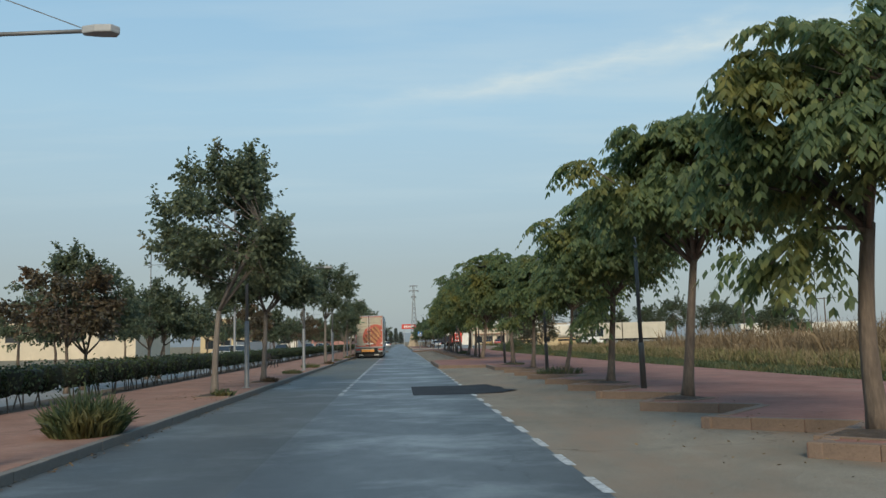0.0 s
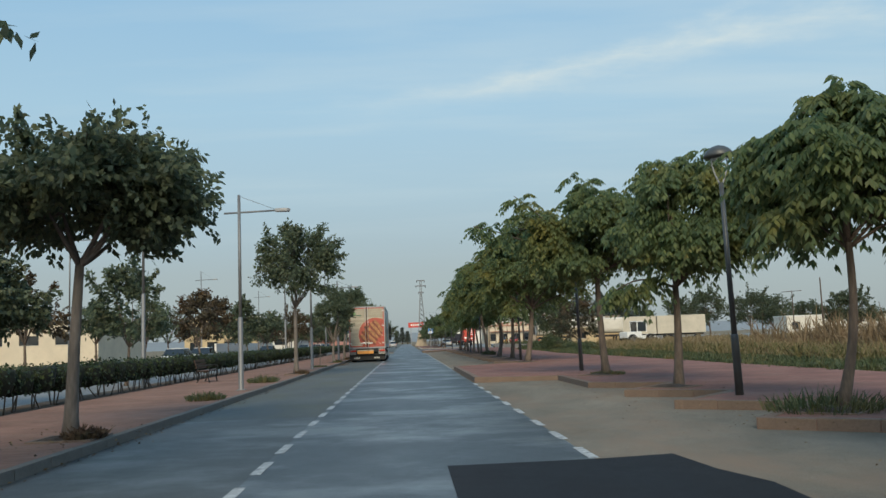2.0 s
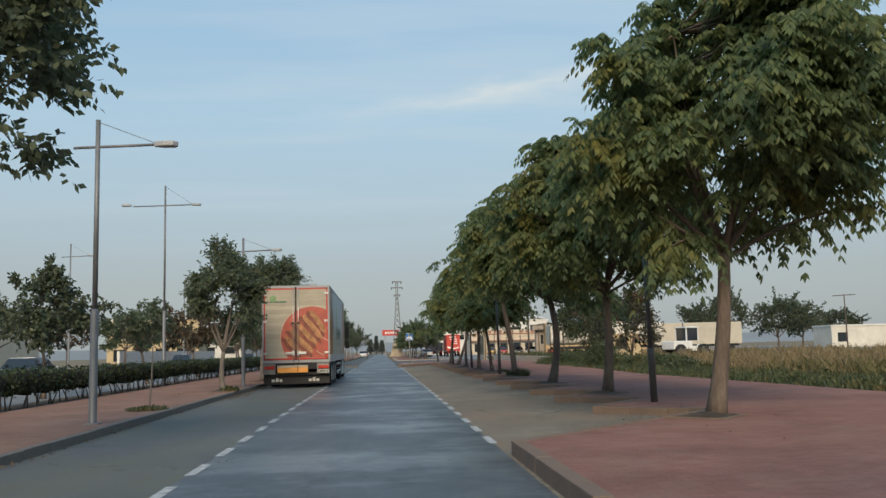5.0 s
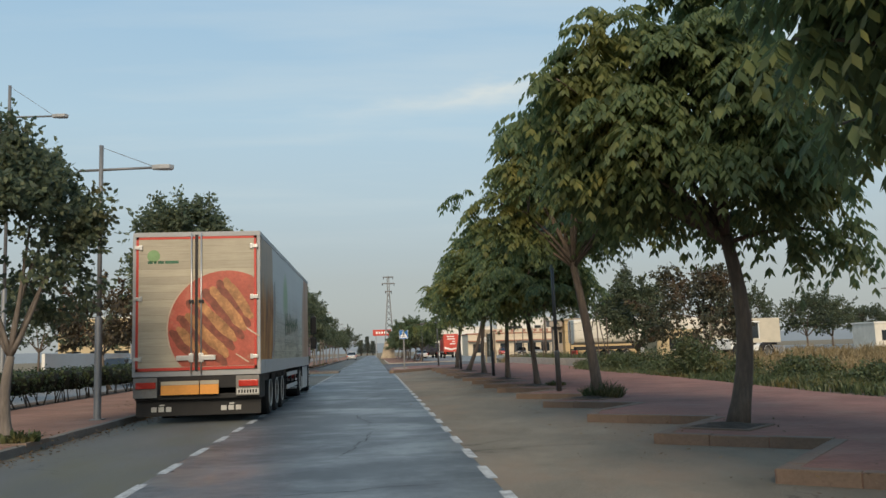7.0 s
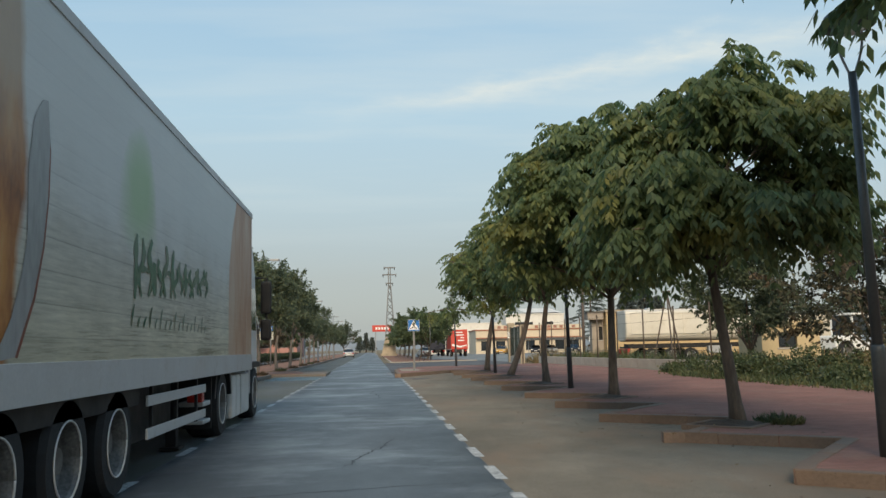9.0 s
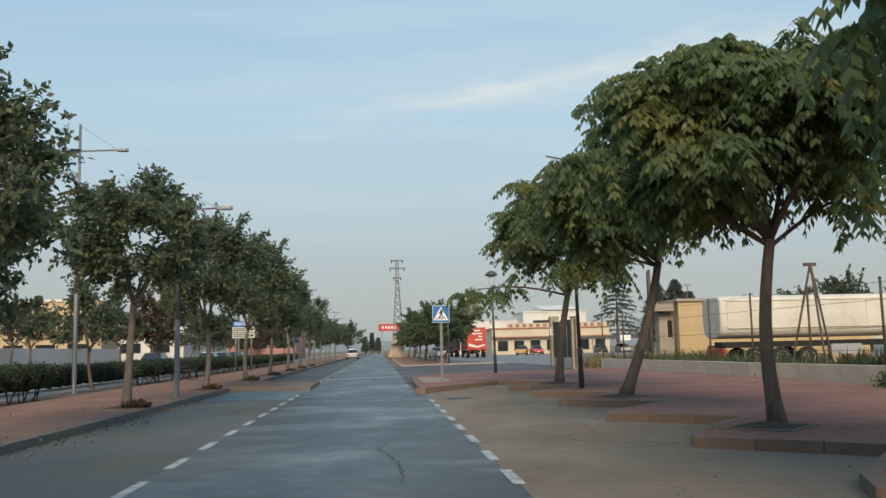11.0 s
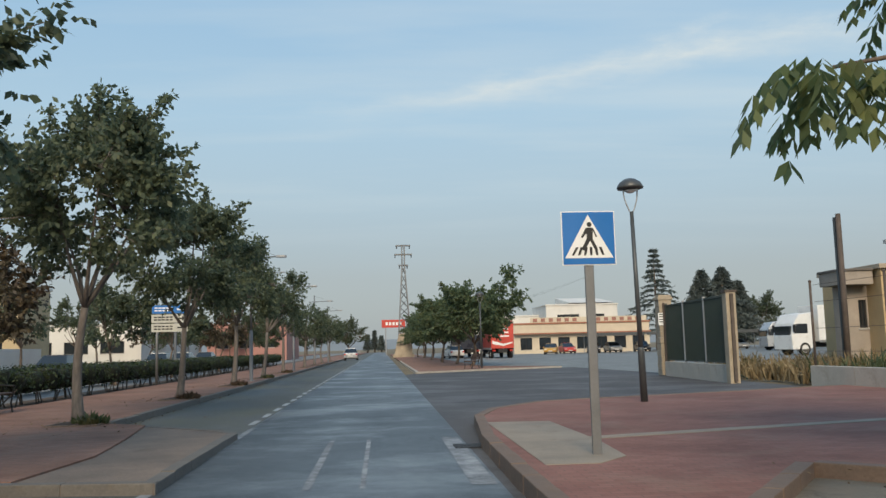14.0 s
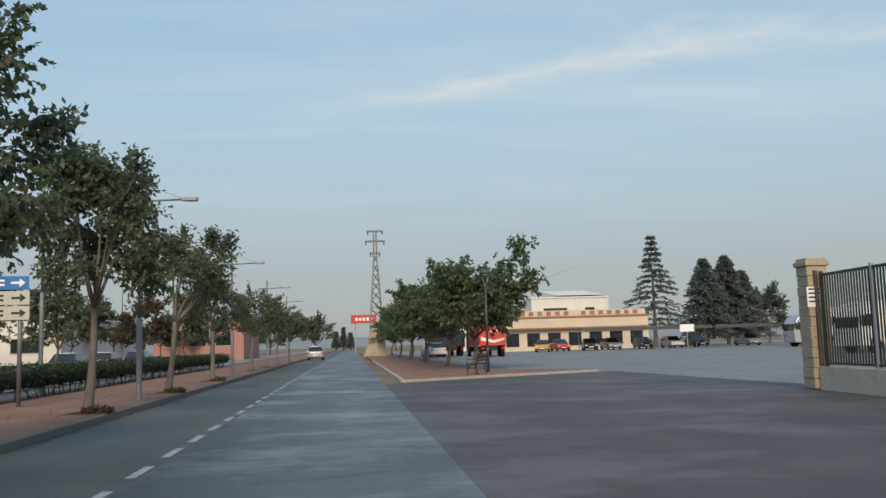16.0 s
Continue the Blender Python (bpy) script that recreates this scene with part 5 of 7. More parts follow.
        brush([(a, bot + 0.58), (a + 0.04, bot + 0.58 + h * 0.6), (a + 0.1, bot + 0.58 + h)], 0.03, PRINT_DARK if k < 4 else PRINT_FAINT, 0.003)
    # chassis, axles, guards
    Geo().box(mid - 0.45, mid - 0.33, 0.3, L - 1, 0.72, 1.0).box(mid + 0.33, mid + 0.45, 0.3, L - 1, 0.72, 1.0).obj("chassis_beam", BLACK, e)
    Geo().box(x0 + 0.1, x1 - 0.1, 0.9, 9.6, 0.98, 1.02).obj("underfloor", BLACK, e)
    for y in (2.3, 3.62, 4.94):
        for xx, w in ((x1 - 0.06, 0.36), (x0 + 0.06, -0.36)):
            wheel(e, xx, y, 0.5, w)
        Geo().tube([(x0 + 0.4, y, 0.5), (x1 - 0.4, y, 0.5)], 0.07, 8).obj("axle", BLACK, e)
    Geo().box(x1 - 0.35, x1 - 0.1, 0.75, 1.6, 0.45, 0.95).obj("side_box", BLACK, e, bevel=0.02)
    for z in (0.43, 0.77):
        for xx in (x1 - 0.05, x0 + 0.02):
            Geo().box(xx, xx + 0.03, 5.9, 9.05, z, z + 0.11).obj("side_guard", RAIL, e, bevel=0.006)
    for yy in (6.2, 7.4, 8.6):
        Geo().box(x1 - 0.09, x1 - 0.055, yy, yy + 0.06, 0.4, 1.0).obj("guard_post", BLACK, e)
    for xx in (x1 - 0.12, x0 + 0.06):
        Geo().box(xx, xx + 0.06, 0.3, 5.7, 0.80, 0.975).obj("side_skirt", BLACK, e, bevel=0.008)
        Geo().box(*sorted((xx + 0.03, xx + (-0.55 if xx > mid else 0.55))), 9.85, 9.88, 0.2, 1.0).obj("wheel_flap", BLACK, e, bevel=0.004)
    Geo().box(x0 + 0.35, x1 - 0.35, 5.95, 8.4, 0.32, 0.96).obj("pallet_box", BLACK, e, bevel=0.03)
    for xx in (x0 + 0.35, x1 - 0.5):
        Geo().box(xx, xx + 0.14, 8.75, 8.89, 0.05, 1.0).box(xx - 0.06, xx + 0.2, 8.66, 8.98, 0.02, 0.06).obj("landing_leg", BLACK, e)
    # tractor
    for y, ws in ((10.75, 0.5), (14.55, 0.34)):
        for xx, w in ((x1 - 0.08, ws), (x0 + 0.08, -ws)):
            wheel(e, xx, y, 0.51, w)
    Geo().box(mid - 0.5, mid + 0.5, 9.9, 15.9, 0.55, 0.9).obj("tractor_frame", BLACK, e)
    for ya, yb in ((11.62, 12.05), (12.09, 12.52), (12.7, 13.62)):
        Geo().box(x1 - 0.5, x1 - 0.06, ya, yb, 0.2, 0.93).obj("side_tank", TANK_WHITE, e, "white side tank cover", bevel=0.05)
    Geo().box(x1 - 0.45, x1 - 0.1, 9.3, 9.85, 0.55, 0.62).box(x1 - 0.45, x1 - 0.1, 9.3, 9.85, 0.3, 0.36).obj("air_tank", RAIL, e, bevel=0.02)
    Geo().box(x1 - 0.3, x1 - 0.09, 9.15, 9.3, 0.62, 0.8).obj("side_marker", LIGHT_RED, e, bevel=0.01)
    Geo().side([(9.95, 0.62), (10.1, 1.05), (10.75, 1.13), (11.4, 1.05), (11.55, 0.62), (11.45, 0.62), (11.3, 0.98), (10.75, 1.06), (10.2, 0.98), (10.05, 0.62)], x1 - 0.55, x1 - 0.06).obj("mudguard", BLACK, e)
    # cab: a plan with rounded front corners, raked towards the roof
    ca, cb = x0 + 0.14, x1 - 0.14
    rows = []
    for z, yf in ((0.45, 15.75), (1.3, 15.8), (2.0, 15.72), (2.9, 15.45), (3.4, 15.1), (3.62, 14.6)):
        rows.append([(ca, 13.68, z), (cb, 13.68, z)] + [(cb - 0.45 * (1 - math.cos(t)), yf - 0.45 + 0.45 * math.sin(t), z) for t in np.linspace(0, math.pi / 2, 6)] + [(ca + 0.45 * (1 - math.cos(t)), yf - 0.45 + 0.45 * math.sin(t), z) for t in np.linspace(math.pi / 2, 0, 6)])
    nk = len(rows[0])
    Geo().add([p for row in rows for p in row], [(i * nk + j, i * nk + (j + 1) % nk, (i + 1) * nk + (j + 1) % nk, (i + 1) * nk + j) for i in range(5) for j in range(nk)] + [tuple(range(nk))[::-1], tuple(range(5 * nk, 6 * nk))]).obj("cab", WHITE, e, "white tractor cab")
    Geo().side([(14.1, 1.75), (15.1, 1.75), (15.0, 2.6), (14.1, 2.6)], cb + 0.002, cb + 0.014).obj("side_window", GLASS, e, bevel=0.004)
    Geo().box(cb + 0.003, cb + 0.05, 13.75, 14.0, 0.5, 1.25).obj("side_skirt", GREY_PAINT, e, bevel=0.02)
    Geo().box(cb + 0.003, x1 - 0.06, 14.0, 15.2, 1.0, 1.12).obj("wheel_arch", BLACK, e, bevel=0.02)
    for ya, yb, za, zb in ((14.95, 15.12, 2.1, 2.78), (14.95, 15.1, 1.55, 1.98)):
        Geo().box(x1 - 0.02, x1 + 0.2, ya, yb, za, zb).obj("mirror", BLACK, e, "black wing mirror", bevel=0.05)
    Geo().tube([(cb, 15.0, 2.85), (x1 + 0.1, 15.03, 2.85), (x1 + 0.1, 15.03, 2.0)], 0.025, 6).obj("mirror_arm", BLACK, e)
    return e


lorry(-4.28, -1.68, 67.92, 13.5, 3.98)

# ---- right-hand side: verge, field, wall, gate, house, tanker ----
BEIGE = mat("beige rendered wall", (0.55, 0.40, 0.22), 0.85, 0.12, 0.7, 25, 0.2, stain=(0.42, 0.32, 0.20))
PORCH = mat("grey plaster", (0.36, 0.31, 0.26), 0.85, 0.2, 1, 25, 0.2)
WALL_PALE = mat("pale block wall", (0.52, 0.47, 0.40), 0.88, 0.15, 0.6, 30, 0.25, stain=(0.36, 0.30, 0.24))
PIER_STONE = mat("buff block pier", (0.40, 0.335, 0.25), 0.88, 0.2, 1.5, 30, 0.3, stain=(0.30, 0.23, 0.15))
FENCE_GREEN = mat("dark green fence paint", (0.022, 0.04, 0.03), 0.5, 0.25, 2, 30, 0.1)
RUST = mat("rusty steel post", (0.11, 0.085, 0.07), 0.8, 0.3, 3, 30, 0.3)
TANK = mat("off-white tank paint", (0.66, 0.62, 0.54), 0.45, 0.12, 0.6, 20, 0.05, stain=(0.48, 0.42, 0.33))
SIGN_BLUE = mat("blue sign film", (0.015, 0.16, 0.48), 0.35, 0.06, 2, 25, 0.0)
SIGN_WHITE = mat("white sign film", (0.82, 0.83, 0.82), 0.4, 0.04, 2, 25, 0.0)
SIGN_CREAM = mat("dusty cream sign film", (0.50, 0.50, 0.44), 0.5, 0.1, 2, 25, 0.0)
SIGN_BLACK = mat("black sign film", (0.012, 0.012, 0.013), 0.45, 0.1, 2, 25, 0.0)


def strip_grass(name, label, x0, x1, y0, y1, count, height, material, z=0.08, seed=1, width=0.03, category="grass"):
    """A sheet of blades, tussock by tussock, over a strip of ground."""
    rng = np.random.default_rng(seed)
    k = max(6, count // 14)
    tx, ty = rng.uniform(x0, x1, k), rng.uniform(y0, y1, k)
    th = height * rng.uniform(0.55, 1.15, k)
    i = rng.integers(0, k, count)
    base = np.stack([tx[i] + rng.normal(0, 0.14, count), ty[i] + rng.normal(0, 0.14, count), np.full(count, z)], -1)
    up = unit(rng.normal(0, 0.3, (count, 3)) * np.array([1, 1, 0]) + np.array([0, 0, 1.0]))
    ln = th[i] * rng.uniform(0.5, 1.1, count)
    sd = unit(np.cross(up, rng.normal(0, 1, (count, 3))))
    w = (width * rng.uniform(0.6, 1.6, count))[:, None]
    mid = base + up * (ln * 0.62)[:, None]
    tip = mid + unit(up + rng.normal(0, 0.45, (count, 3)) - np.array([0, 0, 0.25])) * (ln * 0.42)[:, None]
    q1 = np.stack([base - sd * w * 0.5, base + sd * w * 0.5, mid + sd * w * 0.5, mid - sd * w * 0.5], -2)
    q2 = np.stack([mid - sd * w * 0.5, mid + sd * w * 0.5, tip + sd * w * 0.1, tip - sd * w * 0.1], -2)
    return tagged(quads(name, np.concatenate([q1, q2]), material), label, category, kind="stuff")


for i, (a, b, w) in enumerate(((-8, 28, 12.0), (28, 62, 11.6), (62, 97, 11.3))):
    strip_grass("verge_weeds", "low green weeds along the back of the pavers", w, 15.0, a, b, 18000, 0.3, WEED, 0.1, 10 + i, 0.028, "weeds")
    strip_grass("dry_grass", "golden dry grass covering waste ground", 14.6, 24, a, b + 4, 15000, 0.8, STRAW, -0.05, 20 + i, 0.03)
    strip_grass("dry_grass", "golden dry grass covering waste ground", 24, 48, a + 10, b + 40, 9000, 1.0, STRAW, -0.05, 30 + i, 0.06)
OLIVE = leaf_mat("olive field weeds", (0.09, 0.085, 0.035), (0.145, 0.13, 0.055), (0.21, 0.18, 0.08), (0.07, 0.085, 0.03), 0.14, 0.7)
for i, (a, b) in enumerate(((-6, 30), (30, 66))):
    strip_grass("field_weeds", "olive and yellow weeds between verge and dry grass", 14.6, 18.5, a, b, 9000, 0.75, OLIVE, 0.0, 45 + i, 0.05, "weeds")
strip_grass("dry_reeds", "tall brown dry reeds in the field", 22, 36, 24, 62, 8000, 2.3, REED, -0.05, 41, 0.06, "reeds")
strip_grass("yard_weeds", "straw and weeds behind the low wall", 12.9, 17.5, 104, 127, 5000, 0.95, WEED, 0.0, 42, 0.05, "weeds")
strip_grass("yard_grass", "tall straw beside the gate", 13.0, 24.0, 125, 136, 5000, 0.85, STRAW, 0.0, 43, 0.05)
make_tree("bushy_tree", "overgrown green multi-stem tree at the end of the verge", 15.7, 98.6, 0.0, 5.6, 0.9, 2.3, 501, "small", 3000, (0.1, 0), 0.08, LEAF_FAR, BARK, "verge bushes", density=0.9)
make_tree("bushy_tree", "half-bare grey-green bush tree with dead twigs", 17.0, 91.6, 0.0, 5.2, 0.7, 2.7, 502, "small", 1900, (0.2, 0), 0.09, LEAF_SERE, BARK, "verge bushes", density=1.3)
for i, (x, y, rx, ry, h) in enumerate(((14.2, 90.0, 1.6, 1.8, 1.3), (13.6, 95.4, 1.3, 1.5, 0.9), (14.4, 83.0, 1.3, 1.8, 1.0), (13.4, 86.5, 1.0, 1.5, 0.7), (14.6, 77.0, 1.0, 1.6, 0.8), (13.2, 92.5, 1.0, 1.3, 0.8), (13.6, 71.0, 0.9, 1.5, 0.6), (12.5, 80.6, 0.95, 1.1, 1.9), (13.2, 98.6, 0.9, 1.6, 0.6))):
    shrub("verge_shrub", "dense green self-sown shrub on the verge", x, y, rx, ry, h, 60 + i)


def wall_run(name, label, pts, height, thick=0.22, material=None, cap=True):
    w = empty(name, label, "wall", kind="structure")
    for (xa, ya), (xb, yb) in zip(pts, pts[1:]):
        d = math.hypot(xb - xa, yb - ya)
        k = max(1, round(d / 2.0))
        a = math.atan2(yb - ya, xb - xa)
        for i in range(k):
            g = Geo().box(0.006, d / k - 0.006, -thick / 2, thick / 2, -0.25, height).obj("wall_panel", material or WALL_PALE, w, bevel=0.012)
            g.matrix_basis = Matrix.Translation((xa + (xb - xa) * i / k, ya + (yb - ya) * i / k, 0.1)) @ Matrix.Rotation(a, 4, "Z")
    return w


wall_run("wall_yard", "low pale block wall along the yard", [(13.75, 97.2), (12.75, 107.2), (11.95, 123.2)], 0.52)
for i in range(9):
    f = i / 8
    x, y = (13.75 - 1.0 * f * 2.6, 97.5 + 25.6 * f) if f < 0.385 else (12.75 - 0.8 * (f - 0.385) / 0.615, 97.5 + 25.6 * f)
    p = empty("fence_post", "thin rusty wire-fence post standing in the low wall", "fence post", "yard fence posts", (x, y, 0.6))
    Geo().tube([(0, 0, -0.1), (0, 0, 2.25)], 0.035, 8).obj("shaft", RUST, p, smooth=True)
    Geo().lathe([(0.045, 2.24), (0.05, 2.26), (0.02, 2.29)], n=10).obj("cap", RUST, p)
wires = empty("fence_wires", "thin strands of wire strung along the posts", "wire fence")
for z in (1.0, 1.6, 2.3, 2.75):
    Geo().tube([(13.72, 97.6, z), (12.75, 107.2, z), (11.98, 123.0, z)], 0.006, 4).obj("strand", RUST, wires)
wall_run("wall_gate", "pale plinth under the fence panel", [(11.55, 127.7), (11.88, 134.95)], 0.46)
panel = empty("barred_fence", "dark green barred fence panel with windbreak mesh on a plinth", "fence", at=(11.55, 127.7, 0.56))
panel.rotation_euler = (0, 0, math.atan2(0.33, 7.25) * -1)
Geo().box(-0.03, 0.03, 0.05, 7.1, 2.18, 2.24).box(-0.03, 0.03, 0.05, 7.1, 0.05, 0.1).obj("rail", FENCE_GREEN, panel, bevel=0.004)
bar = Geo().box(-0.014, 0.014, -0.018, 0.018, 0.06, 2.2).mesh("bar", FENCE_GREEN)
for k in range(58):
    ob = new("bar", bar)
    ob.parent = panel
    ob.location = (-0.005, 0.14 + k * 0.12, 0)
for k in (0.1, 2.4, 4.8, 7.05):
    Geo().box(-0.04, 0.04, k - 0.04, k + 0.04, 0, 2.3).obj("stanchion", GREY_PAINT if k in (2.4, 4.8) else FENCE_GREEN, panel, bevel=0.005)
for k in range(4):
    Geo().tube([(0.06, 1.2 + 1.7 * k, 0.0), (0.95, 1.25 + 1.7 * k, -0.5)], 0.025, 6).obj("brace", FENCE_GREEN, panel)
gp = empty("gate_post", "weathered buff gate post with a steel channel", "gate post", at=(11.48, 127.45, 0.0))
Geo().box(-0.16, 0.16, -0.16, 0.16, -0.1, 2.85).obj("post", PIER_STONE, gp, bevel=0.015)
Geo().box(-0.2, 0.2, -0.19, 0.19, 2.85, 2.92).obj("cap", RUST, gp, bevel=0.01)
Geo().box(-0.05, 0.05, -0.24, -0.165, 0.05, 2.8).obj("channel", RUST, gp, bevel=0.005)
pr = empty("gate_pier", "tall buff block gate pier with a capstone and notice", "gate pier", at=(11.92, 135.25, 0.0))
for k in range(12):
    o = Geo().box(-0.26, 0.26, -0.26, 0.26, 0.005, 0.245).obj("block", PIER_STONE, pr, bevel=0.014)
    o.location = (0.006 * (-1) ** k, 0.004 * (-1) ** (k // 2), 0.02 + 0.25 * k)
Geo().box(-0.31, 0.31, -0.31, 0.31, 3.02, 3.14).box(-0.26, 0.26, -0.26, 0.26, 3.14, 3.22).obj("capstone", PIER_STONE, pr, bevel=0.02)
nt = Geo().box(-0.32, 0.1, -0.30, -0.285, 2.0, 2.5).obj("notice", SIGN_WHITE, pr, "white notice board", bevel=0.004)
for k, w in enumerate((0.34, 0.30, 0.2, 0.3)):
    Geo().box(-0.28, -0.28 + w, -0.304, -0.3005, 2.42 - 0.1 * k, 2.46 - 0.1 * k).obj("notice_bar", SIGN_BLACK, nt)
Geo().box(-0.12, -0.04, -0.36, -0.27, 0.3, 2.9).obj("gate_channel", RUST, pr, bevel=0.01)


def window_at(house, x0, x1, z0, z1, y, depth=0.12, name="window", face="y"):
    """A framed pane set back in a wall that faces -y (or -x)."""
    def bx(a0, a1, d0, d1, c0, c1):
        return Geo().box(a0, a1, d0, d1, c0, c1) if face == "y" else Geo().box(d0, d1, a0, a1, c0, c1)
    pane = bx(x0, x1, y + depth - 0.06, y + depth - 0.02, z0, z1).obj(name, GLASS, house, "dark glazed window")
    g = Geo()
    for a0, a1, c0, c1 in ((x0, x1, z0, z0 + 0.06), (x0, x1, z1 - 0.06, z1), (x0, x0 + 0.06, z0 + 0.06, z1 - 0.06), (x1 - 0.06, x1, z0 + 0.06, z1 - 0.06), ((x0 + x1) / 2 - 0.03, (x0 + x1) / 2 + 0.03, z0 + 0.06, z1 - 0.06)):
        b = bx(a0, a1, y + depth - 0.09, y + depth - 0.03, c0, c1)
        g.add(np.concatenate(b.v), b.f)
    g.obj("frame", BLACK, pane)
    bx(x0 - 0.06, x1 + 0.06, y - 0.05, y + depth - 0.06, z0 - 0.07, z0 - 0.004).obj("sill", CONCRETE, pane, bevel=0.008)
    return pane


def wall_with_holes(parent, name, a0, a1, z0, z1, d0, d1, holes, material, face="y", label=""):
    """A wall slab with rectangular openings, one connected mesh."""
    ca = sorted({a0, a1, *[h[0] for h in holes], *[h[1] for h in holes]})
    cz = sorted({z0, z1, *[h[2] for h in holes], *[h[3] for h in holes]})
    bm = bmesh.new()
    vs = {(i, k): bm.verts.new((a, d0, z) if face == "y" else (d0, a, z)) for i, a in enumerate(ca) for k, z in enumerate(cz)}
    for i, (a, b) in enumerate(zip(ca, ca[1:])):
        for k, (c, d) in enumerate(zip(cz, cz[1:])):
            if not any(h[0] <= a and h[1] >= b and h[2] <= c and h[3] >= d for h in holes):
                bm.faces.new((vs[i, k], vs[i + 1, k], vs[i + 1, k + 1], vs[i, k + 1]))
    ext = bmesh.ops.extrude_face_region(bm, geom=bm.faces[:])
    bmesh.ops.translate(bm, verts=[v for v in ext["geom"] if isinstance(v, bmesh.types.BMVert)], vec=(0, d1 - d0, 0) if face == "y" else (d1 - d0, 0, 0))
    bmesh.ops.recalc_face_normals(bm, faces=bm.faces[:])
    me = bpy.data.meshes.new(name)
    bm.to_mesh(me)
    bm.free()
    me.materials.append(material)
    ob = new(name, me)
    ob.parent = parent
    return tagged(ob, label)


house = empty("gate_house", "single-storey beige rendered gate house with a flat roof and open porch", "house", at=(18.85, 131.3, 0))
holes = [(2.2, 3.38, 1.69, 2.63), (7.5, 8.6, 1.69, 2.63)]
wall_with_holes(house, "front_wall", 0, 12, -0.1, 3.82, 0, 0.25, holes, BEIGE)
for h in holes:
    window_at(house, *h, 0.0, 0.2)
Geo().box(0, 0.25, 0.25, 4.3, -0.1, 3.82).obj("side_wall", BEIGE, house)
porch_hole = [(-0.38, -0.07, 1.67, 2.72)]
wall_with_holes(house, "porch_wall", -0.92, -0.004, -0.1, 3.26, 1.0, 1.2, porch_hole, PORCH, label="grey plaster porch wall")
window_at(house, *porch_hole[0], 1.0, 0.16)
Geo().box(-0.92, -0.72, 1.2, 1.8, -0.1, 3.26).obj("porch_side", PORCH, house)
Geo().box(0.25, 12, 4.05, 4.3, -0.1, 3.82).box(11.75, 12, 0.25, 4.05, -0.1, 3.82).obj("back_wall", BEIGE, house)
for k in range(14):
    Geo().box(0.02, 12.0, -0.012, -0.001, 0.2 + 0.26 * k, 0.212 + 0.26 * k).obj("render_joint", PORCH, house)
Geo().box(-0.12, 12.2, -0.15, 4.5, 3.824, 4.0).obj("roof", mat("roof edge", (0.40, 0.33, 0.25), 0.85, 0.2, 1, 20, 0.2), house, "flat roof slab", bevel=0.02)
Geo().box(-1.4, -0.125, 0.3, 1.85, 3.27, 3.78).obj("canopy", PORCH, house, "grey concrete porch canopy", bevel=0.02)
Geo().box(-1.45, -0.125, 0.24, 1.9, 3.78, 3.86).obj("canopy_cap", mat("dark canopy edge", (0.16, 0.14, 0.12), 0.85, 0.2, 1, 20, 0.1), house, bevel=0.01)
Geo().tube([(1.0, 1.0, 4.0), (1.0, 1.0, 4.95)], 0.025, 6).obj("mast", GALV, house)
Geo().box(0.85, 1.2, 0.9, 1.1, 4.85, 5.0).obj("camera_box", GREY_PAINT, house, bevel=0.02)

tk = empty("tank_trailer", "parked off-white tank trailer on dark running gear", "trailer", at=(17.4, 122.4, 0.0))
def tank_ring(x, grow):
    """An upright rounded outline, flat-sided with a rounder belly."""
    t = np.linspace(0, 2 * np.pi, 33)[:-1]
    c, s_ = np.cos(t), np.sin(t)
    e = np.where(s_ > 0, 0.28, 0.55)
    return np.stack([np.full(32, x), np.sign(c) * np.abs(c) ** e * 1.22 * grow, 2.52 + np.sign(s_) * np.abs(s_) ** e * 1.06 * grow], -1)


barrel = Geo()
rings = [tank_ring(x, g) for x, g in ((0.0, 0.93), (0.06, 0.985), (0.16, 1.0), (11.4, 1.0), (11.55, 0.98), (11.62, 0.92))]
barrel.add(np.concatenate(rings), [(i * 32 + j, i * 32 + (j + 1) % 32, (i + 1) * 32 + (j + 1) % 32, (i + 1) * 32 + j) for i in range(5) for j in range(32)] + [tuple(range(32))[::-1], tuple(range(160, 192))])
barrel.obj("tank", TANK, tk, "off-white flat-sided tank", smooth=False)
for z in (1.95, 3.3):
    Geo().box(0.35, 11.2, -1.25, -1.2, z, z + 0.05).obj("side_moulding", TANK, tk, bevel=0.01)
for xx in (0.35, 3.9, 7.5, 11.15):
    Geo().box(xx, xx + 0.06, -1.25, -1.2, 2.004, 3.296).obj("side_moulding", TANK, tk, bevel=0.01)
for xx in (2.0, 5.6, 9.2):
    Geo().lathe([(0.3, 3.5), (0.3, 3.68), (0.24, 3.72), (0.02, 3.74)], (xx, 0, 0), 16).obj("hatch", ALU, tk)
Geo().box(0.3, 11.3, -0.5, 0.5, 1.0, 1.3).box(0.2, 5.2, -1.2, 1.2, 1.02, 1.12).obj("chassis", BLACK, tk)
for yy, s in ((-1.22, -0.34), (1.22, 0.34)):
    for xx in (1.7, 3.05, 4.4):
        w = wheel(tk, 0, 0, 0.5, 0.34)
        w.matrix_basis = Matrix.Translation((xx, yy, 0.5)) @ Matrix.Rotation(radians(-90 if s < 0 else 90), 4, "Z")
Geo().box(0.1, 0.25, -1.1, 1.1, 0.5, 1.0).obj("bumper", RED_PAINT, tk, bevel=0.02)
Geo().box(5.6, 7.2, -1.15, -0.75, 0.6, 1.1).obj("locker", GREY_PAINT, tk, bevel=0.03)
for yy in (-0.9, 0.6):
    Geo().box(10.6, 10.8, yy, yy + 0.3, 0, 1.1).obj("landing_leg", BLACK, tk)
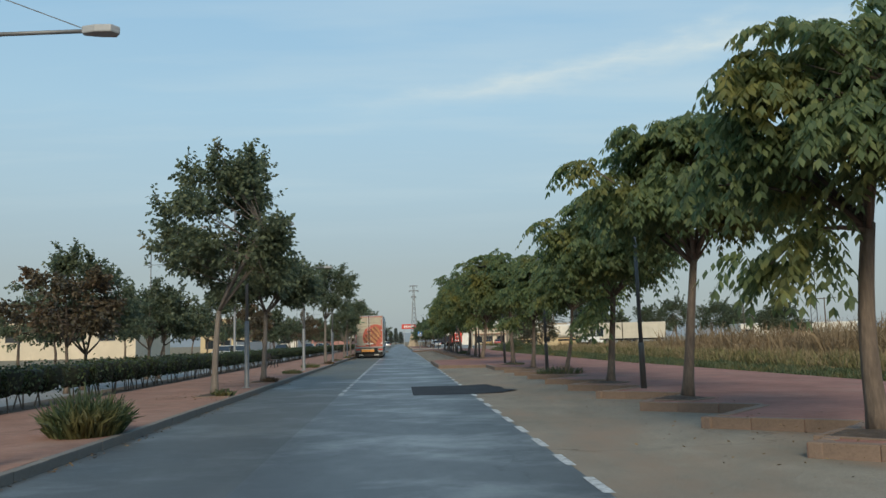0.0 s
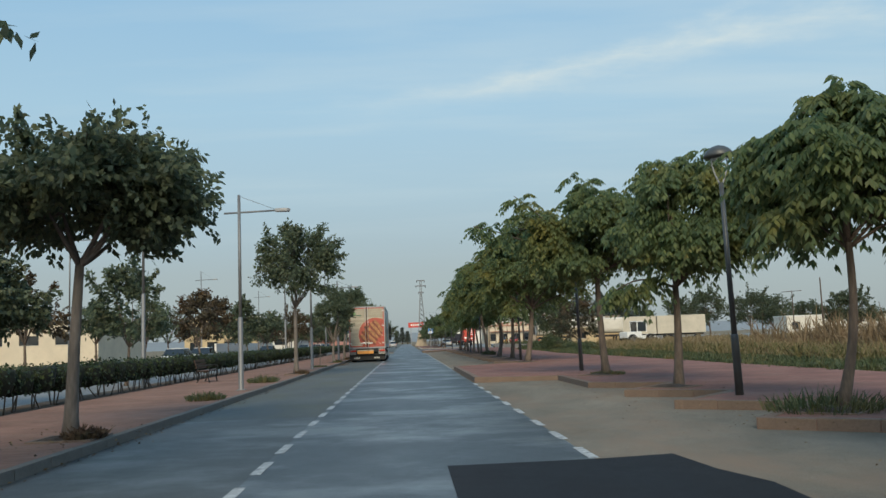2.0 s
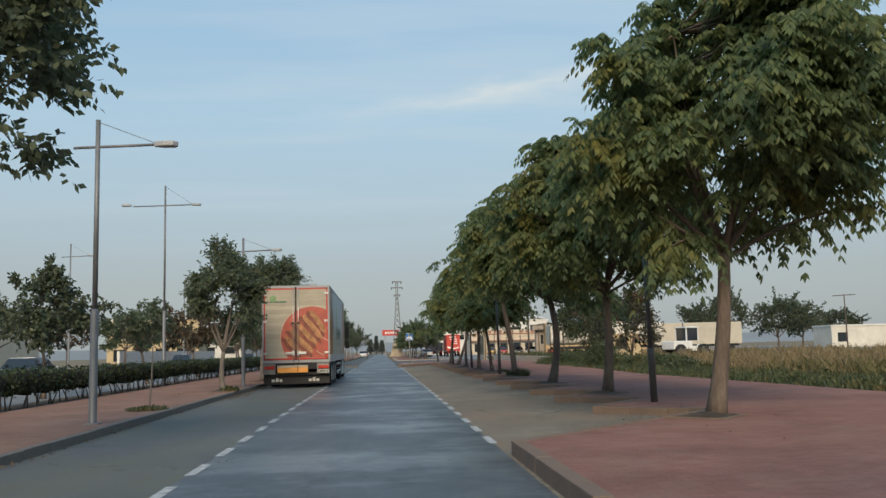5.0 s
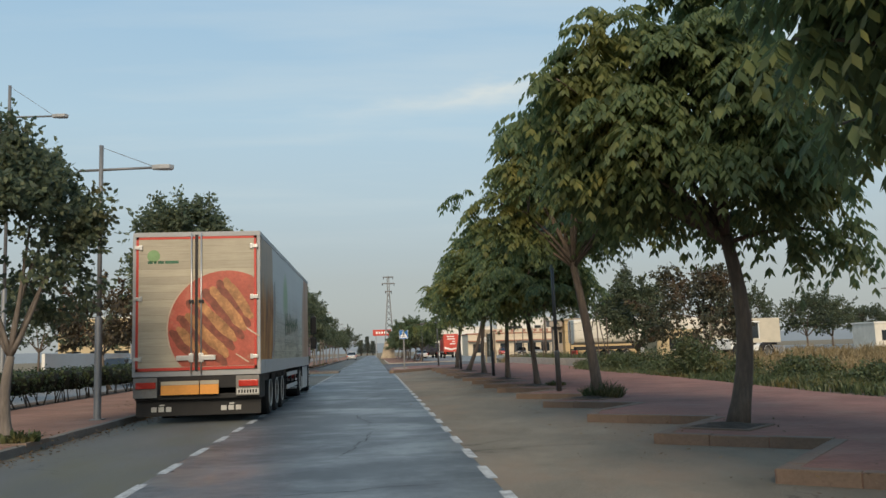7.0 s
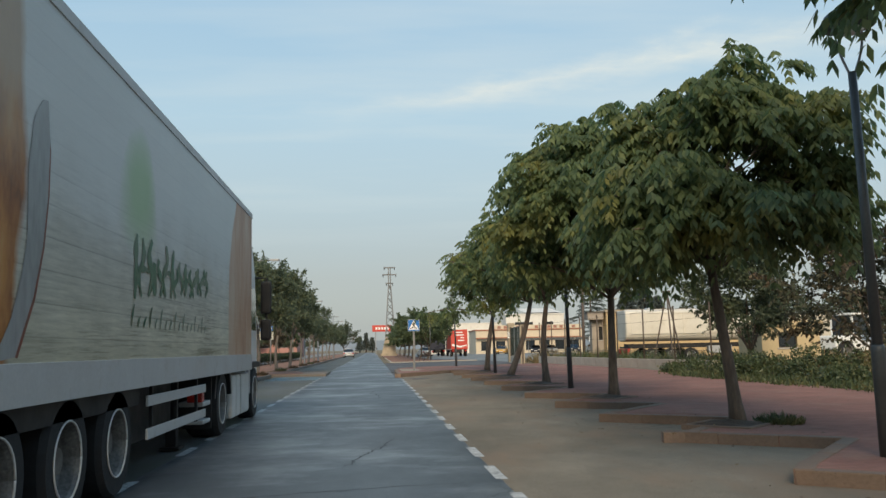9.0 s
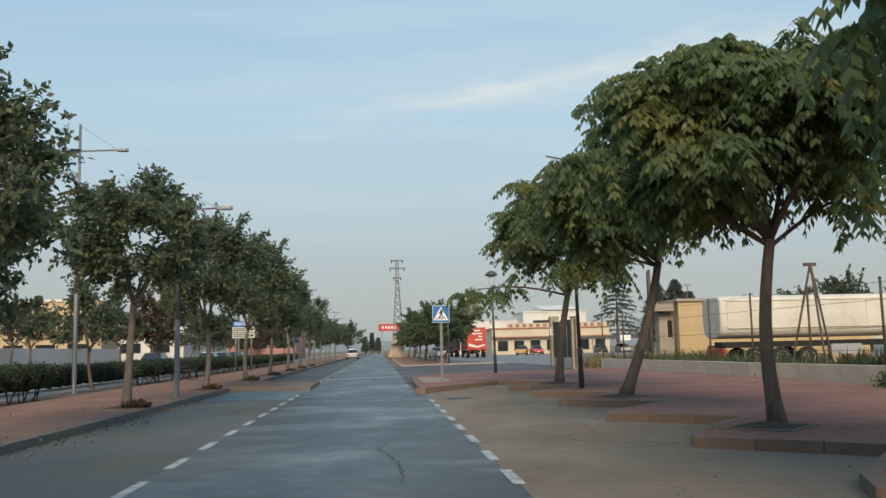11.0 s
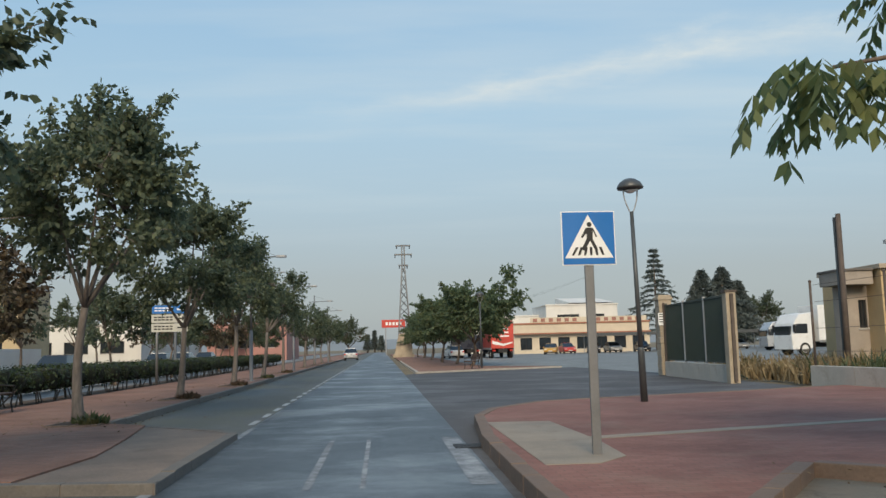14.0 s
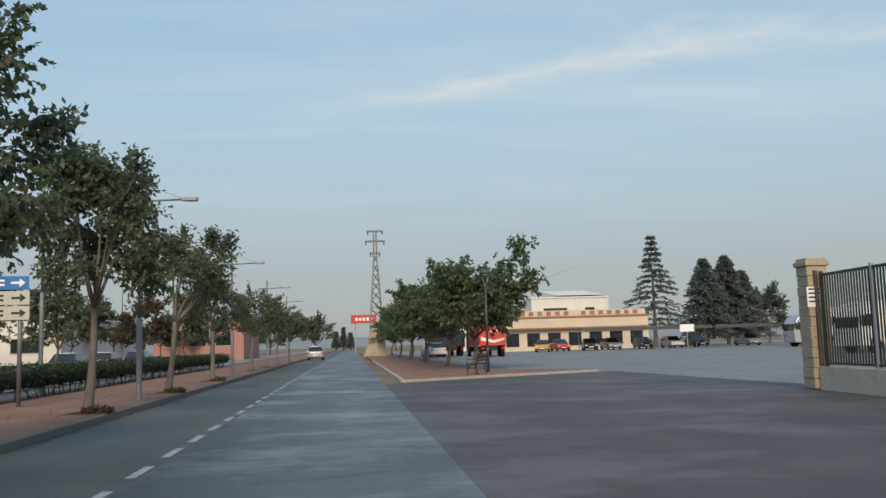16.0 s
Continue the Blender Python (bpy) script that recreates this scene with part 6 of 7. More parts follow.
tri_ = empty("steel_tripod", "dark steel tripod standing beside the wall", "tripod", at=(16.4, 110.0, 0.0))
for k in range(3):
    a = 0.4 + 2.094 * k
    Geo().tube([(0.95 * math.cos(a), 0.95 * math.sin(a), 0), (0, 0, 4.1)], 0.04, 6).obj("leg", RUST, tri_)
Geo().box(-0.25, 0.2, -0.06, 0.06, 4.0, 4.12).obj("head", RUST, tri_)
up = empty("utility_pole", "dark timber utility pole behind the yard wall", "utility pole", at=(16.7, 130.1, 0.0))
Geo().tube([(0, 0, -0.1), (0.03, 0, 5.7)], [0.12, 0.09], 10).obj("shaft", RUST, up, smooth=True)
Geo().box(-0.06, 0.06, 0.1, 0.22, 0.5, 5.6).obj("channel", DARK_POLE, up)

# ---- crossing sign ----
sg = empty("crossing_sign", "square blue pedestrian-crossing sign on a grey channel post", "traffic sign", at=(2.78, 110.0, 0.16))
Geo().box(-0.05, 0.05, -0.025, 0.025, 0, 2.62).obj("post", GALV, sg, bevel=0.012)
Geo().box(-0.3, 0.3, -0.035, -0.027, 2.05, 2.65).obj("plate_edge", SIGN_WHITE, sg, bevel=0.003)
Geo().box(-0.288, 0.288, -0.040, -0.0355, 2.062, 2.638).obj("blue_panel", SIGN_BLUE, sg)
def on_sign(name, pts, m, y):
    Geo().add([(x, y, z) for x, z in pts], [tuple(range(len(pts)))]).obj(name, m, sg)
on_sign("white_triangle", [(-0.27, 2.13), (0.27, 2.13), (0.0, 2.61)], SIGN_WHITE, -0.0425)
for k in range(6):
    x = -0.17 + 0.068 * k
    on_sign("stripe", [(x - 0.035 + 0.01, 2.16), (x + 0.0, 2.16), (x * 0.75 + 0.012, 2.25), (x * 0.75 - 0.018, 2.25)], SIGN_BLACK, -0.0445)
on_sign("pictogram_top", [(0.012 + 0.028 * math.cos(u), 2.50 + 0.028 * math.sin(u)) for u in np.linspace(0, 6.2, 14)], SIGN_BLACK, -0.0445)
on_sign("pictogram_body", [(-0.03, 2.465), (0.05, 2.465), (0.045, 2.34), (0.10, 2.22), (0.07, 2.21), (0.015, 2.32), (-0.05, 2.21), (-0.085, 2.225), (-0.02, 2.35)], SIGN_BLACK, -0.0455)
on_sign("pictogram_bar", [(-0.03, 2.46), (-0.085, 2.36), (-0.07, 2.35), (-0.015, 2.41), (0.05, 2.43), (0.08, 2.36), (0.095, 2.365), (0.05, 2.465)], SIGN_BLACK, -0.0465)


def bench(x, y, rz, z=PZ):
    b = empty("park_bench", "dark slatted timber bench on cast-iron legs", "bench", "park benches", (x, y, z), rz)
    for k in range(4):
        Geo().box(-0.8, 0.8, -0.2 + 0.105 * k, -0.115 + 0.105 * k, 0.42, 0.455).obj("seat_slat", WOOD, b, bevel=0.006)
    for k in range(3):
        Geo().box(-0.8, 0.8, 0.235 + 0.03 * k, 0.265 + 0.03 * k, 0.52 + 0.115 * k, 0.61 + 0.115 * k).obj("back_slat", WOOD, b, bevel=0.006)
    for s in (-0.66, 0.66):
        Geo().tube([(s, -0.2, 0.0), (s, -0.16, 0.22), (s, -0.2, 0.41), (s, 0.0, 0.41), (s, 0.22, 0.41), (s, 0.33, 0.86)], 0.022, 6).tube([(s, 0.26, 0.0), (s, 0.16, 0.2), (s, 0.2, 0.41)], 0.022, 6).obj("leg", IRON, b)
        Geo().tube([(s, -0.2, 0.41), (s, -0.22, 0.6), (s, 0.22, 0.64)], 0.016, 6).obj("armrest", IRON, b)
    return b


bench(-7.7, 38.5, 90)
bench(-8.2, 120.9, 90)
bench(5.65, 150.9, 245, 0.08)

# ---- distance: vehicles, buildings, pylon, far trees ----
def car(x, y, rz, paint, label, z=0.0):
    """A parked hatchback, nose along +y before turning."""
    c = empty("parked_car", label, "car", "parked cars", (x, y, z), rz)
    low = [(-2.05, 0.32), (-1.4, 0.25), (1.5, 0.25), (2.05, 0.35), (2.1, 0.62), (1.9, 0.78), (1.0, 0.92), (-1.75, 0.98), (-2.08, 0.85)]
    Geo().side(low, -0.85, 0.85).obj("body", paint, c, bevel=0.07)
    g = Geo()
    vb, vt = [(-1.85, 0.96), (1.05, 0.90)], [(-1.35, 1.44), (0.2, 1.46)]
    v = [(s * 0.80, yy, zz) for s in (-1, 1) for yy, zz in vb] + [(s * 0.62, yy, zz) for s in (-1, 1) for yy, zz in vt]
    g.add(v, [(0, 2, 3, 1), (4, 5, 7, 6), (0, 1, 5, 4), (2, 6, 7, 3), (0, 4, 6, 2), (1, 3, 7, 5)])
    g.obj("cabin_glass", GLASS, c, "dark window band", bevel=0.04)
    Geo().box(-0.6, 0.6, -1.3, 0.15, 1.44, 1.485).obj("roof", paint, c, bevel=0.03)
    for s in (-1, 1):
        for yy in (-1.3, 1.3):
            w = wheel(c, 0, 0, 0.31, 0.2)
            w.matrix_basis = Matrix.Translation((s * 0.87, yy, 0.31)) @ Matrix.Diagonal((s, 1, 1, 1))
        Geo().box(s * 0.72 - 0.12, s * 0.72 + 0.12, -2.12, -2.02, 0.68, 0.84).obj("tail_lamp", LIGHT_RED, c, bevel=0.02)
        Geo().box(s * 0.62 - 0.16, s * 0.62 + 0.16, 2.0, 2.1, 0.58, 0.7).obj("headlamp", ALU, c, bevel=0.02)
        Geo().box(s * 0.95 - 0.08, s * 0.95 + 0.08, 0.55, 0.68, 0.92, 1.03).obj("mirror", paint, c, bevel=0.02)
    Geo().box(-0.26, 0.26, -2.13, -2.115, 0.5, 0.6).obj("number_plate", SIGN_WHITE, c)
    Geo().box(-0.26, 0.26, 2.08, 2.112, 0.4, 0.5).obj("number_plate", SIGN_WHITE, c)
    Geo().box(-0.8, 0.8, -2.1, 2.1, 0.2, 0.3).obj("underside", BLACK, c)
    return c


SILVER = mat("silver car paint", (0.45, 0.46, 0.47), 0.3, 0.05, 1, 20, 0.0, metal=0.4)
DARK_CAR = mat("dark blue car paint", (0.03, 0.035, 0.05), 0.3, 0.1, 1, 20, 0.0)
YELLOW_CAR = mat("orange yellow car paint", (0.55, 0.30, 0.06), 0.35, 0.08, 1, 20, 0.0)
car(-3.35, 212.0, 0, SILVER, "silver hatchback parked at the kerb")
for x, y, rz, p, l in ((23.6, 219, 165, YELLOW_CAR, "orange-yellow taxi-like car on the forecourt"), (26.5, 222, 180, RED_PAINT, "red car under a canopy"), (30.0, 221, 170, DARK_CAR, "dark car under a canopy"),
                       (33.0, 222, 180, SILVER, "silver car under a canopy"), (37.5, 223, 175, DARK_CAR, "dark saloon under a canopy"), (41.0, 222, 180, WHITE, "white van-like car under a canopy"),
                       (45.0, 224, 180, DARK_CAR, "dark car under a canopy"), (51.0, 222, 185, SILVER, "silver car on the forecourt"), (9.0, 205.0, 10, WHITE, "white car beyond the tree strip")):
    car(x, y, rz, p, l)
for x, y, rz, p, l in ((-16.8, 70, 0, WHITE, "white car parked across the far carriageway"), (-16.8, 78, 0, SILVER, "silver car parked across the far carriageway"), (-16.9, 112, 0, DARK_CAR, "dark car parked across the far carriageway"),
                       (-16.9, 150, 0, DARK_CAR, "dark saloon parked by the far hedge"), (-17.0, 172, 0, SILVER, "grey car parked by the far hedge"), (-17.0, 180, 0, WHITE, "white car parked by the far hedge"), (-17.0, 190, 0, DARK_CAR, "dark car parked by the far hedge")):
    car(x, y, rz, p, l)


def box_lorry(x, y, rz, body, label, length=8.0, cab_paint=None, z=0.0, height=3.9):
    """A rigid lorry, cab towards +y before turning; the box ends at y=0."""
    e = empty("box_lorry", label, "lorry", "yard lorries", (x, y, z), rz)
    Geo().box(-1.25, 1.25, 0, length, 1.05, height).obj("box", body, e, bevel=0.03)
    for s in (-1.25, 1.22):
        Geo().box(s - 0.01, s + 0.04, 0, length, 0.95, 1.15).obj("rail", ALU, e)
    Geo().box(-0.45, 0.45, 0.1, length + 2.2, 0.6, 1.0).obj("chassis", BLACK, e)
    Geo().side([(length + 0.35, 0.6), (length + 1.0, 0.45), (length + 2.4, 0.45), (length + 2.45, 1.5), (length + 2.2, 2.5), (length + 1.7, 3.2), (length + 0.4, 3.35)], -1.2, 1.2).obj("cab", cab_paint or WHITE, e, bevel=0.06)
    for s in (-1.21, 1.19):
        Geo().side([(length + 1.0, 1.7), (length + 2.2, 1.7), (length + 2.0, 2.45), (length + 1.0, 2.45)], s, s + 0.02).obj("side_window", GLASS, e)
    Geo().box(-1.0, 1.0, length + 2.3, length + 2.47, 1.6, 2.3).obj("windscreen", GLASS, e, bevel=0.03)
    for s in (-1, 1):
        for yy in (1.2, 2.5, length + 1.3):
            w = wheel(e, 0, 0, 0.5, 0.34)
            w.matrix_basis = Matrix.Translation((s * 1.22, yy, 0.5)) @ Matrix.Diagonal((s, 1, 1, 1))
        Geo().box(s * 0.95 - 0.18, s * 0.95 + 0.18, -0.04, 0.02, 0.75, 0.92).obj("tail_lamp", LIGHT_RED, e)
        Geo().box(s * 1.35 - 0.08, s * 1.35 + 0.08, length + 2.2, length + 2.35, 1.8, 2.4).obj("mirror", BLACK, e, bevel=0.02)
    return e


red = box_lorry(13.6, 195.0, 0, mat("red lorry print", (0.52, 0.055, 0.035), 0.4, 0.15, 0.8, 15, 0.0), "red box lorry parked at the forecourt edge", 7.5, DARK_CAR, height=4.0)
for z, a, b in ((3.5, -0.7, 0.5), (3.1, -0.6, 0.7), (2.7, 0.2, 0.7), (2.3, -0.2, 0.75)):
    Geo().box(a, b, -0.012, -0.004, z, z + 0.16).obj("print_bar", WHITE, red)
Geo().add([(-1.1, -0.01, 1.9), (0.1, -0.01, 1.55), (1.1, -0.01, 1.75), (1.1, -0.01, 1.6), (0.1, -0.01, 1.3), (-1.1, -0.01, 1.55)], [(0, 1, 2, 3, 4, 5)]).obj("print_swoosh", WHITE, red)
box_lorry(56.0, 199.0, 90, WHITE, "white articulated lorry parked across the forecourt", 9.0, SILVER)
box_lorry(44.0, 170.0, 100, WHITE, "white lorry with a pale trailer in the yard", 9.5, WHITE)
box_lorry(11.2, 206.0, 5, DARK_CAR, "dark lorry behind the tree strip", 5.0, DARK_CAR, height=2.7)


BEIGE_BOX = mat("faded cream sheet", (0.50, 0.45, 0.36), 0.6, 0.12, 0.5, 15, 0.05, stain=(0.36, 0.32, 0.25))


def wheel_loader(x, y, rz):
    e = empty("wheel_loader", "small white wheel loader standing in dry grass", "loader", at=(x, y, 0), rz=rz)
    Geo().box(-0.9, 0.9, -2.2, 0.0, 0.75, 1.55).obj("engine_cover", WHITE, e, bevel=0.1)
    Geo().box(-0.8, 0.8, 0.0, 1.9, 0.6, 1.05).obj("front_frame", WHITE, e, bevel=0.06)
    cab = Geo().box(-0.75, 0.75, -0.6, 0.8, 1.56, 2.75).obj("cab", GLASS, e, "dark glazed cab", bevel=0.05)
    Geo().box(-0.85, 0.85, -0.7, 0.9, 2.75, 2.88).obj("roof", WHITE, cab, bevel=0.04)
    for sx in (-0.74, 0.74):
        for sy in (-0.58, 0.78):
            Geo().box(sx - 0.05, sx + 0.05, sy - 0.05, sy + 0.05, 1.5, 2.76).obj("pillar", WHITE, cab)
    for sy in (-1.5, 1.2):
        wheel(e, 1.15, sy, 0.62, 0.45)
        wheel(e, -1.15, sy, 0.62, -0.45)
    Geo().side([(1.6, 1.0), (3.0, 0.35), (3.1, 0.5), (1.7, 1.2)], -0.5, 0.5).obj("lift_arm", WHITE, e)
    Geo().side([(2.9, 0.15), (3.6, 0.1), (3.0, 0.3), (3.0, 0.95), (2.85, 0.95)], -1.1, 1.1).obj("bucket", GREY_PAINT, e)


wheel_loader(29.3, 115.0, -70)
for x, l in ((36.0, 8.6), (44.8, 8.8)):
    st = empty("semi_trailer", "long off-white box trailer parked in the field", "trailer", "field trailers", (x, 159.5, 0))
    Geo().box(0, l, 0, 2.5, 1.1, 4.3).obj("body", BEIGE_BOX, st, bevel=0.05)
    Geo().box(0.3, l - 0.3, 0.5, 2.0, 0.8, 1.09).obj("chassis", BLACK, st)
    for yy in (1.2, 2.4, l - 1.6):
        Geo().lathe([(0.3, 0), (0.5, 0.02), (0.5, 0.3), (0.3, 0.32)], (yy, 0.05, 0.5), 16, "y").obj("wheel", RUBBER, st)


def block(name, label, x, y, w, d, h, material, wins=(), roof=None, rz=0.0, category="building", parapet=0.0, side_wins=()):
    """A building whose front faces -y at y, with real openings. wins, side_wins: rows of (from, to, sill, head)."""
    b = empty(name, label, category, at=(x, y, 0), rz=rz)
    wall_with_holes(b, "front_wall", 0, w, -0.2, h, 0, 0.3, list(wins), material)
    wall_with_holes(b, "side_wall", 0.3, d, -0.2, h, 0, 0.3, list(side_wins), material, "x")
    wall_with_holes(b, "side_wall", 0.3, d, -0.2, h, w - 0.3, w, [], material, "x")
    Geo().box(0.3, w - 0.3, d - 0.3, d, -0.2, h).obj("back_wall", material, b)
    for q in wins:
        window_at(b, *q, 0.0, 0.2)
    for q in side_wins:
        window_at(b, *q, 0.0, 0.2, face="x")
    Geo().box(-0.15, w + 0.15, -0.15, d + 0.15, h + 0.004, h + 0.25 + parapet).obj("roof", roof or CONCRETE, b, "flat roof", bevel=0.03)
    return b


CREAM = mat("cream render", (0.60, 0.52, 0.40), 0.85, 0.1, 0.4, 15, 0.15, stain=(0.48, 0.41, 0.32))
WHITE_WALL = mat("white render", (0.70, 0.68, 0.63), 0.85, 0.08, 0.4, 15, 0.15, stain=(0.55, 0.52, 0.47))
TERRA = mat("terracotta tiles", (0.36, 0.16, 0.10), 0.85, 0.2, 1.5, 20, 0.3)
# ochre and red below are muted, distance haze put into their colour
YELLOW_WALL = mat("ochre render", (0.52, 0.41, 0.25), 0.85, 0.12, 0.4, 15, 0.15)
PINK_WALL = mat("red cladding", (0.38, 0.19, 0.16), 0.7, 0.12, 0.5, 15, 0.1)
inn = block("roadside_inn", "cream low roadside inn with letters along its roof", 20.5, 232, 21.0, 12.0, 4.4, CREAM,
            [(1 + 2.9 * k, 2.8 + 2.9 * k, 0.6, 2.4) for k in range(7)], TERRA)
Geo().box(0, 21, -0.9, -0.16, 2.9, 3.1).obj("awning_ledge", TERRA, inn, bevel=0.03)
# letter red dulled to include the haze in front of the inn
LETTER = mat("haze-muted brown-red letters", (0.34, 0.16, 0.12), 0.7, 0.2, 2, 20, 0.05)
for k in range(14):
    if k != 6:
        Geo().box(3.0 + 1.22 * k, 3.65 + 1.22 * k, -0.14, -0.08, 4.76, 5.28).obj("letter_bar", LETTER, inn)
Geo().box(2.6, 20.6, -0.07, -0.02, 4.66, 5.42).obj("letter_board", CREAM, inn)
upper = block("upper_block", "white two-storey block with a sloped parapet behind the inn", 30.0, 255, 13.0, 14.0, 8.2, WHITE_WALL,
              [(2.0, 6.0, 5.2, 6.6), (9.0, 10.6, 5.2, 6.6)], WHITE_WALL)
Geo().side([(0, 8.66), (14, 8.66), (14, 10.2)], 4.5, 12.5).obj("sloped_parapet", WHITE_WALL, upper)
block("long_hall", "long white hall behind the inn", 14.0, 262, 18.0, 16.0, 6.6, WHITE_WALL, [(2 + 4 * k, 4 + 4 * k, 3.8, 5.0) for k in range(4)], WHITE_WALL)
for i in range(5):
    cp = empty("car_canopy", "thin sheet canopy on steel posts over parking bays", "canopy", "car canopies", (28.5 + 8.2 * i, 220.0, 0.0))
    Geo().box(0, 7.8, -2.4, 2.6, 2.45, 2.52).obj("sheet", GREY_PAINT, cp, bevel=0.01)
    Geo().box(0, 7.8, -2.5, -2.405, 2.3, 2.72).obj("fascia", DARK_POLE, cp, "dark steel fascia")
    for xx in (0.4, 7.4):
        Geo().tube([(xx, 1.8, 0), (xx, 1.8, 2.45)], 0.06, 8).obj("post", GREY_PAINT, cp)
ms = empty("notice_board", "small white notice board on a post", "sign", at=(37.5, 208.0, 0))
Geo().tube([(0, 0, 0), (0, 0, 2.2)], 0.05, 8).obj("post", GREY_PAINT, ms)
Geo().box(-0.8, 0.8, -0.05, 0.05, 1.9, 2.7).obj("board", SIGN_WHITE, ms)

# lattice pylon
py = empty("lattice_pylon", "galvanised lattice power pylon with three cross arms", "pylon", at=(4.1, 236.0, 0))
def leg(z):
    return 1.15 - 0.95 * min(1.0, z / 14.0)
for sx in (-1, 1):
    for sy in (-1, 1):
        Geo().tube([(sx * leg(0), sy * leg(0), -0.2), (sx * leg(14), sy * leg(14), 14), (sx * 0.18, sy * 0.18, 17.4)], 0.10, 5).obj("leg", GALV, py)
for k in range(11):
    z0, z1 = 1.27 * k, 1.27 * (k + 1)
    a, b = leg(z0), leg(z1)
    for s in (-1, 1):
        for p, q in (((-a, s * a), (b, s * b)), ((a, s * a), (-b, s * b)), ((s * a, -a), (s * b, b))):
            Geo().tube([(*p, z0), (*q, z1)], 0.05, 4).obj("lacing", GALV, py)
for z, r in ((17.3, 1.15), (15.9, 1.4), (14.2, 0.75)):
    Geo().tube([(-r, 0, z), (r, 0, z)], 0.13, 6).obj("cross_arm", GALV, py)
    for s in (-1, 1):
        Geo().lathe([(0.07, 0), (0.1, 0.1), (0.06, 0.2), (0.1, 0.3), (0.05, 0.45)], (s * (r - 0.15), 0, z - 0.5), 8).obj("insulator", DARK_POLE, py)
for i, (x1_, y1_, z1_) in enumerate(((60.0, 120.0, 22.0), (58.0, 120.0, 21.0))):
    u = np.linspace(0, 1, 16)[:, None]
    a, b = np.array([5.6, 236.0, 16.6 - i]), np.array([x1_, y1_, z1_])
    pts = a * (1 - u) + b * u - np.array([0, 0, 4.0]) * (4 * u * (1 - u))
    Geo().tube(pts, 0.018, 4).obj("cable", BLACK, py)

rs = empty("red_pole_sign", "red fuel-station style sign board on posts", "sign", at=(3.0, 280.0, 0))
Geo().box(-2.4, 2.4, -0.2, 0.2, 5.6, 7.2).obj("board", RED_PAINT, rs, bevel=0.04)
for k in range(5):
    Geo().box(-1.6 + 0.7 * k, -1.15 + 0.7 * k, -0.225, -0.205, 6.1, 6.7).obj("pale_bar", WHITE, rs)
for s in (-1.6, 1.6):
    Geo().tube([(s, 0, 0), (s, 0, 5.6)], 0.12, 8).obj("post", GREY_PAINT, rs)
cb = empty("stone_plinth", "buff stone plinth block beside the road", "plinth", at=(3.6, 226.0, 0))
Geo().prism([(-1.5, -1.2), (1.5, -1.2), (1.5, 1.2), (-1.5, 1.2)], 0.0, 0.5).obj("base", PIER_STONE, cb, bevel=0.05)
Geo().add([(-1.3, -1, 0.5), (1.3, -1, 0.5), (1.3, 1, 0.5), (-1.3, 1, 0.5), (-0.6, -0.8, 3.4), (1.1, -0.8, 3.6), (1.1, 0.8, 3.6), (-0.6, 0.8, 3.4)],
          [(0, 3, 2, 1), (4, 5, 6, 7), (0, 1, 5, 4), (1, 2, 6, 5), (2, 3, 7, 6), (3, 0, 4, 7)]).obj("block", PIER_STONE, cb, bevel=0.04)

# direction signs by the left hedge
ds = empty("direction_sign", "stack of blue and white direction boards on one post", "road sign", at=(-8.25, 137.5, 0.06))
ds.rotation_euler = (0, 0, radians(8))
for xx in (-0.5, 0.5):
    Geo().tube([(xx, 0, 0), (xx, 0, 3.3)], 0.055, 8).obj("post", GALV, ds, smooth=True)
for k, (z, m, w) in enumerate(((2.98, SIGN_BLUE, 0.7), (2.6, SIGN_CREAM, 0.72), (2.22, SIGN_CREAM, 0.72))):
    bd = Geo().box(-w, w, -0.07, -0.045, z, z + 0.34).obj("board", m, ds, "blue board" if k == 0 else "white arrow board", bevel=0.004)
    for q in range(5):
        for row in (0.09, 0.2):
            Geo().box(-w + 0.1 + 0.155 * q, -w + 0.22 + 0.155 * q, -0.076, -0.0705, z + row, z + row + 0.055).obj("text_bar", SIGN_WHITE if k == 0 else SIGN_BLACK, bd)
    Geo().add([(w - 0.42, -0.074, z + 0.14), (w - 0.22, -0.074, z + 0.14), (w - 0.22, -0.074, z + 0.06), (w - 0.08, -0.074, z + 0.17), (w - 0.22, -0.074, z + 0.28), (w - 0.22, -0.074, z + 0.2), (w - 0.42, -0.074, z + 0.2)], [tuple(range(7))]).obj("arrow", SIGN_WHITE if k == 0 else SIGN_BLACK, bd)

# left-hand buildings beyond the second carriageway
block("ochre_building", "ochre and white two-storey workshop block", -42.0, 172.0, 14.0, 6.0, 7.0, YELLOW_WALL, [(1 + 3.2 * k, 3 + 3.2 * k, 4.2, 5.6) for k in range(4)] + [(1 + 3.2 * k, 3 + 3.2 * k, 0.8, 2.6) for k in range(4)], WHITE_WALL)
block("white_hall", "white industrial hall with dark window bands", -44.0, 192.0, 20.0, 30.0, 4.4, WHITE_WALL, [(1.5 + 3.6 * k, 3.9 + 3.6 * k, 1.6, 2.8) for k in range(5)], ALU)
block("red_hall", "red-clad industrial hall with small windows", -26.0, 236.0, 12.0, 20.0, 5.5, PINK_WALL, [(1.5 + 3.4 * k, 3.5 + 3.4 * k, 2.0, 3.2) for k in range(3)], PINK_WALL)
block("cream_hall", "long cream warehouse beyond the far trees", -70.0, 120.0, 30.0, 20.0, 5.5, CREAM, [(1.5 + 4.6 * k, 4.0 + 4.6 * k, 2.6, 3.8) for k in range(6)], ALU)
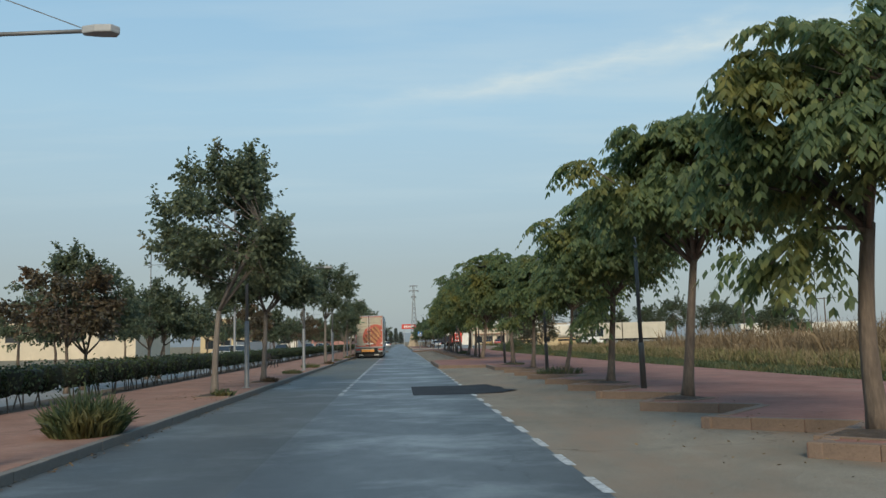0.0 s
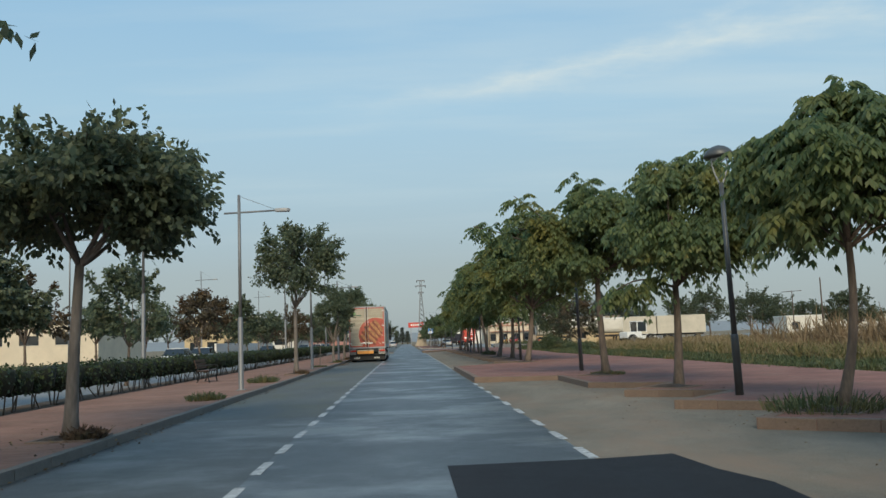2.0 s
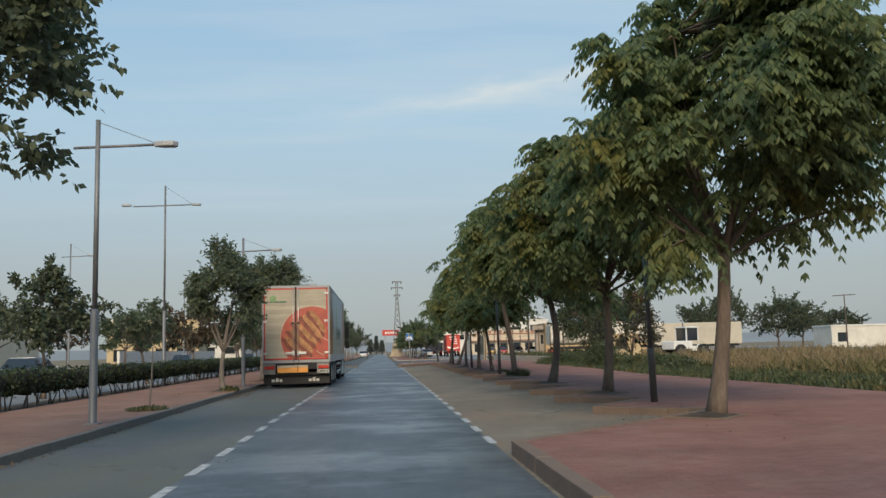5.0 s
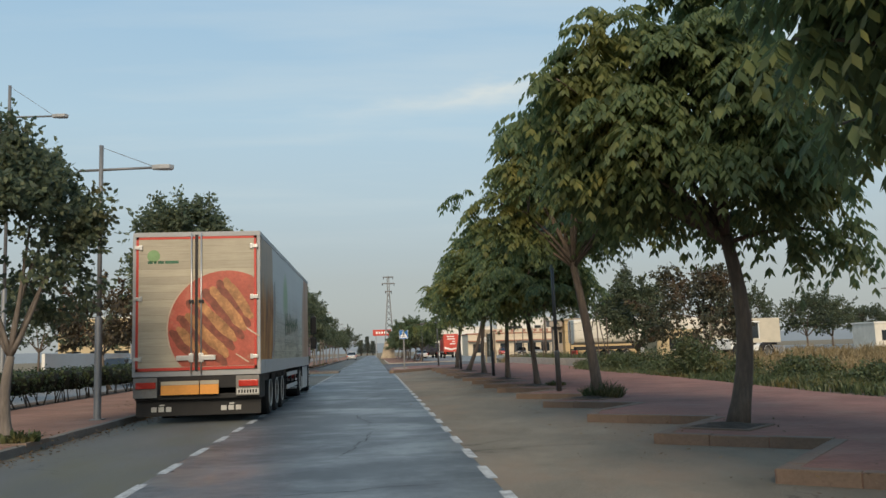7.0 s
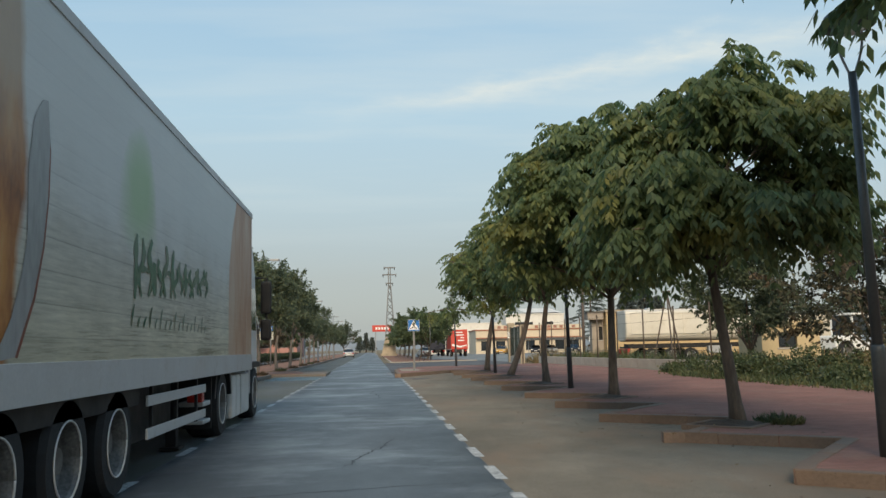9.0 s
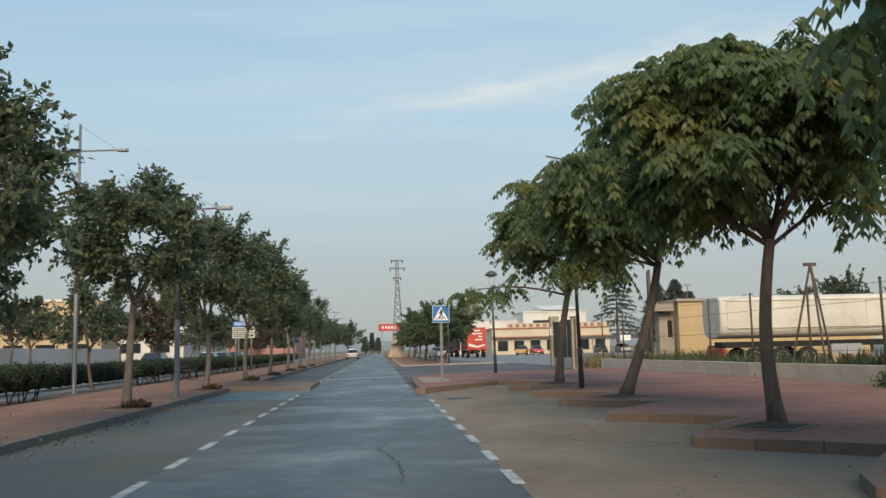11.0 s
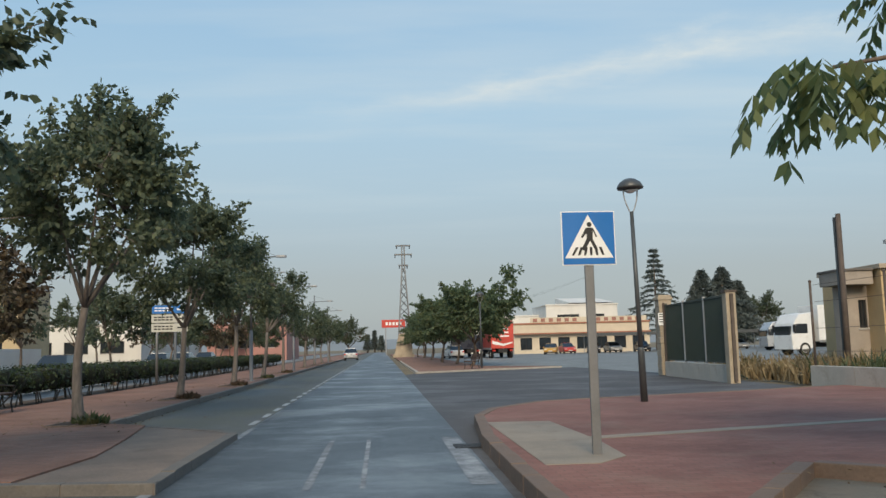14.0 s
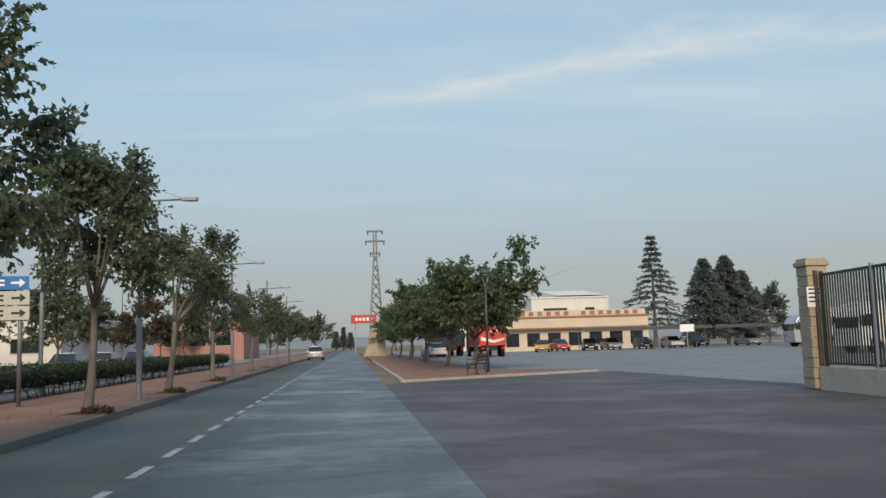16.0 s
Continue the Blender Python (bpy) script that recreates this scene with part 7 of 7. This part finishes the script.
block("pale_warehouse", "long low pale warehouse", -66.0, 60.0, 22.0, 18.0, 3.2, PORCH, [(1.5 + 4.6 * k, 4.0 + 4.6 * k, 1.4, 2.4) for k in range(4)], ALU)
wall_run("wall_far_left", "white boundary wall across the far road", [(-25.0, 120.0), (-25.0, 168.0)], 1.9, 0.25, WHITE_WALL)
block("white_shed", "long white storage shed in the field", 74.0, 172.0, 26.0, 6.0, 3.4, TANK, [(1.0, 2.6, 0.9, 2.4)], WHITE_WALL)
kb = block("yellow_kiosk", "small yellow container hut in the field", 18.6, 103.6, 2.8, 2.6, 2.0, YELLOW_WALL, [(0.8, 1.7, 1.0, 1.7)], YELLOW_WALL)

# trees beyond the hedge and in the distance
rr2 = np.random.default_rng(8)
for i in range(16):
    y = 4 + 12.5 * i + rr2.uniform(-2, 2)
    make_tree("garden_tree", "small round tree beyond the clipped hedge", -11.4 + rr2.uniform(-0.4, 0.4), y, 0, rr2.uniform(4.0, 5.2), 1.6, rr2.uniform(1.5, 2.1), 700 + i, "far", 1000, (rr2.uniform(-0.4, 0.4), 0), 0.06, (LEAF_L, LEAF_RED, LEAF_FAR)[i % 3], BARK, "hedge-side trees")
make_tree("garden_tree", "spreading tree beyond the clipped hedge", -11.7, 18.3, 0, 5.0, 1.3, 2.1, 735, "small", 1900, (0.1, 0), 0.07, LEAF_L, BARK, "hedge-side trees")
make_tree("garden_tree", "spreading tree beyond the clipped hedge", -12.0, 27.5, 0, 4.4, 1.4, 1.8, 736, "small", 1500, (0.1, 0), 0.07, LEAF_FAR, BARK, "hedge-side trees")
for i in range(20):
    y = 22 + 11 * i + rr2.uniform(-3, 3)
    make_tree("far_tree", "leafy tree along the far footway", -21.5 + rr2.uniform(-1.5, 1.0), y, 0.1, rr2.uniform(4.0, 5.6), 1.9, rr2.uniform(1.7, 2.4), 740 + i, "far", 700, (0, 0), 0.08, (LEAF_FAR, LEAF_L, LEAF_FAR, LEAF_RED)[i % 4], BARK, "far left trees")
for i in range(9):
    make_tree("street_tree", "green street tree in the paved strip beyond the entry", 5.6 + 0.5 * (i % 2) if i else 6.4, 158.0 + 8.2 * i, 0.08, 5.4 + rr2.uniform(-0.4, 0.5) + 0.4 * (i == 0), 1.5, 2.5 + 0.3 * (i == 0), 780 + i, "far", 2400 if i < 3 else 1500, (0.2, 0), 0.09, LEAF_STRIP, BARK, "strip trees", (0.2, 0), None, ((2.7, 0, 5.9), (3.2, 0, 4.3)) if i == 0 else ())
for i, (x, y, h, r) in enumerate(((66, 246, 8.5, 3.5), (63.0, 200, 9, 4.5), (70.0, 204, 10.5, 5), (78.0, 200, 10, 5.5), (86.0, 206, 9, 5), (97.0, 212, 8, 5), (-8, 330, 9, 4), (12, 340, 10, 5), (-18, 320, 8, 4), (24, 300, 7, 5), (60, 120, 6, 3.4))):
    make_tree("far_tree", "hazy round tree in the distance", x, y, 0, h, h * 0.2, r, 820 + i, "far", 2200, (0, 0), 0.18, LEAF_FAR, BARK, "distant trees", density=1.4)


def conifer(x, y, h, r, seed, fill=1.0):
    """A dark conifer with tiered drooping boughs."""
    rng = np.random.default_rng(seed)
    e = empty("conifer", "tall dark cedar with tiered drooping boughs", "tree", "conifers", (x, y, 0))
    Geo().tube([(0, 0, 0), (0, 0, h)], [0.35, 0.03], 8).obj("trunk", BARK, e)
    out = []
    tiers = 17 if fill < 1.1 else 26
    for k in range(tiers):
        f = k / (tiers - 1)
        z = h * (0.2 + 0.79 * f) if fill < 1.1 else h * (0.14 + 0.85 * f)
        rad = (r * (1 - f) ** 1.25 * rng.uniform(0.7, 1.12) + 0.3) if fill < 1.1 else r * (1 - f ** fill) ** 0.85 * rng.uniform(0.65, 1.1) + 0.25
        for j in range(int(7 * fill * fill)):
            a = rng.uniform(0, 6.283)
            n = 60
            t = rng.uniform(0.1, 1, n)
            pos = np.stack([np.cos(a) * rad * t, np.sin(a) * rad * t, z - 0.28 * rad * t ** 2 + 0.1 * rad * t], -1) + rng.normal(0, 0.12, (n, 3)) * np.array([1, 1, 0.5])
            al = unit(np.array([math.cos(a), math.sin(a), -0.35]) + rng.normal(0, 0.45, (n, 3)))
            sd = unit(np.cross(al, rng.normal(0, 1, (n, 3))))
            out.append(leaf_quads(pos, al, sd, rng.uniform(0.35, 0.6, n), rng.uniform(0.12, 0.22, n)))
    quads("foliage", np.concatenate(out), LEAF_PINE, e)


conifer(45.0, 239.0, 16.3, 6.3, 3)
for i, (x, y, h, r) in enumerate(((52.4, 238.0, 12.6, 4.6), (56.6, 240.0, 13.2, 4.8), (60.0, 242.0, 11.0, 4.2))):
    conifer(x, y, h, r, 30 + i, 1.3)
for i, (x, y, h) in enumerate(((-4.5, 420, 6.5), (-2.0, 425, 8), (0.5, 422, 6))):
    conifer(x, y, h, 1.6, 20 + i)
for i, (x, y, h, arm) in enumerate(((62.0, 110.0, 6.5, 1.8), (52.0, 112.0, 7.5, 0.0), (70.0, 160.0, 8.0, 1.8))):
    p = empty("utility_pole", "thin utility pole with a cross arm in the field", "utility pole", "field poles", (x, y, 0))
    Geo().tube([(0, 0, 0), (0, 0, h)], [0.12, 0.08], 8).obj("shaft", RUST, p)
    if arm:
        Geo().tube([(-arm, 0, h - 0.2), (arm, 0, h - 0.05)], 0.06, 6).obj("cross_arm", RUST, p)
tw = empty("lattice_tower", "slim lattice mast in the field", "mast", at=(38.0, 64.0, 0))
for s in (-0.35, 0.35):
    Geo().tube([(s, 0, 0), (s * 0.6, 0, 7.2)], 0.04, 5).obj("leg", DARK_POLE, tw)
for k in range(12):
    Geo().tube([(-0.33, 0, 0.6 * k), (0.33, 0, 0.6 * k + 0.6)], 0.02, 4).obj("lacing", DARK_POLE, tw)
# low far ridge that closes the view, haze put into its grey
rid = Geo()
n = 90
a = np.linspace(0, 2 * np.pi, n, endpoint=False)
hh = [10 + 12 * (0.5 + 0.5 * noise.noise(Vector((math.cos(t) * 3, math.sin(t) * 3, 0)))) for t in a]
vs = [(1500 * math.cos(t), 1500 * math.sin(t), -1) for t in a] + [(1560 * math.cos(t), 1560 * math.sin(t), z) for t, z in zip(a, hh)]
rid.add(vs, [((i + 1) % n, i, n + i, n + (i + 1) % n) for i in range(n)])
tagged(rid.obj("backdrop_ridge", mat("far hazy ridge", (0.22, 0.25, 0.27), 0.95, 0.1, 0.01, 0.2, 0.0)), "low hills along the horizon in a painted haze grey", "hills", kind="structure")
# road fittings
mh = empty("manhole_cover", "round cast-iron cover in the parking strip", "manhole", at=(2.66, 101.95, 0.016))
Geo().lathe([(0.36, 0.0), (0.36, 0.006), (0.34, 0.01), (0.02, 0.01)], n=28).obj("lid", IRON, mh)
dr = empty("gully_grate", "rusty gully grate at the kerb", "drain", at=(1.66, 112.75, 0.0))
for k in range(6):
    Geo().box(-0.2, 0.2, -0.25 + 0.085 * k, -0.2 + 0.085 * k, 0.0, 0.012).obj("bar", IRON, dr)
def tree_pit(x, y, top, half, turn, seed):
    """A square of lumpy soil, edged with four thin stones."""
    rng = np.random.default_rng(seed)
    pit = empty("tree_pit", "square pit of dark dry soil edged with thin concrete", "tree pit", "tree pits", (x, y, top), turn)
    n = 9
    u = np.linspace(-half, half, n)
    gx, gy = np.meshgrid(u, u, indexing="ij")
    lump = 0.012 + 0.05 * np.exp(-(gx ** 2 + gy ** 2) / 0.08) + rng.uniform(0, 0.022, gx.shape)
    lump[[0, -1], :] = lump[:, [0, -1]] = 0.004
    Geo().add(np.stack([gx, gy, lump], -1).reshape(-1, 3), [(i * n + j, (i + 1) * n + j, (i + 1) * n + j + 1, i * n + j + 1) for i in range(n - 1) for j in range(n - 1)]).obj("soil", PIT_SOIL, pit)
    for k in range(4):
        e = Geo().box(-half - 0.07, half, half, half + 0.07, -0.05, 0.022).obj("edging", KERB_R, pit, bevel=0.008)
        e.matrix_basis = Matrix.Rotation(math.pi / 2 * k, 4, "Z")
    return pit


PIT_SOIL = mat("dark pit soil", (0.075, 0.055, 0.042), 0.95, 0.4, 4, 50, 0.7, dist=0.02, stain=(0.13, 0.10, 0.07))
for i, (x, y, *_) in enumerate(right_trees):
    tree_pit(x - 0.2, y - 0.15, RZ + 0.002 + rise(y), 0.42, 45, 900 + i)
for i, (x, y, *_) in enumerate(left_trees):
    tree_pit(x, y, PZ + 0.002, 0.4, 0, 930 + i)
sap = empty("sapling", "thin leafless sapling stem leaning in a weedy pit", "sapling", at=(-5.05, 54.4, PZ))
Geo().tube([(0, 0, 0), (0.03, 0.05, 0.7), (0.06, 0.02, 1.45)], [0.025, 0.02, 0.012], 6).obj("stem", BARK_PALE, sap)

# ---- fallen leaves and grit ----
def litter(name, label, spots, count, material, seed, size=0.05, z=0.004):
    """Dry leaves lying flat, thick near each spot's line."""
    rng = np.random.default_rng(seed)
    k = rng.integers(0, len(spots), count)
    sp = np.array(spots)[k]
    t = rng.uniform(0, 1, count)
    px = sp[:, 0] + (sp[:, 2] - sp[:, 0]) * t + rng.normal(0, 1, count) * sp[:, 4]
    py = sp[:, 1] + (sp[:, 3] - sp[:, 1]) * t + rng.normal(0, 1, count) * sp[:, 4]
    a = rng.uniform(0, 6.283, count)
    al = np.stack([np.cos(a), np.sin(a), rng.uniform(0.0, 0.5, count)], -1)
    sd = np.stack([-np.sin(a), np.cos(a), rng.uniform(-0.4, 0.4, count)], -1)
    ln = size * rng.uniform(0.5, 1.6, count)
    return tagged(quads(name, leaf_quads(np.stack([px, py, sp[:, 5] + z + rng.uniform(0, 0.01, count)], -1), al, sd, ln, ln * 0.55), material), label, "leaf litter", kind="stuff")


DRY_LEAF = leaf_mat("dry fallen leaves", (0.07, 0.045, 0.025), (0.14, 0.09, 0.045), (0.25, 0.17, 0.08), (0.2, 0.12, 0.05), 0.1, 0.8, 0.1)
litter("leaf_litter", "dry leaves swept into the gutter of the kerb", [(KX + 0.12, -14, KX + 0.12, 200, 0.09, 0.0), (-4.4, 60, -4.4, 110, 0.25, 0.0)], 5000, DRY_LEAF, 3)
litter("leaf_litter", "dry leaves scattered under the street trees", [(x - 0.8, y - 2, x - 0.8, y + 2, 0.9, RZ + 0.004 + rise(y)) for x, y, *_ in right_trees], 2000, DRY_LEAF, 4, 0.038)
litter("leaf_litter", "dry leaves scattered over the parking strip", [(4.0, y - 3, 4.0, y + 3, 0.5, strip_z(4.0, y) + 0.004) for x, y, *_ in right_trees[:-1]], 800, DRY_LEAF, 5, 0.032)
litter("leaf_litter", "dry leaves on the footway below the trees", [(x - 0.2, y - 1.5, x - 0.2, y + 1.5, 0.7, PZ) for x, y, *_ in left_trees[:14]], 2200, DRY_LEAF, 6)
litter("leaf_litter", "crumbs and leaves on the worn blue bay", [(-4.2, 104, -2.2, 109, 0.4, 0.003)], 260, DRY_LEAF, 7, 0.035)
for i, (x, y, *_) in enumerate(left_trees[:14]):
    tuft("dry_tuft", "dry grass tuft at the foot of a street tree", x + 0.25, y - 0.1, 0.28, 0.35, 0.22, 160, DRY_WEED if i % 3 else WEED, PZ + 0.02, 600 + i, "tree-foot tufts", "grass tuft", 0.05)

# ---- kerb stones ----
kl = empty("kerb_left", "weathered grey concrete kerb along the footway", "kerb", kind="structure")
kerb_run(kl, [(KX, -14.0), (KX, 109.9)], 1, PZ + 0.005, 1.0, KERB, 0.12)
kerb_run(kl, [(KX, 117.4), (KX, 240.0)], 1, PZ + 0.005, 1.0, KERB, 0.12)
kn = empty("kerb_nose", "stained kerb round the build-out", "kerb", kind="structure")
kerb_run(kn, [(KX, 109.9), (-1.75, 109.5), (-1.8, 114.7), (-2.1, 115.2), (KX, 117.4)], 1, 0.115, 0.9, KERB, 0.14)
kr = empty("kerb_right", "earth-stained kerb zigzagging round tree islands", "kerb", kind="structure")
kerb_run(kr, [p for p in edge if p[1] > -16], -1, RZ + 0.012, 0.85, KERB_R, 0.16)
ki = empty("kerb_island", "pale kerb round the paved tree strip", "kerb", kind="structure")
kerb_run(ki, [(11.0, 151.4), (6.1, 149.1), (2.3, 147.0), (2.3, 190.0)], -1, 0.09, 1.0, KERB_TOP, 0.15)
